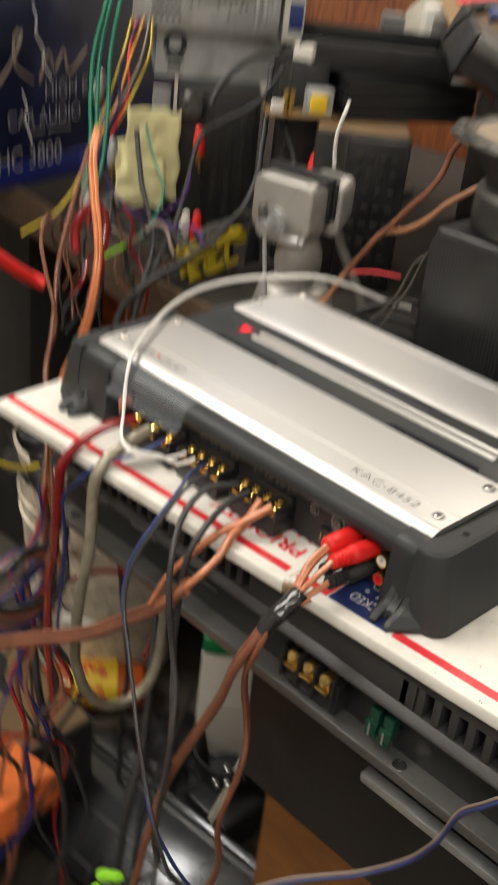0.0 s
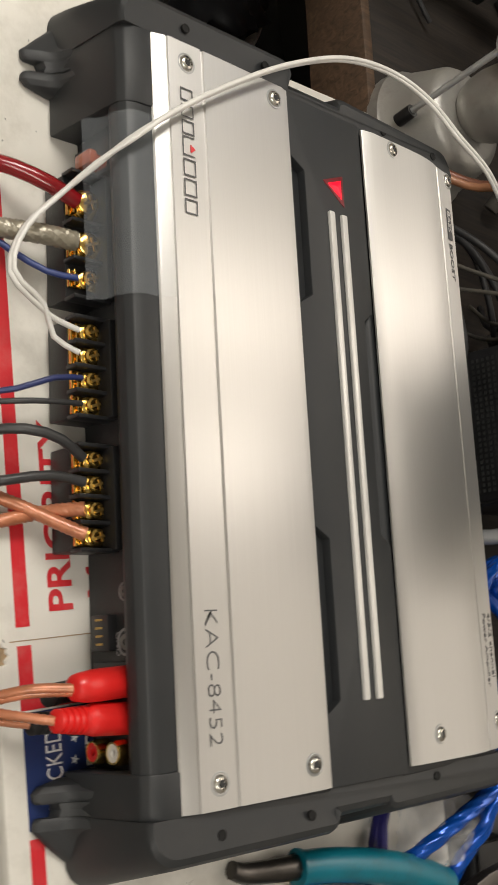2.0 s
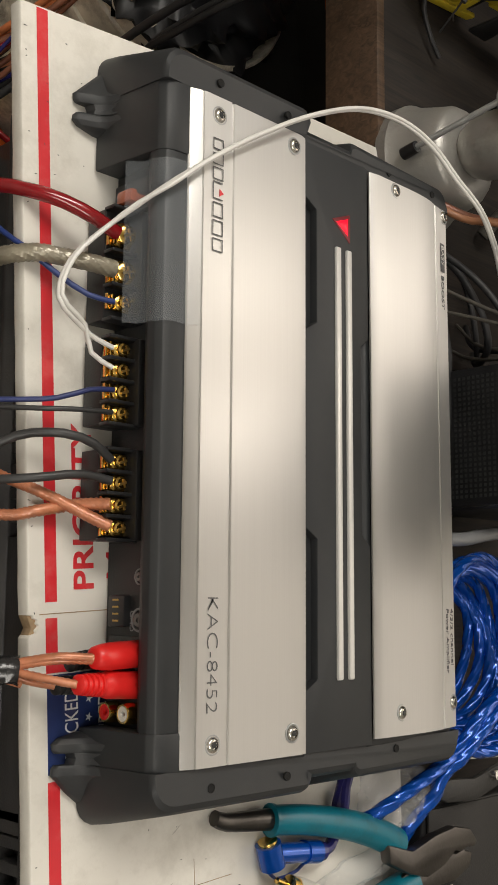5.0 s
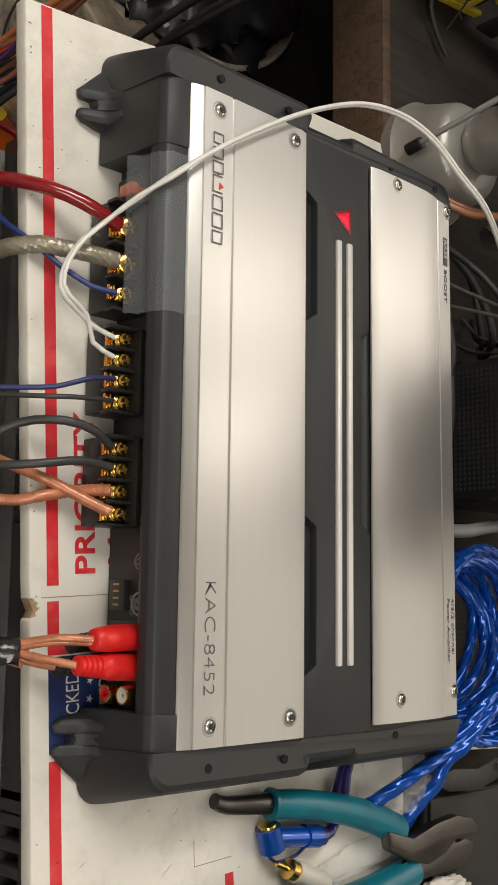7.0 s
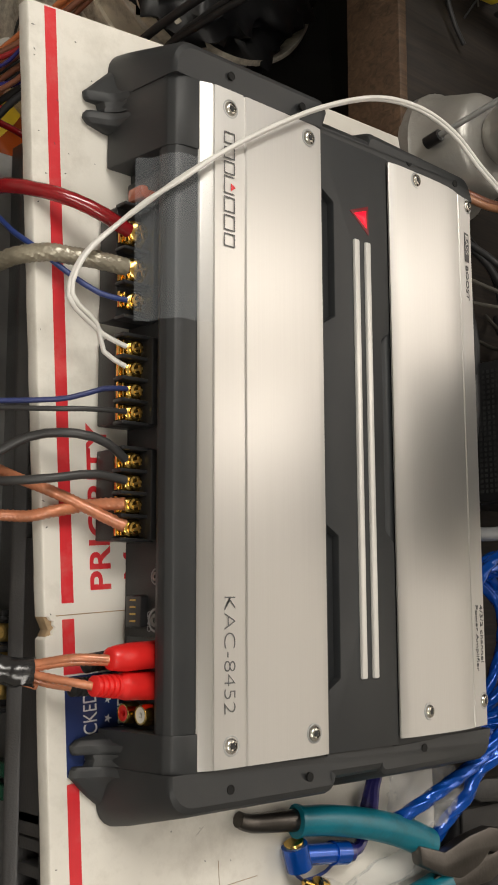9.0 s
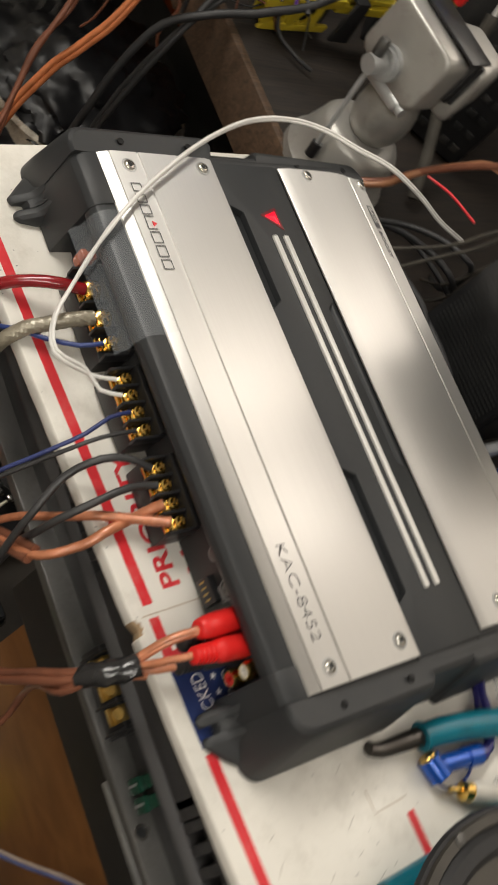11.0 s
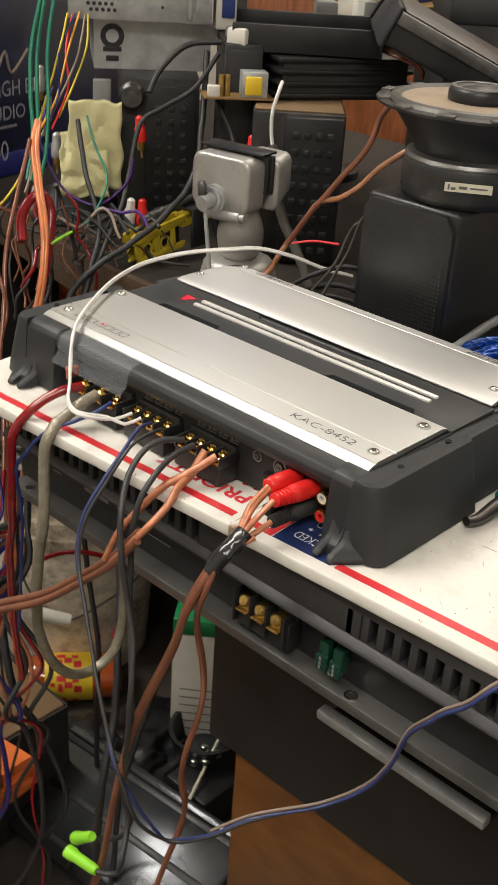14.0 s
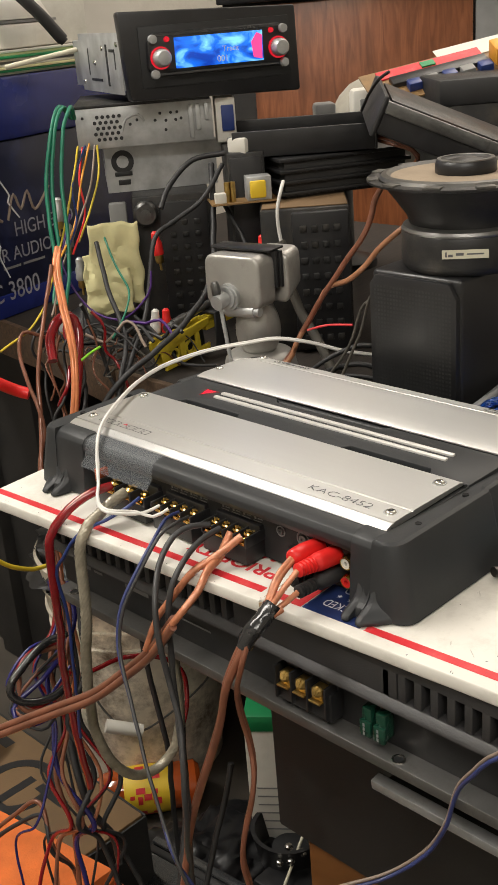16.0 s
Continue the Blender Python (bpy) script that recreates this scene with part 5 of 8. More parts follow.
for x in (0.030, 0.166):
    kn = part("knob", moved(lathe([(0.0095, 0), (0.0090, 0.010), (0.0070, 0.013), (0, 0.014)], 24), front(x, 0.044, -0.016)), GALV, radio, "round silver knob")
    part("knob_ring", moved(lathe([(0.0115, 0), (0.0115, 0.002), (0.0098, 0.002), (0.0098, 0)], 28, ring=True), front(x, 0.044, -0.016)), LED_RING, radio, "lit red ring")
    for z in (0.028, 0.063):
        part("button", moved(lathe([(0.0048, 0), (0.0044, 0.005), (0, 0.006)], 18), front(x - 0.008 if x < 0.1 else x + 0.006, z, -0.016)), GALV, radio)
    part("button", moved(lathe([(0.0030, 0), (0.0026, 0.003), (0, 0.003)], 14), front(x + (0.008 if x < 0.1 else -0.008), 0.062, -0.016)), LED_RING, radio)

# crumpled yellow notes against the tower
note = local((0.292, 0.474, 0.022), (0.79, -0.61), "yellow_note", "crumpled pale yellow paper sheets leaning on the stereo tower", "paper")


def crumpled_sheet(x0, z0, w, h, seed, lean):
    """A small sheet with sharp creases and a curled edge."""
    bm = bmesh.new()
    verts = [[None] * 21 for _ in range(17)]
    for i in range(17):
        for j in range(21):
            u, v = i / 16, j / 20
            q = Vector((u * 4 + seed, v * 5, 0.4))
            fold = 0.008 * abs(noise.noise(q * 0.7)) + 0.0022 * abs(noise.noise(q * 1.6)) + 0.0005 * noise.noise(q * 4)
            verts[i][j] = bm.verts.new((x0 + w * u + 0.004 * noise.noise(Vector((seed, v * 4, 1))), lean * (1 - v) - 0.006 - fold + 0.010 * (0.5 - v) ** 2, z0 + h * v + 0.004 * noise.noise(Vector((u * 4, seed, 2)))))
    for i in range(16):
        for j in range(20):
            bm.faces.new((verts[i][j], verts[i + 1][j], verts[i + 1][j + 1], verts[i][j + 1]))
    ob = part("paper_sheet", bm, NOTE, note, smooth=25)
    ob.modifiers.new("thickness", "SOLIDIFY").thickness = 0.0005


crumpled_sheet(-0.026, 0.012, 0.056, 0.092, 1.0, 0.0)
crumpled_sheet(-0.036, 0.004, 0.052, 0.066, 7.0, -0.008)
loose_box("grey_bracket", (0.325, 0.500, -0.010), (0.76, -0.65), (0.020, 0.012, 0.150), GREY_PL, "grey plastic strip behind the note", "bracket", 0.002)

# right-hand stack: button box, finned heat sink, tray
stack = local((0.340, 0.287, -0.010), (0.68, -0.735), "button_panel_unit", "black electronic unit with rows of small buttons", "stereo unit")
part("case", box(0.0, 0.092, 0.0, 0.15, 0.0005, 0.153, 0.002), BLACK_DUST, stack)
part("front_panel", box(0.032, 0.090, -0.006, 0.0005, 0.004, 0.150, 0.002), BLACK_PL, stack)
for i in range(4):
    for j in range(8):
        part("button", box(0.040 + i * 0.0115, 0.047 + i * 0.0115, -0.0085, -0.0055, 0.014 + j * 0.0165, 0.021 + j * 0.0165, 0.001), BLACK_DUST, stack)
part("dusty_top", box(0.002, 0.090, 0.004, 0.14, 0.1532, 0.1545, 0.0004), CARD_BROWN, stack, "dusty brown top sheet")
sink = local((0.388, 0.300, 0.1450), (0.88, -0.47), "finned_heat_sink", "black finned aluminium heat sink on the button unit", "heat sink")
part("core", box(0.006, 0.145, 0.004, 0.11, 0.0, 0.040, 0.001), BLACK_MATT, sink)
for k in range(4):
    part("fin", prism([(0.0, 0.0), (0.15, 0.0), (0.15, 0.112), (0.0, 0.112)], 0.003 + k * 0.0115, 0.007 + k * 0.0115, "z", 0.0008), BLACK_PL, sink)
tray = local((0.372, 0.352, 0.1880), (0.68, -0.72), "black_metal_tray", "open black metal tray across the heat sink", "tray")
part("tray_floor", box(0.0, 0.150, 0.0, 0.12, 0.0, 0.003), BLACK_DUST, tray)
part("tray_side", box(0.0, 0.150, -0.003, 0.0, 0.0, 0.027, 0.001), BLACK_PL, tray)
part("tray_side", box(0.0, 0.150, 0.12, 0.123, 0.0, 0.027, 0.001), BLACK_PL, tray)
part("tray_end", box(0.150, 0.153, -0.003, 0.123, 0.0, 0.027, 0.001), BLACK_PL, tray)
loose_box("crumpled_label_strip", (0.395, 0.354, 0.1915), (0.9, 0.3), (0.05, 0.022, 0.018), WHITE_PL, "off-white plastic strip lying in the tray", "plastic strip", 0.003)
loose_box("pale_connector", (0.427, 0.367, 0.1915), (0.8, -0.5), (0.07, 0.012, 0.014), GREY_PL, "grey plastic connector lying in the tray", "connector", 0.003)
post = local((0.3600, 0.350, -0.010), (0.76, -0.65), "upright_amplifier_case", "narrow black case standing behind the vise", "case")
part("case", box(0.0, 0.040, 0.0, 0.10, 0.0005, 0.205, 0.002), BLACK_DUST, post)
part("face", box(0.003, 0.037, -0.003, 0.0005, 0.006, 0.200, 0.001), BLACK_PL, post)
board = local((0.345, 0.318, 0.1470), (0.80, -0.60), "small_circuit_board", "small brown circuit board with a yellow transformer", "circuit board")
part("board", box(-0.030, 0.040, 0.0, 0.045, 0.0, 0.0016), PCB, board)
part("transformer_core", box(0.008, 0.034, 0.004, 0.024, 0.0016, 0.026, 0.001), GALV, board)
part("transformer_coil", box(0.011, 0.028, 0.0015, 0.006, 0.004, 0.022, 0.002), LABEL_Y, board)
for x in (-0.012, -0.006):
    part("capacitor", rod((x, 0.012, 0.0016), (x, 0.012, 0.022), 0.003), OLD_BRASS, board)
part("connector", box(-0.026, -0.014, 0.004, 0.014, 0.0016, 0.012, 0.001), WHITE_PL, board)

# long black amplifier tilted on a stand, parts board and the far cabinet
lidded_box((0.545, 0.115, -0.010), (0.7, -0.7), (0.10, 0.12, 0.148), "matt black storage box at the back of the bench")
STAINED = mat("brown_stained_black_paint", (0.022, 0.020, 0.019), 0.4, 0.1, 0.3, 25, 0.3, 600, (0.12, 0.055, 0.025), 0.55, 16)
long_amp = empty("long_amplifier", (0.449, 0.162, 0.212), "long dusty black amplifier leaning tilted on a storage box", "amplifier")
LM = frame_pose((0, 0, 0), (0.63, -0.63, -0.40), (0.70, 0.66, 0.10))
part("case", moved(box(-0.045, 0.50, -0.012, 0.10, -0.018, 0.014, 0.004), LM), BLACK_PL, long_amp)
part("top_plate", moved(box(-0.040, 0.49, -0.006, 0.09, 0.014, 0.017, 0.001), LM), STAINED, long_amp, "dusty worn top plate")
part("end_cap", moved(box(-0.050, -0.044, -0.016, 0.104, -0.021, 0.020, 0.004), LM), RUBBER, long_amp)
part("edge_trim", moved(box(-0.044, 0.50, -0.0155, -0.012, 0.004, 0.016, 0.001), LM), DARK_STEEL, long_amp, "worn bare metal edge")
part("price_sticker", moved(box(0.10, 0.12, 0.03, 0.05, 0.017, 0.0175), LM), ORANGE_PL, long_amp)
crate = loose_box("grey_parts_bin", (0.760, 0.200, -0.010), (0.75, -0.66), (0.30, 0.14, 0.255), BLACK_DUST, "dusty black parts bin on the bench", "parts bin")
part("rim", box(-0.153, 0.153, -0.073, 0.073, 0.225, 0.2545, 0.004), RUBBER, crate, "black rubber rim")
pcb = local((0.600, 0.338, 0.2140), (0.78, -0.62), "populated_circuit_board", "circuit board with a red strip and yellow connectors", "circuit board")
PM = pose(0, 0, 0, 22, -9, 0)
part("board", moved(box(0.0, 0.26, 0.0, 0.080, 0.0, 0.002), PM), PCB, pcb, "brown circuit board")
part("white_card", moved(box(0.10, 0.20, 0.060, 0.095, 0.0022, 0.0030), PM), WHITE_PL, pcb)
part("red_strip", moved(box(0.02, 0.15, 0.055, 0.075, 0.002, 0.004), PM), PRINT_RED, pcb)
part("black_strip", moved(box(0.03, 0.15, 0.030, 0.050, 0.002, 0.008, 0.001), PM), BLACK_PL, pcb)
for k in range(5):
    part("chip", moved(box(0.045 + k * 0.022, 0.061 + k * 0.022, 0.012, 0.026, 0.002, 0.012, 0.001), PM), GREY_PL if k % 2 else BLUE_CABLE, pcb)
for k in range(6):
    part("connector", moved(box(0.155 + k * 0.018, 0.169 + k * 0.018, 0.020, 0.048, 0.002, 0.024, 0.002), PM), (ORANGE_PL, YELLOW, ORANGE_PL, BLUE_CLEAR, YELLOW, ORANGE_PL)[k], pcb)
part("green_tab", moved(box(0.075, 0.092, 0.058, 0.070, 0.004, 0.006), PM), GREEN_PL, pcb)
beige = local((0.690, 0.480, -0.010), (0.76, -0.65), "beige_lamp_head", "beige plastic lamp head with grey clips", "lamp")
part("post", lathe([(0.05, 0.0005), (0.05, 0.01), (0.02, 0.02), (0.02, 0.17)], 24), BLACK_PL, beige)
part("shade", moved(lathe([(0.030, 0), (0.048, 0.008), (0.058, 0.020), (0.064, 0.040), (0.065, 0.060), (0.062, 0.080), (0.054, 0.098), (0.042, 0.110), (0.024, 0.118), (0, 0.121)], 36), pose(0.035, 0, 0.130, 0, 22, 0)), BEIGE_PL, beige, smooth=60)
part("clip", box(-0.035, -0.008, -0.062, -0.034, 0.190, 0.225, 0.004), GREY_PL, beige)
part("clip", box(0.010, 0.055, -0.080, -0.050, 0.185, 0.240, 0.006), WHITE_PL, beige, "off-white plastic clip")
part("clip_window", box(0.020, 0.045, -0.082, -0.079, 0.200, 0.228, 0.002), GREY_PL, beige)

cupb = local((1.02, 1.02, FLOOR_Z), (0.70, -0.71), "wooden_cupboard", "reddish-brown veneered cupboard behind the bench", "cupboard")
part("carcass", box(0.0, 0.62, 0.02, 0.40, 0.0, 1.06, 0.003), BLACK_MATT, cupb)
part("door", box(0.05, 0.455, 0.0, 0.022, 0.02, 0.965, 0.002), WALL_WOOD, cupb, "reddish-brown veneer door")
part("door", box(0.46, 0.62, 0.0, 0.022, 0.02, 0.965, 0.002), GREY_PL, cupb, "dark grey door")
part("top_edge", box(-0.01, 0.63, -0.02, 0.40, 0.97, 1.00, 0.003), BLACK_PL, cupb)
amb = local((0.500, 0.480, -0.2995), (0.15, -1.0), "wooden_case", "polished reddish wooden case under the bench", "wooden case")
part("case_body", box(-0.29, 0.04, 0.0, 0.18, 0.0, 0.150, 0.004), AMBER_WOOD, amb)
part("case_lid", box(-0.293, 0.043, -0.003, 0.183, 0.151, 0.190, 0.006), AMBER_WOOD, amb)
# Added black boxes darken the space under the bench, where only shade shows.
lidded_box((0.640, 0.560, FLOOR_Z), (1.0, 0.1), (0.28, 0.40, 0.33), "added black box darkening the shade under the bench")
lidded_box((0.560, 0.880, FLOOR_Z), (1.0, 0.05), (0.46, 0.20, 0.55), "added black box darkening the shade under the bench")
lidded_box((0.560, 0.100, FLOOR_Z), (1.0, 0.0), (0.30, 0.26, 0.50), "added black box darkening the shade under the bench")

# yellow rivet tool beside the vise
ytool = local((0.238, 0.338, -0.010), (1.0, -0.02), "yellow_hand_tool", "yellow skeleton hand tool with a black strap lying by the vise", "hand tool")
YT = pose(0, 0, 0.0005, 0, -6, 0) @ Matrix.Diagonal((1.14, 1.0, 1.10, 1))


def tool_plate(y0, y1):
    """A cast side plate with two round openings: upper arm, lower arm and posts."""
    return merge(prism([(-0.004, 0.020), (0.004, 0.017), (0.030, 0.021), (0.060, 0.026), (0.060, 0.033), (0.020, 0.030), (0.002, 0.031), (-0.004, 0.028)], y0, y1, "y", 0.001),
                 prism([(0.000, 0.000), (0.012, 0.0), (0.056, 0.002), (0.058, 0.008), (0.030, 0.007), (0.004, 0.007)], y0, y1, "y", 0.001),
                 prism([(0.000, 0.005), (0.007, 0.005), (0.008, 0.021), (-0.001, 0.021)], y0, y1, "y", 0.001), prism([(0.021, 0.005), (0.027, 0.005), (0.028, 0.022), (0.020, 0.022)], y0, y1, "y", 0.001),
                 prism([(0.040, 0.005), (0.046, 0.006), (0.046, 0.024), (0.042, 0.024)], y0, y1, "y", 0.001))


part("frame_plate", moved(tool_plate(0.0, 0.004), YT), YELLOW, ytool)
part("frame_plate", moved(tool_plate(0.013, 0.017), YT), YELLOW, ytool)
part("shaft", moved(merge(box(0.056, 0.108, 0.002, 0.015, 0.020, 0.027, 0.001), box(0.056, 0.108, 0.004, 0.013, 0.029, 0.033, 0.001)), YT), YELLOW, ytool, "yellow slotted shaft")
for x in (0.0135, 0.0340):
    part("hole_ring", moved(lathe([(0.0064, 0), (0.0064, 0.0030), (0.0042, 0.0030), (0.0042, 0.0)], 20, ring=True), YT @ front(x, 0.0125, 0.004)), YELLOW, ytool)
part("core", moved(box(0.006, 0.055, 0.006, 0.012, 0.006, 0.022, 0.001), YT), BLACK_PL, ytool)
part("strap", moved(prism([(0.060, 0.000), (0.078, -0.001), (0.076, 0.036), (0.064, 0.036)], -0.006, -0.003, "y", 0.001), YT), RUBBER, ytool, "wide black rubber strap")
part("strap", moved(box(0.064, 0.076, -0.006, 0.020, 0.034, 0.037, 0.001), YT), RUBBER, ytool)
part("rod", moved(merge(rod((0.014, 0.010, 0.037), (0.100, 0.012, 0.044), 0.0035), rod((0.024, 0.010, 0.0375), (0.040, 0.010, 0.039), 0.0050)), YT), DARK_STEEL, ytool)


def rca_plug(at, to, material, label, group="loose phono plugs"):
    """A phono plug with a ribbed sleeve, its tip at `to`."""
    ob = empty("phono_plug", at, label, "phono plug", group)
    m = Matrix.Translation(-Vector(at)) @ toward(at, to)
    part("sleeve", lathe([(0.0022, 0), (0.0042, 0.002), (0.0046, 0.010), (0.0060, 0.013), (0.0062, 0.024), (0.0058, 0.026)], 18, m), material, ob)
    part("metal_collar", lathe([(0.0047, 0.026), (0.0047, 0.034), (0.0040, 0.035)], 18, m), OLD_BRASS, ob)
    part("tip", lathe([(0.0015, 0.035), (0.0015, 0.043), (0, 0.044)], 10, m), OLD_BRASS, ob)
    return ob


rca_plug((0.3090, 0.4200, 0.1170), (0.3110, 0.4160, 0.070), RED_SLEEVE, "red phono plug hanging on its cable")
rca_plug((0.2790, 0.3960, 0.0400), (0.2760, 0.3990, -0.004), WHITE_CABLE, "white phono plug standing on the bench")
rca_plug((0.2870, 0.3880, 0.0400), (0.2860, 0.3890, -0.004), RED_SLEEVE, "red phono plug standing on the bench")
rca_plug((0.3450, 0.2900, 0.1180), (0.3440, 0.2910, 0.080), RED_SLEEVE, "red phono plug hanging behind the vise")
rca_plug((0.3520, 0.2840, 0.1170), (0.3510, 0.2840, 0.080), WHITE_CABLE, "white phono plug hanging behind the vise")
for at, to in (((0.262, 0.525, 0.155), (0.259, 0.526, 0.110)), ((0.268, 0.520, 0.125), (0.262, 0.522, 0.080)), ((0.262, 0.500, 0.090), (0.262, 0.500, 0.045)), ((0.272, 0.496, 0.090), (0.272, 0.496, 0.045)), ((0.248, 0.520, 0.030), (0.240, 0.524, -0.015))):
    rca_plug(at, to, GALV, "metal phono plug hanging in the wire bundle")
heap_ob = link("leather_pouch", moved(lathe([(0.055, 0), (0.052, 0.012), (0.040, 0.026), (0.022, 0.034), (0, 0.036)], 28), Matrix.Diagonal((1.1, 0.8, 1, 1))), BLACK_DUST, None, "grey-brown dusty leather pouch lying on the bench", 60)
for v in heap_ob.data.vertices:
    v.co += 0.006 * noise.noise_vector(v.co * 45)
    v.co.z = max(v.co.z, 0)
heap_ob.location = (0.300, 0.520, -0.010)
tagged(heap_ob, "grey-brown dusty leather pouch lying on the bench", "pouch")


# ---- cables ----
cable("red_power_cable", [(-0.034, 0.083, 0.031), (-0.046, 0.087, 0.030), (-0.058, 0.092, 0.025), (-0.069, 0.096, 0.017), (-0.079, 0.100, 0.004), (-0.079, 0.105, -0.020), (-0.075, 0.113, -0.053), (-0.066, 0.128, -0.091), (-0.057, 0.147, -0.135), (-0.045, 0.165, -0.200), (-0.030, 0.180, -0.290)], 0.0034, RED_CABLE, "translucent dark red power cable screwed to the amplifier", seg=12)
cable("tinned_ground_cable", [(-0.034, 0.066, 0.031), (-0.046, 0.067, 0.028), (-0.058, 0.068, 0.022), (-0.068, 0.069, 0.017), (-0.077, 0.068, 0.005), (-0.080, 0.065, -0.023), (-0.084, 0.063, -0.050), (-0.085, 0.069, -0.081), (-0.084, 0.074, -0.115), (-0.080, 0.080, -0.150), (-0.070, 0.080, -0.185), (-0.051, 0.080, -0.210), (-0.030, 0.080, -0.219), (-0.012, 0.077, -0.208), (-0.003, 0.077, -0.189), (0.000, 0.078, -0.168), (0.001, 0.079, -0.148), (0.004, 0.086, -0.132)], 0.0036, SILVER_CLEAR, "thick silver stranded cable in a clear jacket", seg=24, lobes=9, twist=700, step=0.0008)
cable("blue_remote_wire", [(-0.034, 0.051, 0.031), (-0.045, 0.053, 0.027), (-0.058, 0.061, 0.020), (-0.070, 0.071, 0.015), (-0.076, 0.080, 0.004), (-0.076, 0.091, -0.010), (-0.077, 0.103, -0.028), (-0.068, 0.112, -0.070), (-0.062, 0.125, -0.130), (-0.050, 0.150, -0.210)], 0.0013, BLUE_CABLE, "thin blue wire leading from the amplifier")
white_pair = empty("white_twin_lead", (-0.034, 0.030, 0.031), "thin white twin lead arching over the amplifier", "cable")
part("conductor", moved(sweep([(-0.034, 0.030, 0.031), (-0.042, 0.033, 0.029), (-0.050, 0.037, 0.029), (-0.066, 0.046, 0.034), (-0.060, 0.064, 0.034), (-0.047, 0.079, 0.038), (-0.037, 0.090, 0.049), (-0.029, 0.099, 0.060), (-0.013, 0.112, 0.065), (0.018, 0.134, 0.066), (0.056, 0.157, 0.066), (0.098, 0.176, 0.064), (0.136, 0.183, 0.062), (0.165, 0.178, 0.062), (0.188, 0.164, 0.063), (0.214, 0.152, 0.062), (0.245, 0.139, 0.052), (0.275, 0.128, 0.038), (0.306, 0.119, 0.027)], 0.00115, 8), Matrix.Translation((0.034, -0.030, -0.031))), WHITE_CABLE, white_pair, smooth=60)
part("conductor", moved(sweep([(-0.034, 0.021, 0.031), (-0.043, 0.027, 0.027), (-0.049, 0.038, 0.030), (-0.065, 0.047, 0.035), (-0.059, 0.065, 0.035), (-0.046, 0.080, 0.039), (-0.037, 0.091, 0.050), (-0.028, 0.099, 0.062), (-0.012, 0.113, 0.066), (0.019, 0.135, 0.067), (0.057, 0.158, 0.067), (0.099, 0.177, 0.065), (0.137, 0.184, 0.063), (0.166, 0.179, 0.063), (0.189, 0.165, 0.064), (0.215, 0.153, 0.063), (0.246, 0.140, 0.053), (0.276, 0.129, 0.039), (0.307, 0.120, 0.028)], 0.00115, 8), Matrix.Translation((0.034, -0.030, -0.031))), WHITE_CABLE, white_pair, smooth=60)
cable("grey_speaker_wire", [(-0.034, 0.001, 0.031), (-0.048, 0.000, 0.031), (-0.062, -0.001, 0.028), (-0.080, 0.000, 0.010), (-0.095, 0.001, -0.009), (-0.104, -0.002, -0.036), (-0.114, -0.018, -0.053), (-0.125, -0.038, -0.068), (-0.133, -0.055, -0.083), (-0.140, -0.072, -0.105), (-0.146, -0.092, -0.130), (-0.140, -0.102, -0.160), (-0.122, -0.112, -0.181), (-0.113, -0.135, -0.165), (-0.099, -0.151, -0.150), (-0.083, -0.168, -0.141)], 0.0012, GREY_JACKET, "thin grey speaker wire hanging from the amplifier")
cable("blue_speaker_wire", [(-0.034, 0.011, 0.031), (-0.047, 0.009, 0.032), (-0.060, 0.004, 0.027), (-0.078, 0.003, 0.012), (-0.094, 0.004, -0.008), (-0.103, 0.001, -0.035), (-0.113, -0.016, -0.052), (-0.124, -0.036, -0.067), (-0.132, -0.053, -0.082), (-0.139, -0.070, -0.104), (-0.145, -0.090, -0.129), (-0.125, -0.106, -0.180), (-0.120, -0.112, -0.181), (-0.112, -0.135, -0.164), (-0.098, -0.151, -0.149), (-0.083, -0.168, -0.141), (-0.066, -0.184, -0.135), (-0.056, -0.202, -0.115), (-0.055, -0.215, -0.089), (-0.058, -0.225, -0.058), (-0.066, -0.245, -0.025), (-0.066, -0.258, -0.010), (-0.060, -0.272, 0.010), (-0.050, -0.284, 0.017), (-0.043, -0.293, 0.017)], 0.0012, NAVY_GREY, "thin blue speaker wire looping below the amplifier")
cable("taupe_speaker_wire", [(-0.111, -0.134, -0.162), (-0.097, -0.150, -0.147), (-0.082, -0.167, -0.139), (-0.065, -0.183, -0.133), (-0.055, -0.201, -0.113), (-0.054, -0.214, -0.087), (-0.057, -0.224, -0.056), (-0.065, -0.244, -0.023), (-0.065, -0.257, -0.008), (-0.059, -0.271, 0.012), (-0.049, -0.283, 0.019), (-0.042, -0.292, 0.019)], 0.001, BEIGE_CABLE, "thin taupe speaker wire running beside a blue one")
cable("black_speaker_cable", [(-0.034, -0.020, 0.032), (-0.044, -0.014, 0.033), (-0.058, -0.011, 0.030), (-0.073, -0.012, 0.017), (-0.089, -0.024, 0.001), (-0.095, -0.031, -0.023), (-0.094, -0.037, -0.053), (-0.098, -0.047, -0.075), (-0.107, -0.056, -0.094), (-0.112, -0.060, -0.120), (-0.108, -0.052, -0.160), (-0.098, -0.038, -0.205), (-0.083, -0.024, -0.245), (-0.078, -0.024, -0.264), (-0.092, -0.027, -0.270), (-0.110, -0.021, -0.263)], 0.002, GREY_JACKET, "dark grey round speaker cable hanging off the amplifier", seg=10)
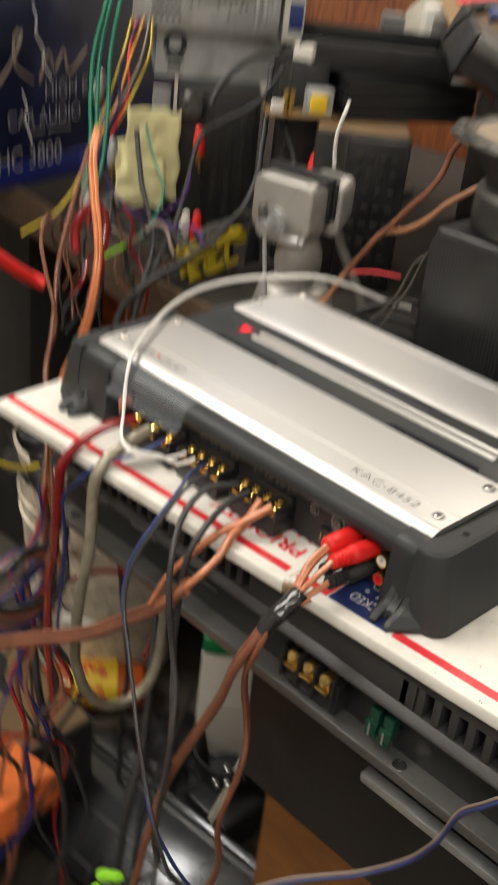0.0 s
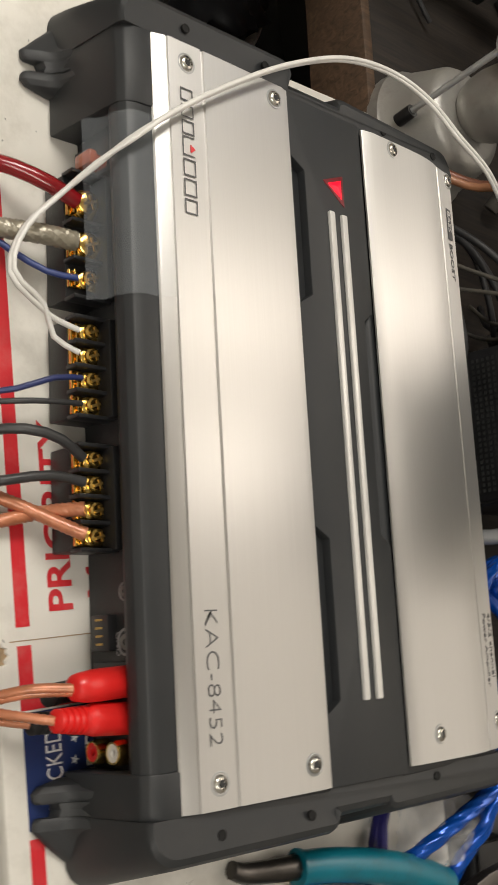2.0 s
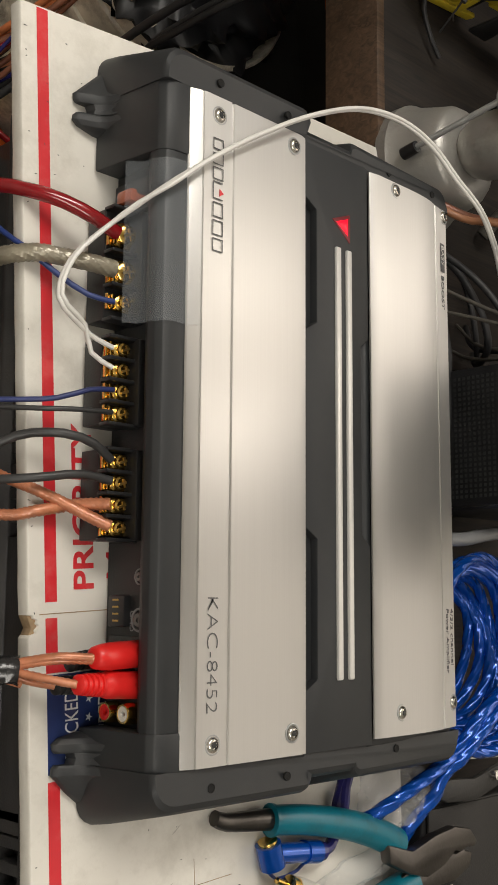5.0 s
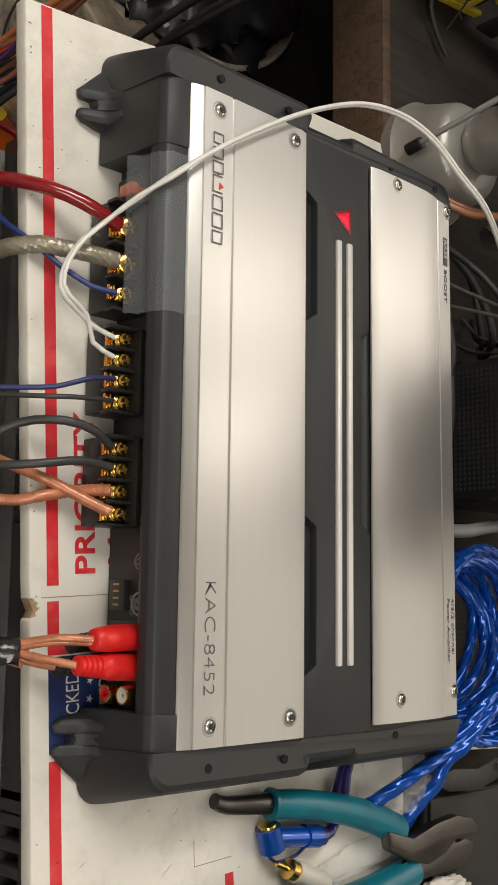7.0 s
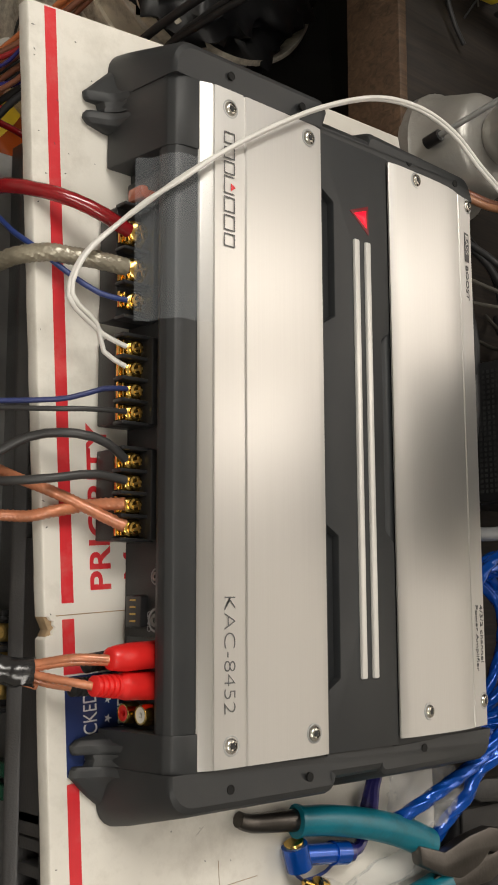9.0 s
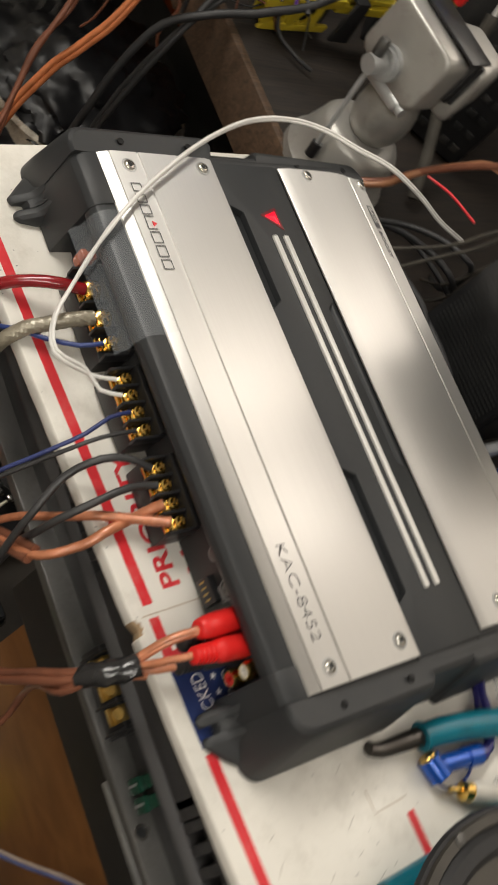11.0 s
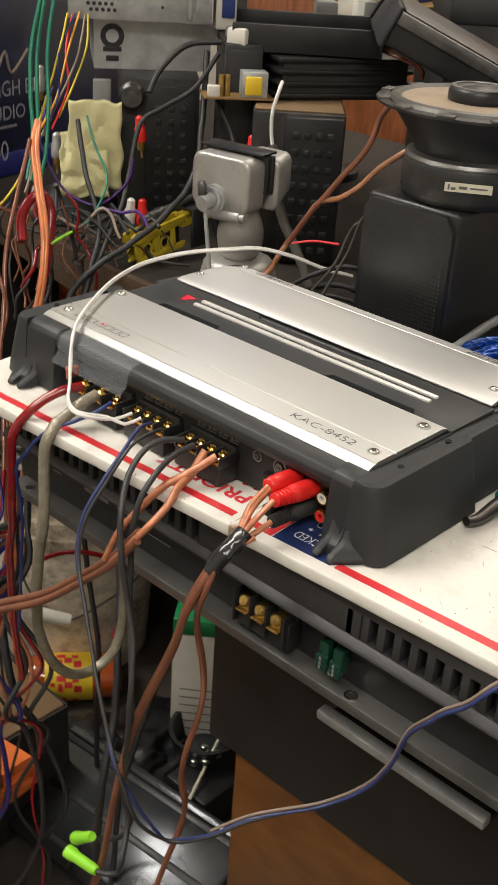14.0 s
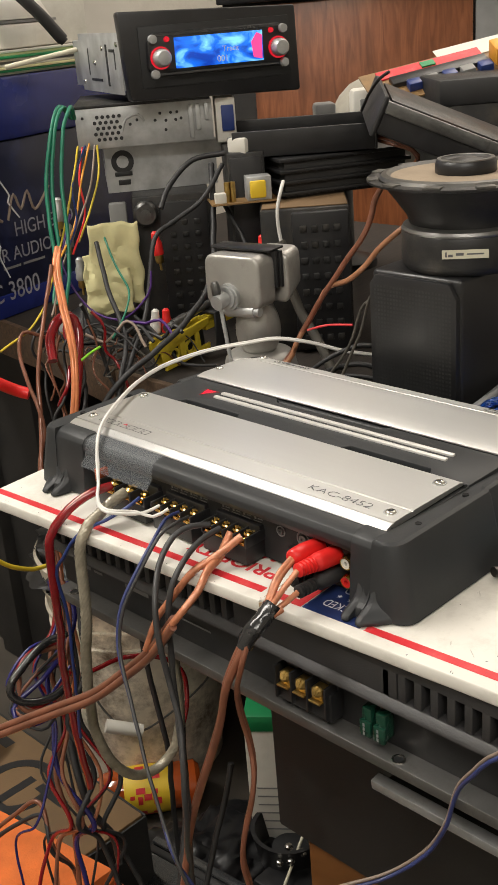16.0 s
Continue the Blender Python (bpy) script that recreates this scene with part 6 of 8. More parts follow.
cable("black_speaker_cable", [(-0.034, -0.029, 0.032), (-0.047, -0.027, 0.030), (-0.062, -0.029, 0.026), (-0.078, -0.031, 0.014), (-0.084, -0.030, -0.005), (-0.083, -0.026, -0.032), (-0.088, -0.032, -0.065), (-0.100, -0.048, -0.095), (-0.104, -0.052, -0.130), (-0.098, -0.040, -0.180), (-0.086, -0.024, -0.235), (-0.084, -0.027, -0.258), (-0.100, -0.040, -0.271), (-0.114, -0.050, -0.270), (-0.123, -0.039, -0.270)], 0.002, GREY_JACKET, "dark grey round speaker cable hanging off the amplifier", seg=10)
cable("copper_speaker_strand", [(-0.034, -0.039, 0.032), (-0.040, -0.039, 0.026), (-0.047, -0.040, 0.020), (-0.060, -0.043, 0.017), (-0.072, -0.045, 0.008), (-0.089, -0.040, -0.007), (-0.090, -0.015, -0.038)], 0.0026, COPPER_CLEAR, "bright copper strand twisted out of its jacket", seg=16, ends=(1.0, 0.72), lobes=5, twist=1400, step=0.0006)
cable("copper_speaker_strand", [(-0.034, -0.049, 0.032), (-0.043, -0.044, 0.026), (-0.053, -0.038, 0.020), (-0.062, -0.034, 0.016), (-0.071, -0.029, 0.007), (-0.083, -0.018, -0.014), (-0.091, -0.010, -0.038)], 0.0025, COPPER_CLEAR, "bright copper strand twisted out of its jacket", seg=16, ends=(1.0, 0.72), lobes=5, twist=1400, step=0.0006)
twin("brown_speaker_cable", [(-0.089, -0.040, -0.007), (-0.090, -0.015, -0.038), (-0.094, 0.014, -0.066), (-0.102, 0.041, -0.090), (-0.112, 0.080, -0.115), (-0.128, 0.125, -0.143), (-0.148, 0.175, -0.175), (-0.170, 0.240, -0.210)], 0.0027, COPPER_OLD, "browned twin speaker cable hanging in front of the bench")
twin("brown_phono_cable", [(-0.085, -0.106, 0.013), (-0.094, -0.101, -0.004), (-0.098, -0.093, -0.026), (-0.098, -0.085, -0.054), (-0.098, -0.074, -0.082), (-0.099, -0.061, -0.114), (-0.100, -0.050, -0.145), (-0.103, -0.044, -0.175), (-0.110, -0.042, -0.210), (-0.115, -0.035, -0.270), (-0.122, -0.018, -0.340), (-0.126, 0.006, -0.420), (-0.124, 0.030, -0.510), (-0.115, 0.050, -0.600)], 0.0024, COPPER_OLD, "browned twin phono cable hanging off the cardboard")
twin("brown_phono_cable", [(-0.088, -0.107, 0.012), (-0.096, -0.106, -0.006), (-0.093, -0.097, -0.028), (-0.089, -0.094, -0.048), (-0.084, -0.094, -0.072), (-0.088, -0.100, -0.088), (-0.094, -0.102, -0.106), (-0.099, -0.099, -0.128), (-0.102, -0.098, -0.150), (-0.098, -0.098, -0.185), (-0.105, -0.090, -0.230), (-0.122, -0.078, -0.300), (-0.150, -0.056, -0.360), (-0.190, -0.020, -0.420), (-0.235, 0.030, -0.470)], 0.0017, COPPER_OLD, "thin browned twin phono cable hanging off the cardboard")
cable("copper_driver_cable", [(0.215, 0.178, 0.012), (0.238, 0.162, 0.033), (0.246, 0.157, 0.050), (0.256, 0.152, 0.066), (0.259, 0.141, 0.084), (0.260, 0.128, 0.102), (0.262, 0.108, 0.110), (0.262, 0.090, 0.122), (0.264, 0.075, 0.140), (0.270, 0.056, 0.156), (0.280, 0.044, 0.166)], 0.0025, TAN_COPPER, "copper speaker cable leading up to the driver", seg=10)
cable("copper_driver_cable", [(0.217, 0.181, 0.012), (0.239, 0.164, 0.034), (0.253, 0.153, 0.063), (0.258, 0.131, 0.097), (0.261, 0.108, 0.127), (0.267, 0.088, 0.156), (0.274, 0.084, 0.180), (0.277, 0.074, 0.194)], 0.0025, COPPER_OLD, "browned speaker cable leading up to the driver", seg=10)
cable("orange_twin_cable", [(0.180, 0.421, 0.125), (0.162, 0.404, 0.107), (0.148, 0.381, 0.079), (0.134, 0.354, 0.046), (0.121, 0.338, 0.012), (0.105, 0.332, -0.028), (0.084, 0.334, -0.075), (0.066, 0.328, -0.130), (0.050, 0.312, -0.200), (0.040, 0.296, -0.290)], 0.0026, COPPER_ORANGE, "orange-copper twin cable hanging in front of the bench")
cable("orange_twin_cable", [(0.182, 0.420, 0.124), (0.165, 0.402, 0.107), (0.151, 0.379, 0.078), (0.137, 0.353, 0.046), (0.123, 0.337, 0.012), (0.108, 0.330, -0.028), (0.087, 0.332, -0.076), (0.069, 0.326, -0.132), (0.054, 0.310, -0.205), (0.046, 0.290, -0.300)], 0.0026, COPPER_ORANGE, "orange-copper twin cable hanging in front of the bench")
cable("brown_twin_cable", [(0.161, 0.406, 0.113), (0.132, 0.389, 0.070), (0.104, 0.369, 0.029), (0.086, 0.350, -0.014), (0.065, 0.330, -0.060), (0.049, 0.306, -0.101), (0.028, 0.277, -0.148), (0.011, 0.254, -0.198)], 0.0022, COPPER_OLD, "browned cable hanging past the bench edge")
cable("brown_twin_cable", [(0.135, 0.392, 0.046), (0.111, 0.398, 0.057), (0.097, 0.387, 0.034), (0.087, 0.354, -0.003), (0.085, 0.346, -0.024), (0.064, 0.331, -0.060), (0.048, 0.300, -0.111), (0.027, 0.265, -0.168), (0.005, 0.241, -0.220)], 0.002, COPPER_OLD, "browned cable hanging past the bench edge")
cable("green_phono_lead", [(0.287, 0.512, 0.237), (0.269, 0.502, 0.251), (0.247, 0.491, 0.231), (0.230, 0.484, 0.181), (0.218, 0.471, 0.136), (0.207, 0.457, 0.097), (0.184, 0.438, 0.062)], 0.0022, GREEN_CABLE, "green phono lead draped over the stereo stack")
cable("green_phono_lead", [(0.289, 0.511, 0.237), (0.276, 0.497, 0.251), (0.254, 0.486, 0.230), (0.238, 0.478, 0.180), (0.227, 0.465, 0.135), (0.214, 0.452, 0.096), (0.191, 0.433, 0.061)], 0.0022, GREEN_CABLE, "green phono lead draped over the stereo stack")
cable("green_phono_lead", [(0.286, 0.513, 0.238), (0.266, 0.504, 0.252), (0.244, 0.493, 0.231), (0.225, 0.487, 0.182), (0.213, 0.475, 0.137), (0.203, 0.460, 0.098), (0.181, 0.441, 0.063)], 0.0022, GREEN_CABLE, "green phono lead draped over the stereo stack")
cable("thin_wire", [(0.287, 0.509, 0.207), (0.251, 0.479, 0.172), (0.221, 0.467, 0.124), (0.150, 0.424, 0.061), (0.088, 0.407, 0.042)], 0.0012, YELLOW, "thin yellow wire in the bundle below the stereos")
cable("thin_wire", [(0.238, 0.471, 0.144), (0.223, 0.465, 0.124), (0.209, 0.456, 0.097), (0.212, 0.430, 0.057), (0.227, 0.389, 0.043), (0.248, 0.367, 0.068), (0.256, 0.368, 0.090)], 0.0012, PURPLE, "thin purple wire in the bundle below the stereos")
cable("thin_wire", [(0.299, 0.512, 0.206), (0.251, 0.479, 0.172), (0.248, 0.475, 0.136), (0.220, 0.463, 0.106)], 0.0012, BLUE_CABLE, "thin blue wire in the bundle below the stereos")
cable("thin_wire", [(0.303, 0.509, 0.208), (0.272, 0.490, 0.174), (0.245, 0.476, 0.131), (0.204, 0.450, 0.108)], 0.0012, ORANGE_PL, "thin orange wire in the bundle below the stereos")
cable("thin_wire", [(0.308, 0.506, 0.206), (0.279, 0.484, 0.167), (0.245, 0.475, 0.125), (0.215, 0.464, 0.095), (0.160, 0.417, 0.059)], 0.0012, BEIGE_CABLE, "thin taupe wire in the bundle below the stereos")
cable("thin_wire", [(0.310, 0.504, 0.206), (0.294, 0.487, 0.177), (0.274, 0.483, 0.143), (0.245, 0.472, 0.113)], 0.0012, YELLOW, "thin yellow wire in the bundle below the stereos")
cable("thin_wire", [(0.297, 0.514, 0.205), (0.270, 0.491, 0.174), (0.262, 0.478, 0.140), (0.226, 0.459, 0.105)], 0.0012, RED_SLEEVE, "thin red wire in the bundle below the stereos")
cable("red_hose", [(0.122, 0.369, 0.030), (0.131, 0.383, 0.048), (0.146, 0.389, 0.061), (0.163, 0.391, 0.062), (0.166, 0.384, 0.048), (0.151, 0.370, 0.015), (0.126, 0.349, -0.015)], 0.005, RED_CABLE, "thick red cable looping at the bench edge", seg=12)
cable("red_hose", [(0.045, 0.382, 0.038), (0.064, 0.378, 0.022), (0.081, 0.376, 0.010), (0.089, 0.369, 0.006)], 0.006, RED_SLEEVE, "thick red cable ending in a blue lug", seg=12)
cable("yellow_thin_cable", [(-0.019, 0.305, -0.104), (0.002, 0.307, -0.125), (0.027, 0.310, -0.140), (0.044, 0.311, -0.143)], 0.0022, YELLOW, "yellow cable hanging below the bench")
cable("black_cable", [(0.248, 0.445, 0.115), (0.229, 0.410, 0.074), (0.214, 0.374, 0.046), (0.200, 0.352, 0.029), (0.167, 0.328, -0.005), (0.146, 0.318, -0.060), (0.136, 0.312, -0.140), (0.138, 0.306, -0.240)], 0.0026, RUBBER, "black cable draped across the bench")
cable("black_cable", [(0.370, 0.384, 0.182), (0.333, 0.350, 0.124), (0.299, 0.326, 0.074), (0.252, 0.316, 0.045), (0.211, 0.316, 0.026), (0.175, 0.324, 0.008), (0.147, 0.332, -0.022), (0.130, 0.326, -0.080), (0.122, 0.316, -0.170), (0.128, 0.306, -0.260)], 0.0032, RUBBER, "black cable draped across the bench")
cable("black_cable", [(0.372, 0.369, 0.182), (0.338, 0.367, 0.152), (0.305, 0.378, 0.133), (0.279, 0.383, 0.120), (0.258, 0.375, 0.077), (0.232, 0.359, 0.043), (0.193, 0.339, 0.015), (0.172, 0.332, -0.008), (0.152, 0.328, -0.060), (0.140, 0.320, -0.130), (0.146, 0.310, -0.230)], 0.0026, RUBBER, "black cable draped across the bench")
cable("black_cable", [(0.383, 0.374, 0.192), (0.355, 0.399, 0.187), (0.326, 0.407, 0.164), (0.308, 0.404, 0.143)], 0.003, RUBBER, "black cable hanging from the radio stack")
cable("black_cable", [(0.357, 0.363, 0.152), (0.349, 0.338, 0.131), (0.347, 0.321, 0.112), (0.340, 0.308, 0.097)], 0.0024, RUBBER, "black cable draped across the bench")
cable("green_thin_wire", [(0.256, 0.440, 0.119), (0.247, 0.415, 0.093), (0.240, 0.388, 0.071), (0.218, 0.372, 0.051), (0.191, 0.361, 0.036)], 0.0012, GREEN_CABLE, "thin green wire on the bench")
cable("green_thin_wire", [(0.153, 0.370, 0.020), (0.164, 0.365, 0.027), (0.179, 0.368, 0.029)], 0.0014, LIME, "bright green wire end on the bench")
cable("grey_sleeved_cable", [(0.3345, 0.255, 0.116), (0.334, 0.251, 0.106), (0.334, 0.246, 0.078), (0.333, 0.232, 0.048), (0.330, 0.208, 0.022), (0.320, 0.180, -0.004)], 0.0050, SLEEVE_GREY, "dusty grey sleeved cable behind the vise", seg=10)
cable("white_thin_cable", [(0.352, 0.262, 0.172), (0.340, 0.254, 0.168), (0.3345, 0.256, 0.148), (0.3345, 0.256, 0.125), (0.3345, 0.252, 0.108)], 0.0019, WHITE_CABLE, "white wire hanging behind the vise")
cable("red_thin_wire", [(0.252, 0.149, 0.061), (0.258, 0.130, 0.067), (0.265, 0.106, 0.069)], 0.0011, PRINT_RED, "short red wire end behind the amplifier")
for pts, r, m in (([(0.232, 0.118, 0.020), (0.246, 0.098, 0.052), (0.250, 0.087, 0.082), (0.251, 0.080, 0.095), (0.254, 0.071, 0.098), (0.262, 0.070, 0.070), (0.270, 0.078, 0.020), (0.276, 0.090, -0.006)], 0.0013, SLEEVE_GREY),
                  ([(0.236, 0.106, 0.012), (0.247, 0.088, 0.060), (0.250, 0.079, 0.085), (0.251, 0.074, 0.102), (0.255, 0.068, 0.106), (0.260, 0.070, 0.080), (0.272, 0.086, 0.024), (0.290, 0.110, -0.007)], 0.0013, SLEEVE_GREY),
                  ([(0.228, 0.150, 0.010), (0.240, 0.128, 0.034), (0.250, 0.108, 0.048), (0.256, 0.088, 0.056), (0.268, 0.080, 0.048), (0.286, 0.090, 0.010), (0.300, 0.110, -0.006)], 0.0022, RUBBER),
                  ([(0.240, 0.160, -0.006), (0.247, 0.132, 0.022), (0.254, 0.102, 0.036), (0.264, 0.082, 0.034), (0.284, 0.078, 0.012), (0.310, 0.092, -0.007)], 0.0024, RUBBER),
                  ([(0.252, 0.170, -0.006), (0.262, 0.136, 0.014), (0.270, 0.102, 0.020), (0.284, 0.084, 0.012), (0.312, 0.080, -0.006)], 0.0020, RUBBER)):
    cable("dark_lead", pts, r, m, "thin grey lead looping behind the amplifier" if m is SLEEVE_GREY else "black lead lying behind the amplifier", seg=8)
cable("pink_ribbon_strand", [(0.480, 0.271, 0.205), (0.486, 0.231, 0.203), (0.480, 0.205, 0.193), (0.478, 0.188, 0.182)], 0.0018, COPPER_OLD, "reddish strand of a flat ribbon cable on the heat sink")
cable("pink_ribbon_strand", [(0.481, 0.270, 0.203), (0.486, 0.231, 0.199), (0.480, 0.203, 0.191), (0.478, 0.188, 0.180)], 0.0018, COPPER_OLD, "reddish strand of a flat ribbon cable on the heat sink")
cable("pink_ribbon_strand", [(0.482, 0.269, 0.201), (0.485, 0.231, 0.196), (0.481, 0.202, 0.189), (0.477, 0.188, 0.179)], 0.0018, COPPER_OLD, "reddish strand of a flat ribbon cable on the heat sink")
cable("pink_ribbon_strand", [(0.482, 0.268, 0.199), (0.485, 0.231, 0.192), (0.482, 0.200, 0.186), (0.477, 0.188, 0.177)], 0.0018, COPPER_OLD, "reddish strand of a flat ribbon cable on the heat sink")
cable("white_thin_cable", [(0.561, 0.250, 0.208), (0.539, 0.227, 0.196), (0.521, 0.215, 0.183)], 0.0016, WHITE_CABLE, "white wire among the stacked equipment")
cable("dark_lead", [(0.455, 0.243, 0.229), (0.438, 0.218, 0.248), (0.422, 0.192, 0.263), (0.420, 0.179, 0.269)], 0.0016, RUBBER, "black lead tied round the tilted amplifier")
cable("grey_round_cable", [(0.200, -0.0425, 0.030), (0.226, -0.0420, 0.030), (0.250, -0.0395, 0.030), (0.280, -0.0350, 0.031), (0.315, -0.0300, 0.030)], 0.0042, PALE_GREY, "thick pale grey cable lying behind the amplifier", seg=10)
cable("hanging_wire", [(0.016, 0.268, -0.133), (0.005, 0.251, -0.169), (-0.027, 0.247, -0.199), (-0.026, 0.226, -0.245), (-0.046, 0.217, -0.285), (-0.071, 0.212, -0.322), (-0.078, 0.243, -0.355), (-0.086, 0.232, -0.430), (-0.100, 0.233, -0.505), (-0.103, 0.211, -0.590)], 0.0013, NAVY_CABLE, "navy wire in the tangled bundle below the bench")
cable("hanging_wire", [(0.026, 0.273, -0.140), (0.008, 0.261, -0.175), (-0.022, 0.256, -0.206), (-0.014, 0.229, -0.253), (-0.042, 0.226, -0.292), (-0.043, 0.201, -0.335), (-0.049, 0.232, -0.369), (-0.076, 0.234, -0.439), (-0.073, 0.222, -0.520), (-0.094, 0.213, -0.601)], 0.0019, RED_CABLE, "red wire in the tangled bundle below the bench")
cable("hanging_wire", [(0.033, 0.281, -0.146), (0.014, 0.269, -0.181), (-0.005, 0.256, -0.215), (-0.010, 0.238, -0.260), (-0.032, 0.231, -0.300), (-0.038, 0.209, -0.343), (-0.027, 0.226, -0.381), (-0.040, 0.216, -0.456), (-0.054, 0.216, -0.532), (-0.093, 0.222, -0.610)], 0.0025, COPPER_OLD, "brown wire in the tangled bundle below the bench")
cable("hanging_wire", [(0.037, 0.291, -0.151), (0.028, 0.271, -0.189), (0.003, 0.263, -0.222), (-0.013, 0.252, -0.265), (-0.038, 0.247, -0.305), (-0.027, 0.211, -0.352), (-0.045, 0.252, -0.383), (-0.048, 0.234, -0.461), (-0.045, 0.219, -0.542), (-0.103, 0.240, -0.615)], 0.0013, RUBBER, "black wire in the tangled bundle below the bench")
cable("hanging_wire", [(0.026, 0.260, -0.135), (0.015, 0.243, -0.171), (-0.007, 0.232, -0.204), (-0.017, 0.218, -0.247), (-0.038, 0.211, -0.286), (-0.039, 0.187, -0.329), (-0.047, 0.219, -0.362), (-0.068, 0.217, -0.434), (-0.084, 0.220, -0.509), (-0.068, 0.182, -0.599)], 0.0019, COPPER_OLD, "brown wire in the tangled bundle below the bench")
cable("hanging_wire", [(0.035, 0.267, -0.142), (0.022, 0.250, -0.178), (-0.012, 0.249, -0.208), (-0.023, 0.235, -0.251), (-0.035, 0.221, -0.293), (-0.027, 0.188, -0.339), (-0.031, 0.218, -0.373), (-0.037, 0.203, -0.449), (-0.070, 0.219, -0.520), (-0.073, 0.195, -0.606)], 0.0025, NAVY_CABLE, "navy wire in the tangled bundle below the bench")
cable("hanging_wire", [(0.041, 0.275, -0.147), (0.022, 0.263, -0.183), (0.005, 0.248, -0.217), (-0.013, 0.240, -0.259), (-0.023, 0.223, -0.302), (-0.029, 0.202, -0.345), (-0.011, 0.213, -0.384), (-0.035, 0.212, -0.457), (-0.052, 0.214, -0.533), (-0.073, 0.205, -0.614)], 0.0013, RUBBER, "black wire in the tangled bundle below the bench")
cable("hanging_wire", [(0.050, 0.281, -0.154), (0.034, 0.267, -0.190), (0.023, 0.247, -0.226), (0.001, 0.242, -0.268), (0.004, 0.214, -0.314), (-0.019, 0.205, -0.354), (-0.035, 0.244, -0.386), (-0.050, 0.235, -0.461), (-0.050, 0.223, -0.541), (-0.089, 0.229, -0.619)], 0.0019, COPPER_CLEAR, "copper wire in the tangled bundle below the bench")
cable("hanging_wire", [(0.035, 0.253, -0.137), (0.022, 0.237, -0.173), (0.010, 0.220, -0.207), (-0.018, 0.219, -0.247), (-0.016, 0.193, -0.291), (-0.043, 0.189, -0.328), (-0.018, 0.196, -0.369), (-0.017, 0.175, -0.446), (-0.033, 0.177, -0.521), (-0.088, 0.199, -0.594)], 0.0025, RUBBER, "black wire in the tangled bundle below the bench")
cable("hanging_wire", [(0.041, 0.262, -0.143), (0.022, 0.251, -0.178), (0.000, 0.240, -0.211), (-0.007, 0.223, -0.255), (0.000, 0.192, -0.301), (-0.038, 0.198, -0.336), (-0.003, 0.194, -0.379), (-0.020, 0.188, -0.453), (-0.019, 0.175, -0.532), (-0.040, 0.166, -0.613)], 0.0013, RED_CABLE, "red wire in the tangled bundle below the bench")
cable("hanging_wire", [(0.048, 0.270, -0.149), (0.027, 0.259, -0.184), (0.014, 0.242, -0.219), (-0.002, 0.231, -0.262), (0.006, 0.200, -0.309), (-0.032, 0.204, -0.344), (0.008, 0.196, -0.388), (-0.028, 0.206, -0.458), (-0.010, 0.178, -0.542), (-0.050, 0.185, -0.620)], 0.0019, RUBBER, "black wire in the tangled bundle below the bench")
cable("hanging_wire", [(0.054, 0.278, -0.155), (0.041, 0.262, -0.192), (0.023, 0.247, -0.226), (0.006, 0.237, -0.269), (0.018, 0.202, -0.317), (-0.011, 0.199, -0.356), (0.007, 0.209, -0.395), (0.014, 0.180, -0.475), (-0.022, 0.198, -0.547), (-0.043, 0.188, -0.630)], 0.0025, RUBBER, "black wire in the tangled bundle below the bench")
cable("looped_wire", [(-0.004, 0.229, -0.168), (-0.034, 0.235, -0.166), (-0.063, 0.234, -0.189), (-0.051, 0.216, -0.205), (-0.032, 0.217, -0.207), (-0.004, 0.223, -0.195)], 0.0014, NAVY_CABLE, "navy wire looping in the tangle below the bench")
cable("looped_wire", [(-0.005, 0.228, -0.171), (-0.038, 0.234, -0.170), (-0.060, 0.230, -0.193), (-0.052, 0.214, -0.208), (-0.032, 0.215, -0.210), (-0.006, 0.221, -0.200)], 0.0019, RED_CABLE, "red wire looping in the tangle below the bench")
cable("looped_wire", [(-0.006, 0.227, -0.173), (-0.043, 0.234, -0.174), (-0.057, 0.225, -0.197), (-0.058, 0.216, -0.210), (-0.027, 0.209, -0.214), (-0.008, 0.219, -0.204)], 0.0024, COPPER_OLD, "brown wire looping in the tangle below the bench")
cable("looped_wire", [(-0.008, 0.226, -0.176), (-0.031, 0.223, -0.181), (-0.064, 0.227, -0.199), (-0.058, 0.213, -0.213), (-0.032, 0.210, -0.215), (-0.010, 0.217, -0.208)], 0.0014, RUBBER, "black wire looping in the tangle below the bench")
cable("looped_wire", [(-0.009, 0.225, -0.178), (-0.037, 0.224, -0.184), (-0.063, 0.224, -0.203), (-0.058, 0.210, -0.217), (-0.032, 0.209, -0.218), (-0.012, 0.216, -0.212)], 0.0019, COPPER_OLD, "brown wire looping in the tangle below the bench")
cable("looped_wire", [(-0.010, 0.224, -0.181), (-0.035, 0.219, -0.189), (-0.066, 0.223, -0.206), (-0.061, 0.210, -0.219), (-0.032, 0.207, -0.220), (-0.014, 0.214, -0.216)], 0.0024, NAVY_CABLE, "navy wire looping in the tangle below the bench")
cable("looped_wire", [(-0.011, 0.223, -0.183), (-0.047, 0.225, -0.190), (-0.070, 0.223, -0.208), (-0.055, 0.202, -0.224), (-0.035, 0.207, -0.222), (-0.016, 0.212, -0.220)], 0.0014, RUBBER, "black wire looping in the tangle below the bench")
cable("floor_wire", [(-0.069, 0.315, -0.397), (-0.049, 0.289, -0.368), (-0.035, 0.267, -0.352), (-0.043, 0.240, -0.385), (-0.031, 0.232, -0.416), (-0.031, 0.223, -0.453)], 0.0022, COPPER_OLD, "brown wire lying over the floor clutter")
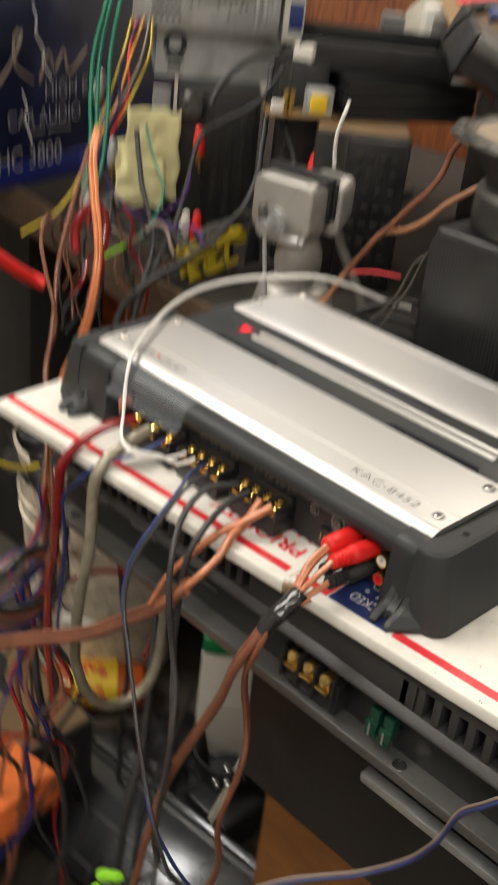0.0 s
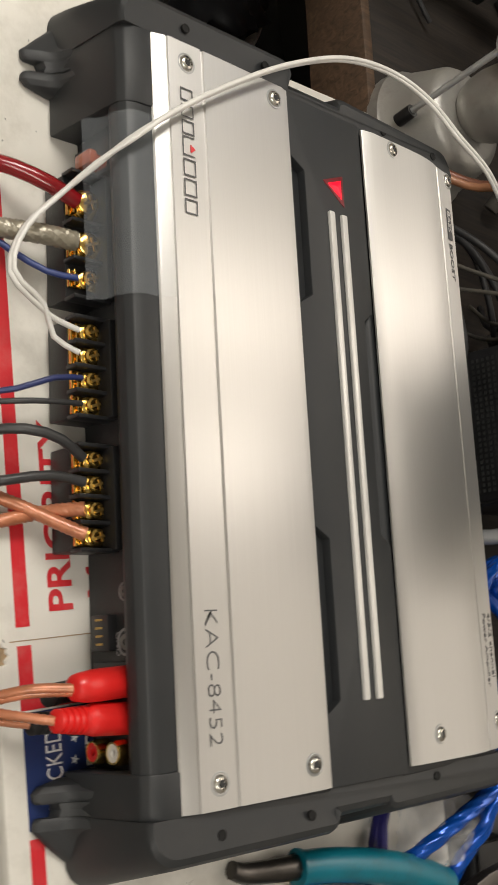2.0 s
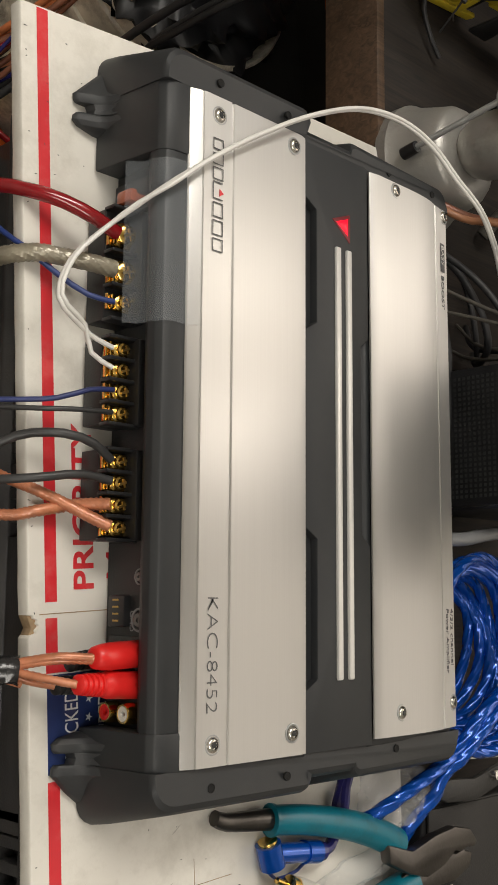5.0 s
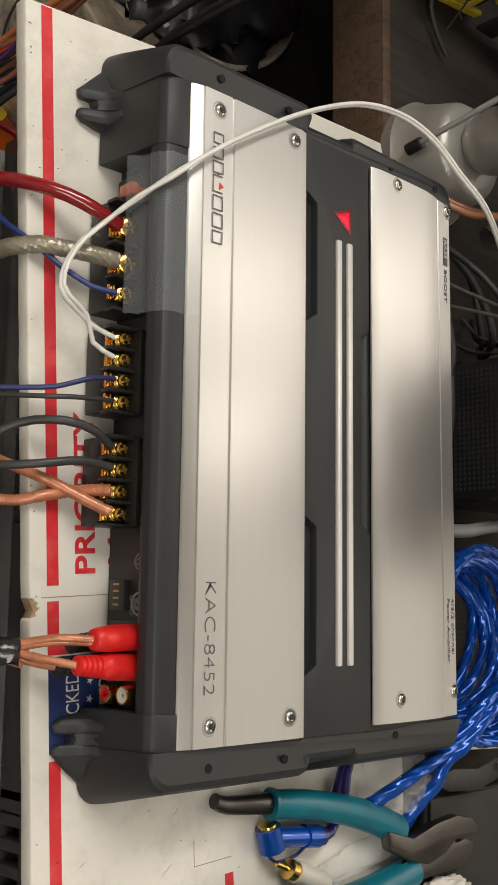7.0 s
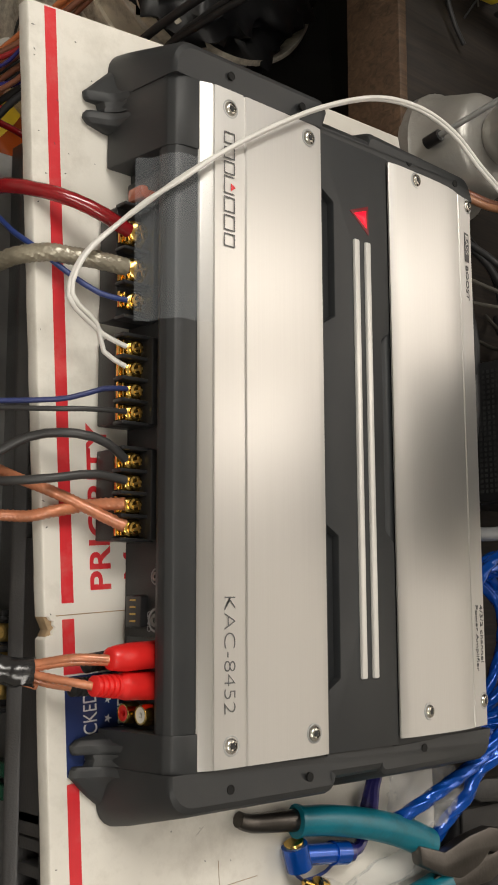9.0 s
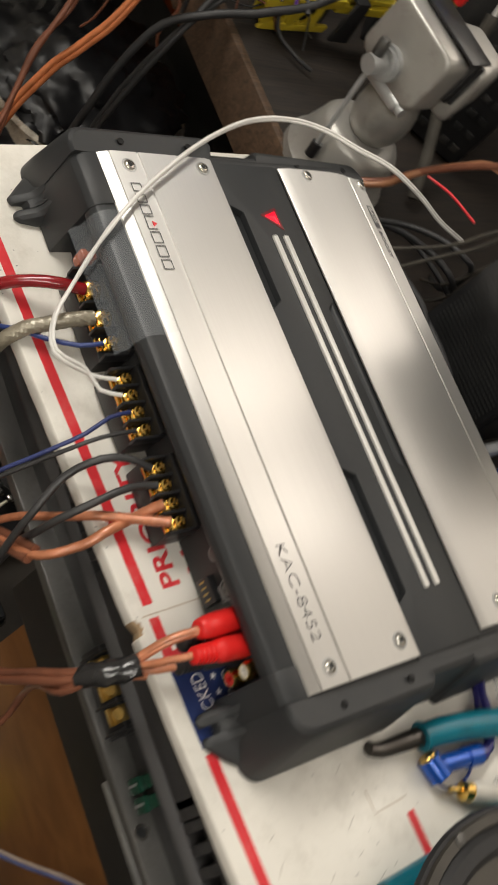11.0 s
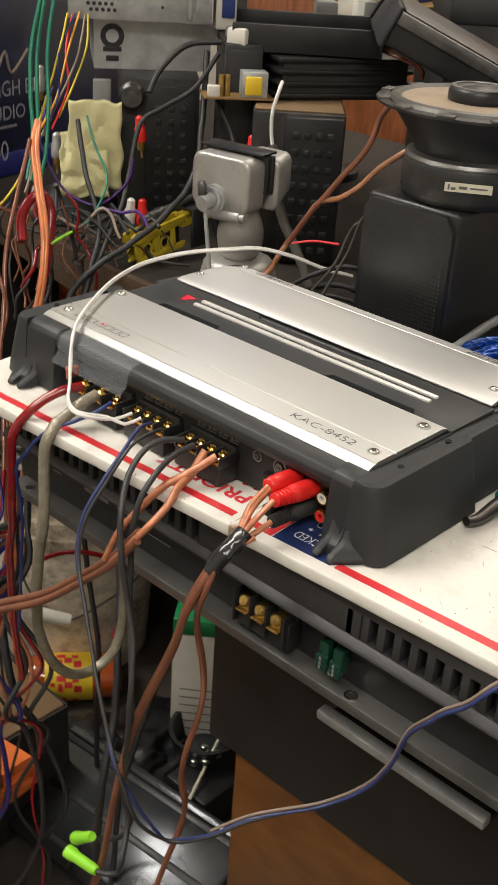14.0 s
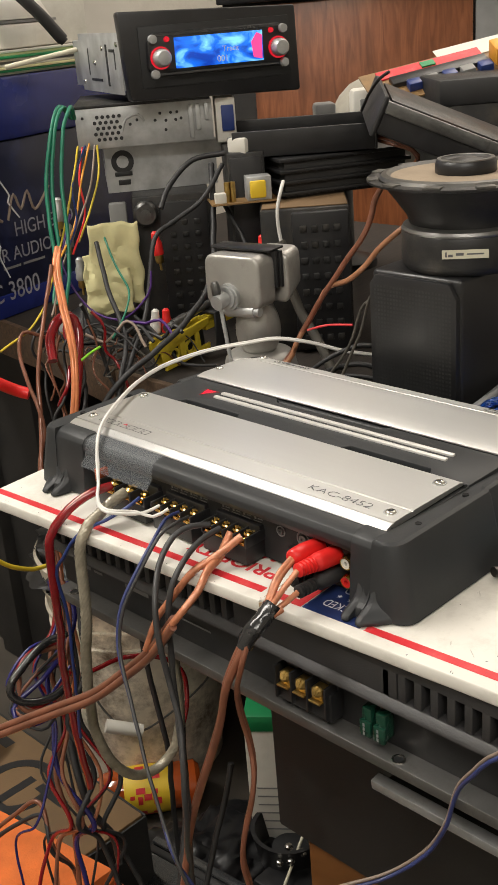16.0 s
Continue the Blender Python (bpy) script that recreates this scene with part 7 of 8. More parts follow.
cable("floor_wire", [(-0.073, 0.312, -0.402), (-0.053, 0.284, -0.376), (-0.038, 0.259, -0.362), (-0.046, 0.238, -0.388), (-0.031, 0.232, -0.416), (-0.031, 0.223, -0.453)], 0.0022, RUBBER, "black wire lying over the floor clutter")
cable("black_tube_cable", [(0.121, 0.278, -0.218), (0.117, 0.276, -0.262), (0.114, 0.263, -0.317), (0.111, 0.248, -0.371), (0.112, 0.252, -0.430), (0.118, 0.262, -0.520), (0.125, 0.270, -0.622)], 0.003, RUBBER, "black cable hanging in front of the bucket")
cable("brown_loop_cable", [(0.035, 0.253, -0.235), (0.070, 0.245, -0.234), (0.103, 0.227, -0.245), (0.116, 0.214, -0.266), (0.110, 0.208, -0.296), (0.095, 0.206, -0.327)], 0.0024, RED_CABLE, "dark red cable looping in front of the bucket")
cable("black_cable", [(0.096, 0.196, -0.157), (0.077, 0.174, -0.205), (0.060, 0.154, -0.243), (0.040, 0.133, -0.282), (0.023, 0.117, -0.325), (-0.004, 0.101, -0.372), (-0.020, 0.092, -0.450), (-0.026, 0.086, -0.540), (-0.020, 0.080, -0.604)], 0.0036, RUBBER, "black cable hanging down behind the others")
cable("black_cable", [(0.121, 0.162, -0.349), (0.105, 0.162, -0.393), (0.082, 0.161, -0.441), (0.064, 0.158, -0.485), (0.050, 0.150, -0.550), (0.030, 0.135, -0.590), (0.012, 0.118, -0.612)], 0.003, RUBBER, "black cable hanging down to the floor")
cable("dark_lead", [(0.017, 0.280, -0.303), (0.004, 0.254, -0.342), (0.004, 0.238, -0.375), (0.012, 0.223, -0.400), (0.010, 0.212, -0.427)], 0.004, RUBBER, "black lead ending in a metal connector")
cable("cable_wrap", [(-0.001, 0.225, -0.162), (-0.030, 0.226, -0.165), (-0.058, 0.225, -0.179), (-0.067, 0.221, -0.192), (-0.053, 0.211, -0.203), (-0.020, 0.208, -0.201)], 0.0036, TAPE, "black tape wrapped round the wire bundle", seg=12, wobble=0.004, step=0.003)
cable("bench_wire", [(0.171, 0.401, 0.035), (0.185, 0.383, 0.049), (0.195, 0.360, 0.041), (0.202, 0.336, 0.025)], 0.0012, RUBBER, "black wire lying across the cluttered bench", wobble=0.004)
cable("bench_wire", [(0.182, 0.394, 0.038), (0.192, 0.373, 0.032), (0.207, 0.355, 0.051), (0.210, 0.331, 0.027)], 0.0016, BEIGE_CABLE, "taupe wire lying across the cluttered bench", wobble=0.004)
cable("bench_wire", [(0.194, 0.387, 0.041), (0.204, 0.365, 0.036), (0.214, 0.347, 0.044), (0.217, 0.326, 0.030)], 0.002, RUBBER, "black wire lying across the cluttered bench", wobble=0.004)
cable("bench_wire", [(0.205, 0.380, 0.044), (0.216, 0.357, 0.039), (0.221, 0.338, 0.037), (0.224, 0.321, 0.032)], 0.0012, GREY_JACKET, "grey wire lying across the cluttered bench", wobble=0.004)
cable("bench_wire", [(0.216, 0.373, 0.047), (0.228, 0.349, 0.043), (0.233, 0.333, 0.048), (0.232, 0.316, 0.034)], 0.0016, PURPLE, "purple wire lying across the cluttered bench", wobble=0.004)
cable("bench_wire", [(0.227, 0.365, 0.050), (0.234, 0.337, 0.027), (0.240, 0.324, 0.041), (0.239, 0.311, 0.037)], 0.002, RUBBER, "black wire lying across the cluttered bench", wobble=0.004)

random.seed(23)
for k in range(22):
    x, y = random.uniform(0.215, 0.285), random.uniform(0.345, 0.470)
    a, pts = random.uniform(0, 6.28), []
    for j in range(5):
        pts.append((min(0.310, max(0.190, x)), y, -0.006 + (0.0 if j in (0, 4) else random.uniform(0.0, 0.030))))
        a += random.uniform(-1.1, 1.1)
        x, y = x + 0.018 * math.cos(a), y + 0.020 * math.sin(a)
    m_, tint = random.choice(((RUBBER, "black"), (RUBBER, "black"), (GREY_JACKET, "grey"), (SLEEVE_GREY, "dusty grey"), (COPPER_OLD, "brown"), (RUBBER, "black")))
    cable("bench_wire", pts, random.choice((0.0008, 0.0011, 0.0017)), m_, "%s wire end in the tangle on the bench" % tint, group="wires on the bench", wobble=0.003)
for k in range(12):
    x, y, z, pts = random.uniform(0.150, 0.205), random.uniform(0.375, 0.450), random.uniform(0.02, 0.07), []
    for j in range(6):
        pts.append((x, y, z))
        x, y, z = x + random.uniform(-0.018, 0.010), y + random.uniform(-0.016, 0.014), z - random.uniform(0.012, 0.034)
    m_, tint = random.choice(((RUBBER, "black"), (RUBBER, "black"), (GREY_JACKET, "grey"), (COPPER_OLD, "brown"), (RED_CABLE, "dark red")))
    cable("hanging_wire", pts, random.choice((0.0011, 0.0016, 0.0022)), m_, "%s wire hanging over the bench edge" % tint, group="wires over the bench edge", wobble=0.003)

for k in range(9):
    x, y, a, pts = random.uniform(0.222, 0.240), random.uniform(0.040, 0.170), random.uniform(-2.2, -0.9), []
    for j in range(5):
        pts.append((min(0.238, max(0.2165, x)), y, 0.001 + 0.004 * (k % 4) + random.uniform(0, 0.010)))
        a += random.uniform(-0.5, 0.5)
        x, y = x + 0.012 * math.cos(a), y + 0.024 * math.sin(a)
    cable("dark_lead", pts, random.choice((0.0022, 0.0028, 0.0034)), RUBBER, "dark lead lying behind the amplifier", group="dark leads behind the amplifier")


# ---- phono plugs in the amplifier ----
lead = empty("phono_lead", (-0.060, -0.108, 0.036), "phono lead with two red plugs and taped copper wires", "phono cable")
LU = Matrix.Translation((0.060, 0.108, -0.036))


def lp(name, bm, material, label="", smooth=50):
    return part(name, moved(bm, LU), material, lead, label, smooth)


for tail, nose, ribbed in (((-0.0475, -0.1035, 0.0405), (-0.0172, -0.1025, 0.0365), 0), ((-0.0540, -0.1140, 0.0385), (-0.0172, -0.1160, 0.0355), 1)):
    n = (Vector(nose) - Vector(tail)).length
    if ribbed:
        prof = [(0.0028, 0)]
        for k in range(5):
            prof += [(0.0042 + 0.0002 * k, 0.0008 + k * 0.0026), (0.0042 + 0.0002 * k, 0.0022 + k * 0.0026), (0.0035 + 0.0002 * k, 0.0024 + k * 0.0026), (0.0035 + 0.0002 * k, 0.0032 + k * 0.0026)]
        prof += [(0.0054, 0.0150), (0.0058, 0.0170), (0.0059, n - 0.003), (0.0050, n - 0.0008), (0.0030, n)]
    else:
        prof = [(0.0034, 0), (0.0046, 0.0008), (0.0054, 0.005), (0.0058, 0.010), (0.0058, n - 0.003), (0.0050, n - 0.0008), (0.0030, n)]
    lp("red_plug", lathe(prof, 24, toward(tail, nose)), RED_SLEEVE, "red plastic phono plug")
for tail, nose in (((-0.0500, -0.1060, 0.0265), (-0.0172, -0.1025, 0.0240)), ((-0.0560, -0.1150, 0.0255), (-0.0172, -0.1160, 0.0235))):
    n = (Vector(nose) - Vector(tail)).length
    prof = [(0.0026, 0)]
    for k in range(5):
        prof += [(0.0040, 0.0010 + k * 0.0030), (0.0040, 0.0026 + k * 0.0030), (0.0032, 0.0028 + k * 0.0030), (0.0032, 0.0038 + k * 0.0030)]
    lp("black_plug", lathe(prof + [(0.0052, 0.0180), (0.0056, n - 0.002), (0.0030, n)], 20, toward(tail, nose)), RUBBER, "black plastic phono plug")
for a, mid_, b in (((-0.0470, -0.1035, 0.0405), (-0.060, -0.1030, 0.0330), (-0.0740, -0.1060, 0.0200)), ((-0.0470, -0.1045, 0.0395), (-0.061, -0.1045, 0.0310), (-0.0740, -0.1075, 0.0190)),
                   ((-0.0535, -0.1140, 0.0385), (-0.064, -0.1115, 0.0300), (-0.0740, -0.1085, 0.0195)), ((-0.0555, -0.1150, 0.0255), (-0.065, -0.1130, 0.0220), (-0.0740, -0.1095, 0.0175))):
    lp("copper_wire", sweep([a, mid_, b], 0.0017, 10, lobes=4, twist=1300, step=0.0007), COPPER_CLEAR, "copper wire in a clear jacket")
tape = sweep([(-0.0700, -0.1085, 0.0215), (-0.0780, -0.1080, 0.0165), (-0.0850, -0.1065, 0.0120), (-0.0905, -0.1035, 0.0030)], 0.0052, 12, step=0.002, flat=1.15)
for v in tape.verts:
    v.co += 0.0014 * noise.noise_vector(v.co * 260)
lp("tape_wrap", tape, TAPE, "crumpled black electrical tape")
stub = sweep([(-0.0740, -0.1120, 0.0180), (-0.0680, -0.1140, 0.0200)], 0.0020, 8)
lp("bare_end", stub, COPPER_CLEAR)


# ---- tools and parts on the cardboard ----
tool = empty("crimping_pliers", (0.225, -0.222, 0.0130), "dark steel crimping pliers with teal vinyl grips", "pliers")
TU = Matrix.Translation((-0.225, 0.222, -0.0130))


def tp(name, bm, material, label="", smooth=45):
    return part(name, moved(bm, TU), material, tool, label, smooth)


tp("handle", sweep([(0.044, -0.1815, 0.0165), (0.052, -0.1845, 0.0160), (0.070, -0.1855, 0.0190), (0.088, -0.1865, 0.0205)], 0.0042, 10, ends=(0.75, 1.1), flat=1.25), PLIER, "bare steel handle end")
tp("grip", sweep([(0.079, -0.1865, 0.0200), (0.100, -0.1885, 0.0225), (0.130, -0.1945, 0.0235), (0.158, -0.2030, 0.0225), (0.178, -0.2115, 0.0210)], 0.0070, 16, ends=(0.92, 1.1), flat=1.12), TEAL, "teal vinyl grip, dirty at one end")
tp("grip_rim", sweep([(0.0782, -0.1864, 0.0199), (0.0800, -0.1866, 0.0201)], 0.0073, 16, flat=1.12), TEAL)
tp("grip", sweep([(0.016, -0.2465, 0.0200), (0.060, -0.2455, 0.0200), (0.100, -0.2435, 0.0210), (0.150, -0.2405, 0.0220), (0.190, -0.2340, 0.0220)], 0.0072, 16, ends=(0.95, 1.1), flat=1.1), TEAL, "teal vinyl grip")
tp("grip_mouth", sweep([(0.0154, -0.2465, 0.0200), (0.0158, -0.2465, 0.0200)], 0.0058, 16, flat=1.1), CHAR_DEEP)
tp("jaw", prism([(0.160, -0.2085), (0.182, -0.2150), (0.204, -0.2095), (0.223, -0.2075), (0.238, -0.2105), (0.245, -0.2180), (0.243, -0.2212), (0.234, -0.2205), (0.228, -0.2222), (0.223, -0.2205), (0.212, -0.2270), (0.196, -0.2310), (0.180, -0.2270), (0.162, -0.2190)],
               0.0225, 0.0300, "z", 0.0014), PLIER, "curved dark steel upper jaw", 30)
tp("jaw", prism([(0.166, -0.2325), (0.182, -0.2265), (0.204, -0.2260), (0.221, -0.2215), (0.228, -0.2238), (0.236, -0.2225), (0.245, -0.2255), (0.2425, -0.2330), (0.228, -0.2385), (0.209, -0.2390), (0.188, -0.2400), (0.168, -0.2420)],
               0.0190, 0.0262, "z", 0.0014), PLIER, "curved dark steel lower jaw", 30)

yconn = empty("blue_phono_splitter", (0.094, -0.2030, 0.0125), "translucent blue phono splitter with a navy cable", "phono splitter")
YU = Matrix.Translation((-0.094, 0.2030, -0.0125))
part("body", moved(merge(rod((0.078, -0.1975, 0.0190), (0.082, -0.2090, 0.0185), 0.0066, 16), rod((0.082, -0.2030, 0.0190), (0.106, -0.2055, 0.0190), 0.0052, 16), rod((0.104, -0.2053, 0.0190), (0.114, -0.2065, 0.0190), 0.0060, 16)), YU), BLUE_CLEAR, yconn)
part("collar", moved(rod((0.113, -0.2064, 0.0190), (0.118, -0.2068, 0.0190), 0.0050, 16), YU), NAVY_CABLE, yconn)
part("brass_ring", moved(rod((0.0775, -0.1960, 0.0190), (0.0783, -0.1984, 0.0190), 0.0050, 16), YU), BRASS, yconn)
part("lead", moved(sweep([(0.117, -0.2068, 0.0190), (0.125, -0.2060, 0.0180), (0.131, -0.1990, 0.0170), (0.133, -0.1860, 0.0170), (0.139, -0.1720, 0.0170), (0.143, -0.1580, 0.0165)], 0.0032, 10), YU), NAVY_CABLE, yconn)
part("lead", moved(sweep([(0.080, -0.2095, 0.0160), (0.088, -0.2165, 0.0150), (0.104, -0.2150, 0.0145), (0.112, -0.2100, 0.0145)], 0.0009, 8), YU), BLUE_CABLE, yconn)
part("lead", moved(sweep([(0.127, -0.2010, 0.0172), (0.134, -0.1900, 0.0200), (0.137, -0.1780, 0.0190), (0.148, -0.1600, 0.0170)], 0.0030, 10), YU), NAVY_CABLE, yconn)
wplug = empty("white_phono_plug", (0.094, -0.2220, 0.0128), "dusty white phono plug with a gold tip", "phono plug")
m = Matrix.Translation((-0.094, 0.2220, -0.0128)) @ toward((0.122, -0.2320, 0.0195), (0.086, -0.2165, 0.0190))
part("sleeve", lathe([(0.0030, 0), (0.0058, 0.004), (0.0062, 0.020), (0.0058, 0.027)], 20, m), WHITE_PL, wplug)
part("collar", lathe([(0.0052, 0.027), (0.0052, 0.032), (0.0044, 0.0325)], 20, m), BRASS, wplug)
part("tip", lathe([(0.0016, 0.0325), (0.0016, 0.041), (0, 0.042)], 12, m), BRASS, wplug)


def crumpled(name, at, size, material, label, category, seed, wrinkle=0.22, turn=0.0):
    """A crumpled soft thing, flattened where it lies."""
    bm = bmesh.new()
    bmesh.ops.create_icosphere(bm, subdivisions=5, radius=1)
    for v in bm.verts:
        d = 1 + wrinkle * noise.noise(v.co * 2.3 + Vector((seed, 0, 0))) + wrinkle * 0.9 * abs(noise.noise(v.co * 5.1 + Vector((0, seed, 0)))) + wrinkle * 0.35 * abs(noise.noise(v.co * 11 + Vector((seed, seed, 0))))
        v.co = Vector((v.co.x * d * size[0], v.co.y * d * size[1], max(-0.25, v.co.z * d) * size[2] + 0.25 * size[2]))
    ob = link(name, bm, material, None, label, 60)
    ob.matrix_world = pose(*at, 0, 0, turn)
    return tagged(ob, label, category)


crumpled("clear_bag", (0.181, -0.186, 0.0125), (0.023, 0.016, 0.013), BAG, "crumpled clear plastic bag on the cardboard", "plastic bag", 2.0, 0.35)
crumpled("clear_bag", (0.152, -0.2235, 0.0125), (0.034, 0.007, 0.006), BAG, "crumpled clear plastic bag under the pliers", "plastic bag", 5.0, 0.35, 10)
crumpled("white_wad", (0.226, -0.2640, 0.0125), (0.030, 0.018, 0.012), WHITE_PL, "crumpled white paper wad beside the pliers", "paper", 8.0, 0.22)
coil = empty("blue_power_coil", (0.250, -0.110, -0.0098), "coil of bright blue translucent power cable", "cable coil")
random.seed(11)
for k in range(10):
    pts = []
    for a in range(11):
        t = math.radians(a * 36 + k * 25)
        pts.append((0.036 * math.cos(t) * (1 + 0.08 * k), 0.040 * math.sin(t) * (1 + 0.05 * k), 0.008 + 0.0042 * k + 0.005 * math.sin(2 * t + k)))
    part("turn", sweep(pts, 0.0031, 30, lobes=5, twist=240, step=0.002), BLUE_CLEAR, coil, smooth=80)
CO = Matrix.Translation((-0.250, 0.110, 0.0098))
for pts in ([(0.284, -0.112, 0.036), (0.262, -0.128, 0.042), (0.239, -0.139, 0.044), (0.227, -0.149, 0.042), (0.215, -0.162, 0.038), (0.197, -0.172, 0.036), (0.175, -0.182, 0.032), (0.160, -0.190, 0.027), (0.150, -0.198, 0.018)],
            [(0.290, -0.118, 0.040), (0.264, -0.134, 0.044), (0.240, -0.145, 0.046), (0.228, -0.155, 0.044), (0.216, -0.167, 0.040), (0.206, -0.176, 0.034), (0.202, -0.188, 0.030), (0.195, -0.198, 0.024), (0.188, -0.210, 0.018)]):
    part("tail", moved(sweep(pts, 0.0036, 30, lobes=5, twist=240, step=0.002), CO), BLUE_CLEAR, coil, smooth=80)
lab = loose_box("printed_label_card", (0.2830, -0.1660, -0.0095), (0.99, -0.05), (0.060, 0.022, 0.020), WHITE_PL, "white printed product label on a small carton", "carton", 0.001)
bars("label_print", Matrix.Translation((0, 0, 0.0201)), PRINT_DARK, lab, [(-0.026 + 0.002 * k, 0.001, 0.0010, 0.007) for k in range(8)] + [(-0.026, -0.008, 0.026, 0.0012), (-0.026, -0.005, 0.020, 0.0012), (-0.006, 0.003, 0.014, 0.0012), (-0.006, 0.006, 0.010, 0.0012)])
case = empty("black_plastic_case", (0.262, -0.245, -0.0098), "flat black plastic case lying on the bench", "case")
part("shell", box(-0.042, 0.090, -0.055, 0.046, 0.0003, 0.0190, 0.004, 3), BLACK_PL, case)
part("lid", box(-0.040, 0.088, -0.053, 0.044, 0.0192, 0.0215, 0.001), BLACK_MATT, case)
brk = empty("black_metal_bracket", (0.270, -0.192, 0.0125), "black stamped metal bracket", "bracket")
part("plate", moved(prism([(0.215, -0.190), (0.235, -0.184), (0.262, -0.186), (0.300, -0.178), (0.300, -0.190), (0.262, -0.199), (0.232, -0.197)], 0.0145, 0.0185, "z", 0.001), Matrix.Translation((-0.270, 0.192, -0.0125))), BLACK_DUST, brk)
part("bolt", moved(lathe([(0.003, 0.0185), (0.003, 0.021), (0, 0.0215)], 12, Matrix.Translation((0.283, -0.186, 0))), Matrix.Translation((-0.270, 0.192, -0.0125))), STEEL, brk)

CONE_DARK = mat("dusty_dark_cone", (0.048, 0.043, 0.036), 0.6, 0.0, 0.2, 40, 0.15, 400, (0.09, 0.08, 0.065), 0.3, 25)
woof = empty("round_woofer", (0.0600, -0.3180, 0.0125), "black round woofer lying face up on the cardboard", "speaker driver")
part("magnet", lathe([(0.045, 0.0003), (0.047, 0.002), (0.047, 0.014), (0.040, 0.016)], 36), BLACK_DUST, woof)
part("basket", lathe([(0.040, 0.014), (0.050, 0.016), (0.074, 0.028), (0.082, 0.033), (0.090, 0.034), (0.0915, 0.0365), (0.0905, 0.0390), (0.082, 0.0395), (0.076, 0.036)], 56, ring=True), RUBBER, woof, "thick black rim")
part("rim_ring", lathe([(0.0885, 0.0392), (0.0880, 0.0415), (0.0835, 0.0420), (0.0825, 0.0395)], 56, ring=True), CONE_DARK, woof, "worn dark rim ring")
part("surround", lathe([(0.0830, 0.0390), (0.0790, 0.0425), (0.0730, 0.0425), (0.0690, 0.0385)], 56, ring=True), RUBBER, woof)
part("cone", lathe([(0.0695, 0.0385), (0.050, 0.030), (0.026, 0.022), (0.022, 0.026), (0.012, 0.030), (0, 0.031)], 56), CONE_DARK, woof, "dark grey-brown cone")
for k in range(8):
    a = math.radians(k * 45 + 12)
    part("rim_screw", lathe([(0.0028, 0.0400), (0.0028, 0.0425), (0, 0.0430)], 10, Matrix.Translation((0.0862 * math.cos(a), 0.0862 * math.sin(a), 0))), DARK_STEEL, woof)
butt = empty("crimped_wire_joint", (-0.041, -0.2915, 0.0125), "blue crimp connectors joining thin wires", "wire connector")
JU = Matrix.Translation((0.041, 0.2915, -0.0125))
for name, bm, m_ in (("blue_sleeve", merge(rod((-0.0445, -0.2935, 0.0165), (-0.0330, -0.2860, 0.0175), 0.0032, 12)), BLUE_CABLE), ("blue_sleeve", merge(rod((-0.0385, -0.2920, 0.0180), (-0.0235, -0.2995, 0.0170), 0.0032, 12)), BLUE_CABLE),
                     ("grey_wire", sweep([(-0.0335, -0.2863, 0.0175), (-0.024, -0.2800, 0.0170), (-0.012, -0.2740, 0.0175)], 0.0016, 8), GREY_JACKET), ("olive_sleeve", rod((-0.0120, -0.2740, 0.0180), (0.006, -0.2650, 0.0260), 0.0036, 12, 0.0028), OLIVE),
                     ("grey_wire", sweep([(-0.0235, -0.2995, 0.0170), (-0.010, -0.3060, 0.0150), (0.004, -0.3100, 0.0180)], 0.0012, 8), GREY_JACKET)):
    part(name, moved(bm, JU), m_, butt)

# ---- floor clutter in front of the bench ----
bucket = empty("dirty_bucket", (0.306, 0.539, FLOOR_Z), "dirty white plastic bucket with brown stains and wire handle", "bucket")
bucket.scale = (0.93, 0.93, 0.90)
part("wall", lathe([(0.100, 0.0005), (0.106, 0.004), (0.116, 0.18), (0.128, 0.36), (0.132, 0.37), (0.128, 0.375), (0.122, 0.36), (0.102, 0.01)], 56), BUCKET, bucket)
for h, r in ((0.255, 0.1210), (0.285, 0.1230), (0.325, 0.1260)):
    part("rib", lathe([(r - 0.002, h), (r + 0.004, h + 0.002), (r + 0.004, h + 0.005), (r - 0.002, h + 0.007)], 56, ring=True), BUCKET, bucket)
part("wire_handle", sweep([(-0.128, -0.030, 0.27), (-0.132, -0.060, 0.20), (-0.118, -0.085, 0.155), (-0.103, -0.1035, 0.141), (-0.060, -0.118, 0.150), (0.010, -0.130, 0.18), (0.075, -0.118, 0.225), (0.100, -0.085, 0.27)], 0.0016, 8), DARK_STEEL, bucket)
part("handle_grip", rod((-0.134, -0.080, 0.160), (-0.096, -0.1085, 0.142), 0.0095, 18), WHITE_PL, bucket, "white plastic grip")
crumpled("black_bin_bag", (0.306, 0.539, -0.325), (0.112, 0.112, 0.052), BIN_BAG, "glossy black plastic bag stuffed in the bucket", "plastic bag", 12.0, 0.3)
crumpled("black_bin_bag", (0.175, 0.290, FLOOR_Z), (0.10, 0.07, 0.05), BIN_BAG, "glossy black plastic bag on the floor", "plastic bag", 21.0, 0.3)
bottle = empty("sauce_bottle", (0.218, 0.444, -0.5975), "red-brown sauce bottle with a yellow label lying on its side", "bottle")
BM = toward((0, 0, 0), (-0.80, 0.60, 0.02)) @ Matrix.Translation((0, 0, -0.022))
part("glass", lathe([(0, -0.046), (0.024, -0.046), (0.030, -0.040), (0.031, 0.060), (0.028, 0.076), (0.016, 0.098), (0.0125, 0.115), (0.0125, 0.130)], 32, BM), SAUCE, bottle, "red-brown filled glass")
part("label", lathe([(0.0314, -0.008), (0.0316, 0.052), (0.0312, 0.053)], 32, BM), LABEL_Y, bottle, "yellow paper label")
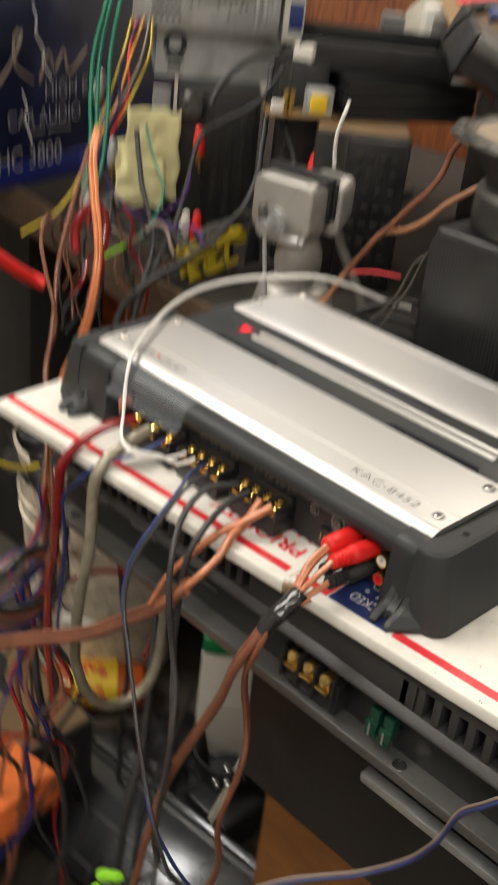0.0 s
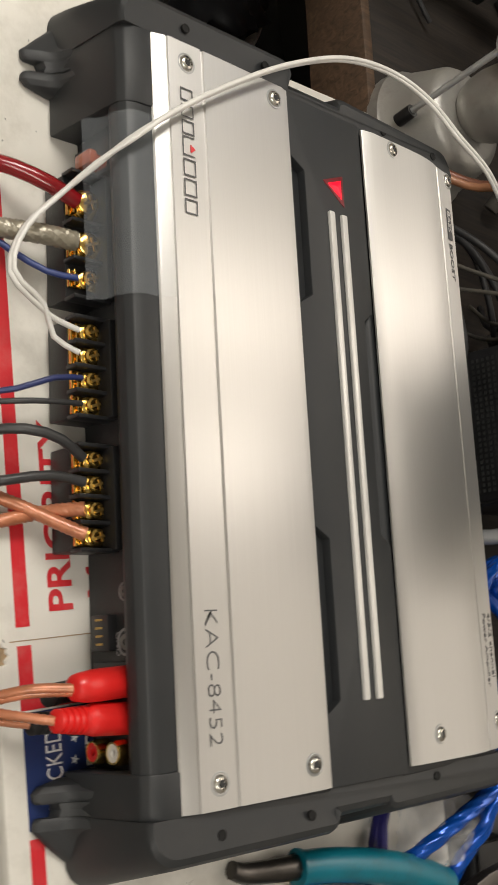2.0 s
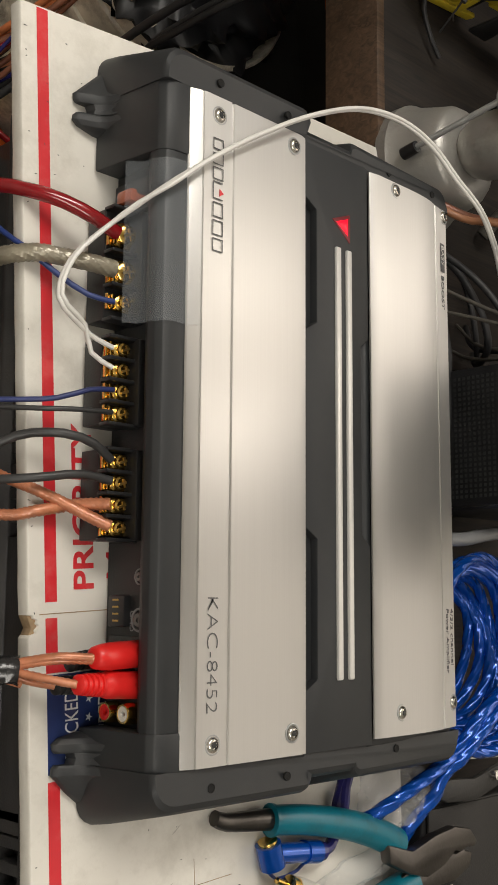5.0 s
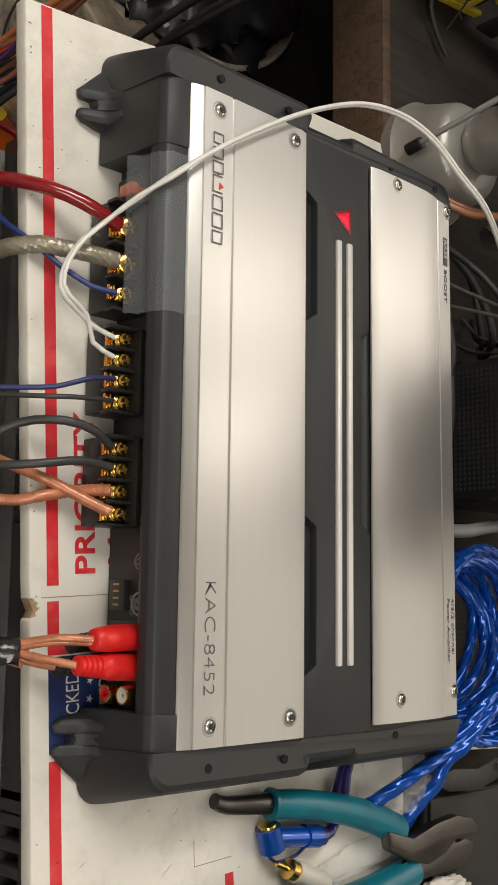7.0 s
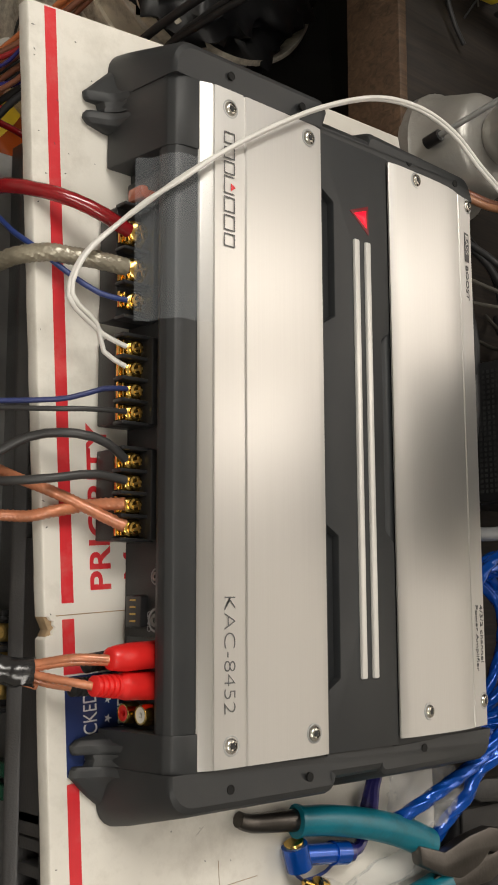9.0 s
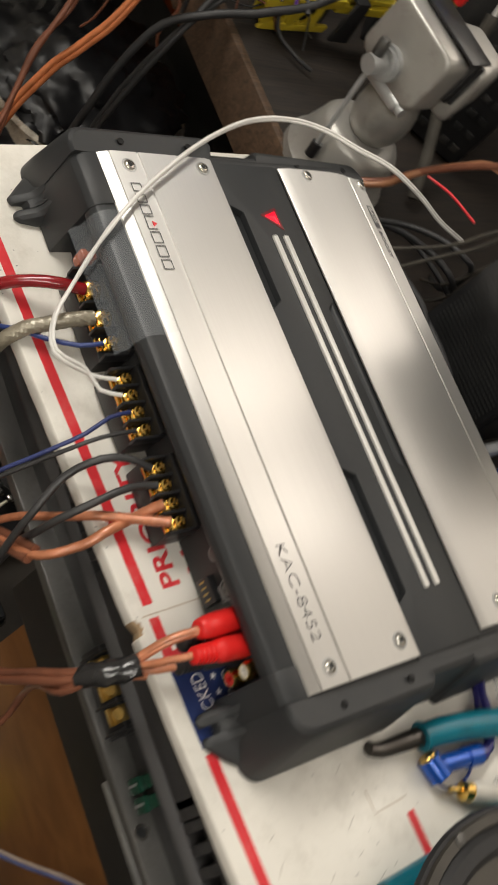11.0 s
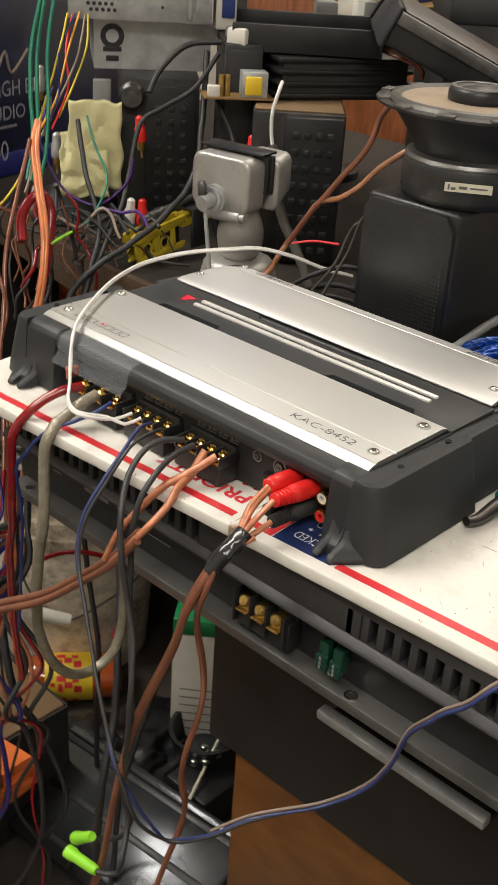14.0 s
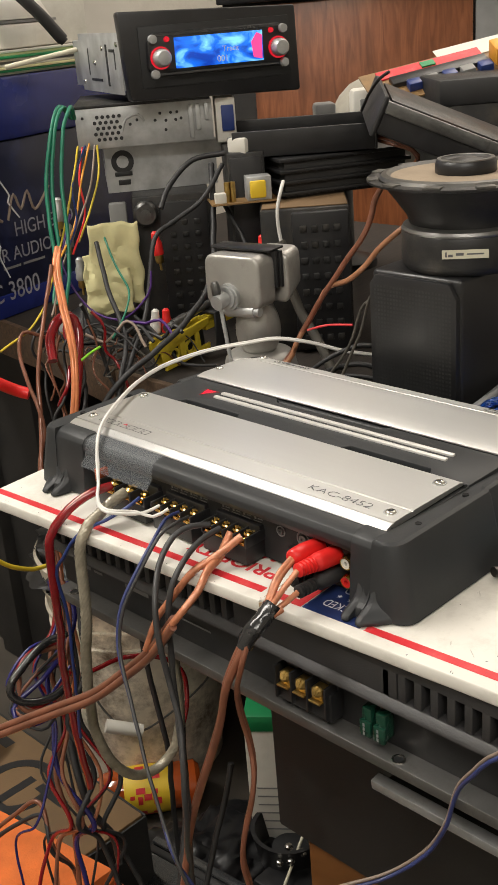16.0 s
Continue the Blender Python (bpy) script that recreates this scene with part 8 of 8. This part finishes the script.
part("cap", lathe([(0.0140, 0.128), (0.0145, 0.130), (0.0145, 0.146), (0.0125, 0.148)], 20, BM), PRINT_RED, bottle)
patch = []
for a, h, w, hh in [(q * 1.05 + da, h, w, hh) for q in range(6) for da, h, w, hh in ((0.0, 0.006, 0.30, 0.010), (0.22, 0.018, 0.26, 0.010), (0.05, 0.030, 0.36, 0.006), (0.45, 0.010, 0.20, 0.008), (0.50, 0.026, 0.24, 0.012), (0.30, 0.040, 0.16, 0.006))]:
    bmq = bmesh.new()
    vs = [[bmq.verts.new((0.0319 * math.cos(a + w * i / 6), 0.0319 * math.sin(a + w * i / 6), h + hh * j)) for i in range(7)] for j in range(2)]
    for i in range(6):
        bmq.faces.new((vs[0][i], vs[0][i + 1], vs[1][i + 1], vs[1][i]))
    patch.append(moved(bmq, BM))
part("label_print", merge(*patch), PRINT_RED, bottle, "red printed motif")
cart = empty("brown_carton", (-0.02, 0.50, FLOOR_Z), "worn brown cardboard carton with black printing", "carton")
part("body", box(-0.17, 0.125, -0.20, 0.24, 0.0005, 0.150, 0.004), CARD_BROWN, cart)
# Thin black sheets cover the near and right sides of the carton.
part("black_side", box(-0.171, 0.126, -0.203, -0.2005, 0.001, 0.147), BLACK_MATT, cart, "black carton side")
part("black_side", box(0.1255, 0.1280, -0.200, 0.24, 0.001, 0.147), BLACK_MATT, cart, "black carton side")
bars("carton_print", pose(0.0, 0.0, 0.1501), BLACK_PL, cart, [(0.02, -0.12, 0.012, 0.07), (0.02, -0.06, 0.06, 0.012), (0.07, -0.12, 0.012, 0.05), (-0.06, 0.04, 0.012, 0.09), (-0.06, 0.12, 0.07, 0.012), (0.09, 0.02, 0.014, 0.05), (0.04, 0.05, 0.012, 0.05)])
part("printed_ring", lathe([(0.046, 0.1501), (0.046, 0.1505), (0.034, 0.1505), (0.034, 0.1501)], 32, Matrix.Translation((0.06, -0.05, 0)), ring=True), BLACK_PL, cart)
part("flap", moved(box(-0.19, 0.02, -0.15, 0.06, 0, 0.004, 0.001), pose(0.02, 0.16, 0.170, -8, 6, 20)), CARD_BROWN, cart, "bent open flap")
towel = empty("orange_towel", (-0.086, 0.312, -0.4795), "bright orange folded towel lying on the carton", "towel", turn=(0, 0, 8))
for k, (w, d) in enumerate(((0.092, 0.100), (0.088, 0.097), (0.084, 0.093))):
    bm = box(-w, w, -d, d, 0.0005 + 0.011 * k, 0.0112 + 0.011 * k)
    bmesh.ops.subdivide_edges(bm, edges=bm.edges, cuts=12, use_grid_fill=True)
    for v in bm.verts:
        v.co += 0.005 * noise.noise_vector(v.co * 22 + Vector((k, 0, 0))) + 0.0015 * noise.noise_vector(v.co * 90)
        v.co.z = max(v.co.z, 0.0)
    part("fold", bm, TOWEL, towel, smooth=70)
crumpled("beige_cloth", (-0.03, 0.01, FLOOR_Z + 0.0005), (0.12, 0.09, 0.025), RUG, "crumpled beige cloth on the floor", "cloth", 6.0, 0.3)
wbox = loose_box("white_carton", (0.285, 0.255, FLOOR_Z), (0.62, -0.78), (0.080, 0.070, 0.200), WHITE_PL, "white carton with a green top", "carton", 0.002)
part("green_flap", box(-0.040, 0.040, -0.035, 0.035, 0.2005, 0.222, 0.002), GREEN_PL, wbox, "bright green flap")
bars("carton_print", frame_pose((0, -0.0353, 0), (1, 0, 0), (0, 0, 1)), PRINT_GREY, wbox, [(-0.03, 0.12 - 0.012 * k, 0.05, 0.002) for k in range(6)])
dash = empty("silver_dash_trim", (0.098, 0.182, FLOOR_Z), "silver plastic dashboard trim with black slots", "car trim")
DT = pose(0.004, 0, 0.024, -6, -19.5, 4)
part("panel", moved(box(-0.070, 0.066, -0.143, 0.145, 0.020, 0.045, 0.006), DT), SILVER_TRIM, dash)
for x in (-0.052, -0.004, 0.049):
    part("slot", moved(box(x - 0.004, x + 0.004, -0.140, 0.142, 0.0445, 0.0462, 0.001), DT), BLACK_PL, dash)
part("raised_rail", moved(box(0.054, 0.064, -0.140, 0.142, 0.045, 0.0475, 0.001), DT), SILVER_TRIM, dash)
part("foot", box(-0.05, 0.05, -0.05, 0.05, 0.0005, 0.022), BLACK_PL, dash)
cable("thin_black_lead", [(0.165, 0.275, -0.578), (0.130, 0.255, -0.5765), (0.095, 0.235, -0.5765), (0.060, 0.212, -0.5765), (0.020, 0.190, -0.580)], 0.0022, RUBBER, "thin black lead lying across the silver trim")
cable("thin_black_lead", [(0.100, 0.300, -0.577), (0.098, 0.240, -0.575), (0.070, 0.190, -0.5755), (0.045, 0.150, -0.578), (0.020, 0.115, -0.590)], 0.0024, RUBBER, "thin black lead lying across the silver trim")
cups = empty("black_speaker_cup", (0.245, 0.215, FLOOR_Z), "round black plastic cup among the clutter", "plastic cup")
part("cup", lathe([(0.030, 0.0005), (0.040, 0.06), (0.045, 0.085), (0.040, 0.085), (0.030, 0.02), (0, 0.02)], 28), BLACK_PL, cups)
part("cap", lathe([(0.022, 0.02), (0.022, 0.055), (0, 0.058)], 24), CHAR_DEEP, cups)
stick = empty("chrome_fitting", (0.212, 0.186, -0.560), "bright metal rod with small fittings", "metal fitting")
part("rod", merge(rod((-0.050, -0.024, -0.016), (0.052, 0.018, 0.010), 0.0018)), LABEL_W, stick)
for k, (x, y, z) in enumerate(((0.0, -0.004, 0.006), (0.010, 0.008, 0.012), (-0.008, 0.006, 0.004), (0.016, -0.008, 0.010))):
    part("ball", lathe([(0, -0.005), (0.004, -0.003), (0.005, 0), (0.004, 0.003), (0, 0.005)], 12, Matrix.Translation((x, y, z))), STEEL, stick)
tagged(link("fitting_block", box(0.180, 0.245, 0.150, 0.215, FLOOR_Z, -0.5765, 0.004), BLACK_PL, None, "", 35), "small black plastic block among the clutter", "plastic block")
pack = loose_box("purple_packet", (0.024, 0.044, FLOOR_Z + 0.036), (0.8, 0.5), (0.085, 0.044, 0.009), PURPLE, "purple snack packet with white lettering shapes", "packet", 0.004)
bars("packet_print", Matrix.Translation((0, -0.004, 0.0092)), PRINT_WHITE, pack, [(-0.028, -0.004, 0.006, 0.018), (-0.018, -0.004, 0.006, 0.014), (-0.008, -0.004, 0.006, 0.018), (0.002, -0.004, 0.008, 0.014), (0.014, -0.004, 0.010, 0.018)])
for at, to in (((-0.1115, -0.019, -0.261), (-0.1105, 0.001, -0.280)), ((-0.1230, -0.037, -0.270), (-0.1260, -0.016, -0.270))):
    ob = empty("lime_wire_cap", at, "bright lime green cap on a hanging speaker cable", "wire cap", "lime wire caps")
    part("cap", lathe([(0.0032, -0.002), (0.0040, 0.002), (0.0042, 0.018), (0.0050, 0.020), (0.0050, 0.026), (0.0035, 0.0265), (0.0032, 0.020), (0, 0.020)], 16, toward((0, 0, 0), Vector(to) - Vector(at))), LIME, ob)
bin_ = empty("small_black_bin", (0.050, -0.113, FLOOR_Z), "small black plastic bin standing on the floor", "bin")
part("body", loft([([(-0.020, -0.024), (0.020, -0.024), (0.020, 0.024), (-0.020, 0.024)], 0.0005), ([(-0.025, -0.028), (0.025, -0.028), (0.025, 0.028), (-0.025, 0.028)], 0.113)], 0.002), BLACK_PL, bin_)
part("rim", box(-0.027, 0.027, -0.030, 0.030, 0.1132, 0.1165, 0.001), BLACK_PL, bin_)
yel = empty("yellow_plastic_shell", (0.046, -0.113, -0.4888), "yellow moulded plastic shell lying on a black bin", "plastic shell")
yel.scale = (0.84, 0.84, 0.84)
part("shell", moved(merge(lathe([(0, -0.050), (0.014, -0.047), (0.025, -0.034), (0.0295, -0.010), (0.0285, 0.012), (0.0225, 0.034), (0.015, 0.044), (0.012, 0.046)], 24)), toward((0, 0, 0), (0.04, -0.065, -0.012))), YELLOW, yel)
part("collar", lathe([(0.013, 0.044), (0.014, 0.046), (0.014, 0.058), (0.010, 0.060)], 20, toward((0, 0, 0), (0.04, -0.065, -0.012))), BLACK_PL, yel)
jug = empty("white_jug", (0.040, -0.118, -0.5985), "white plastic jug with an orange label lying on the floor", "jug")
JM = toward((0, 0, 0), (-0.66, 0.75, 0.0)) @ Matrix.Translation((0, 0, -0.045))
part("body", lathe([(0, 0), (0.022, 0.0005), (0.029, 0.004), (0.031, 0.012), (0.031, 0.070), (0.027, 0.084), (0.014, 0.098), (0.012, 0.104)], 32, JM), WHITE_PL, jug, smooth=50)
part("label", lathe([(0.0313, 0.020), (0.0315, 0.021), (0.0315, 0.046), (0.0313, 0.047)], 32, JM), ORANGE_PL, jug, "orange label band")
part("cap", lathe([(0.013, 0.102), (0.0135, 0.103), (0.0135, 0.116), (0.012, 0.118)], 20, JM), BLACK_PL, jug)
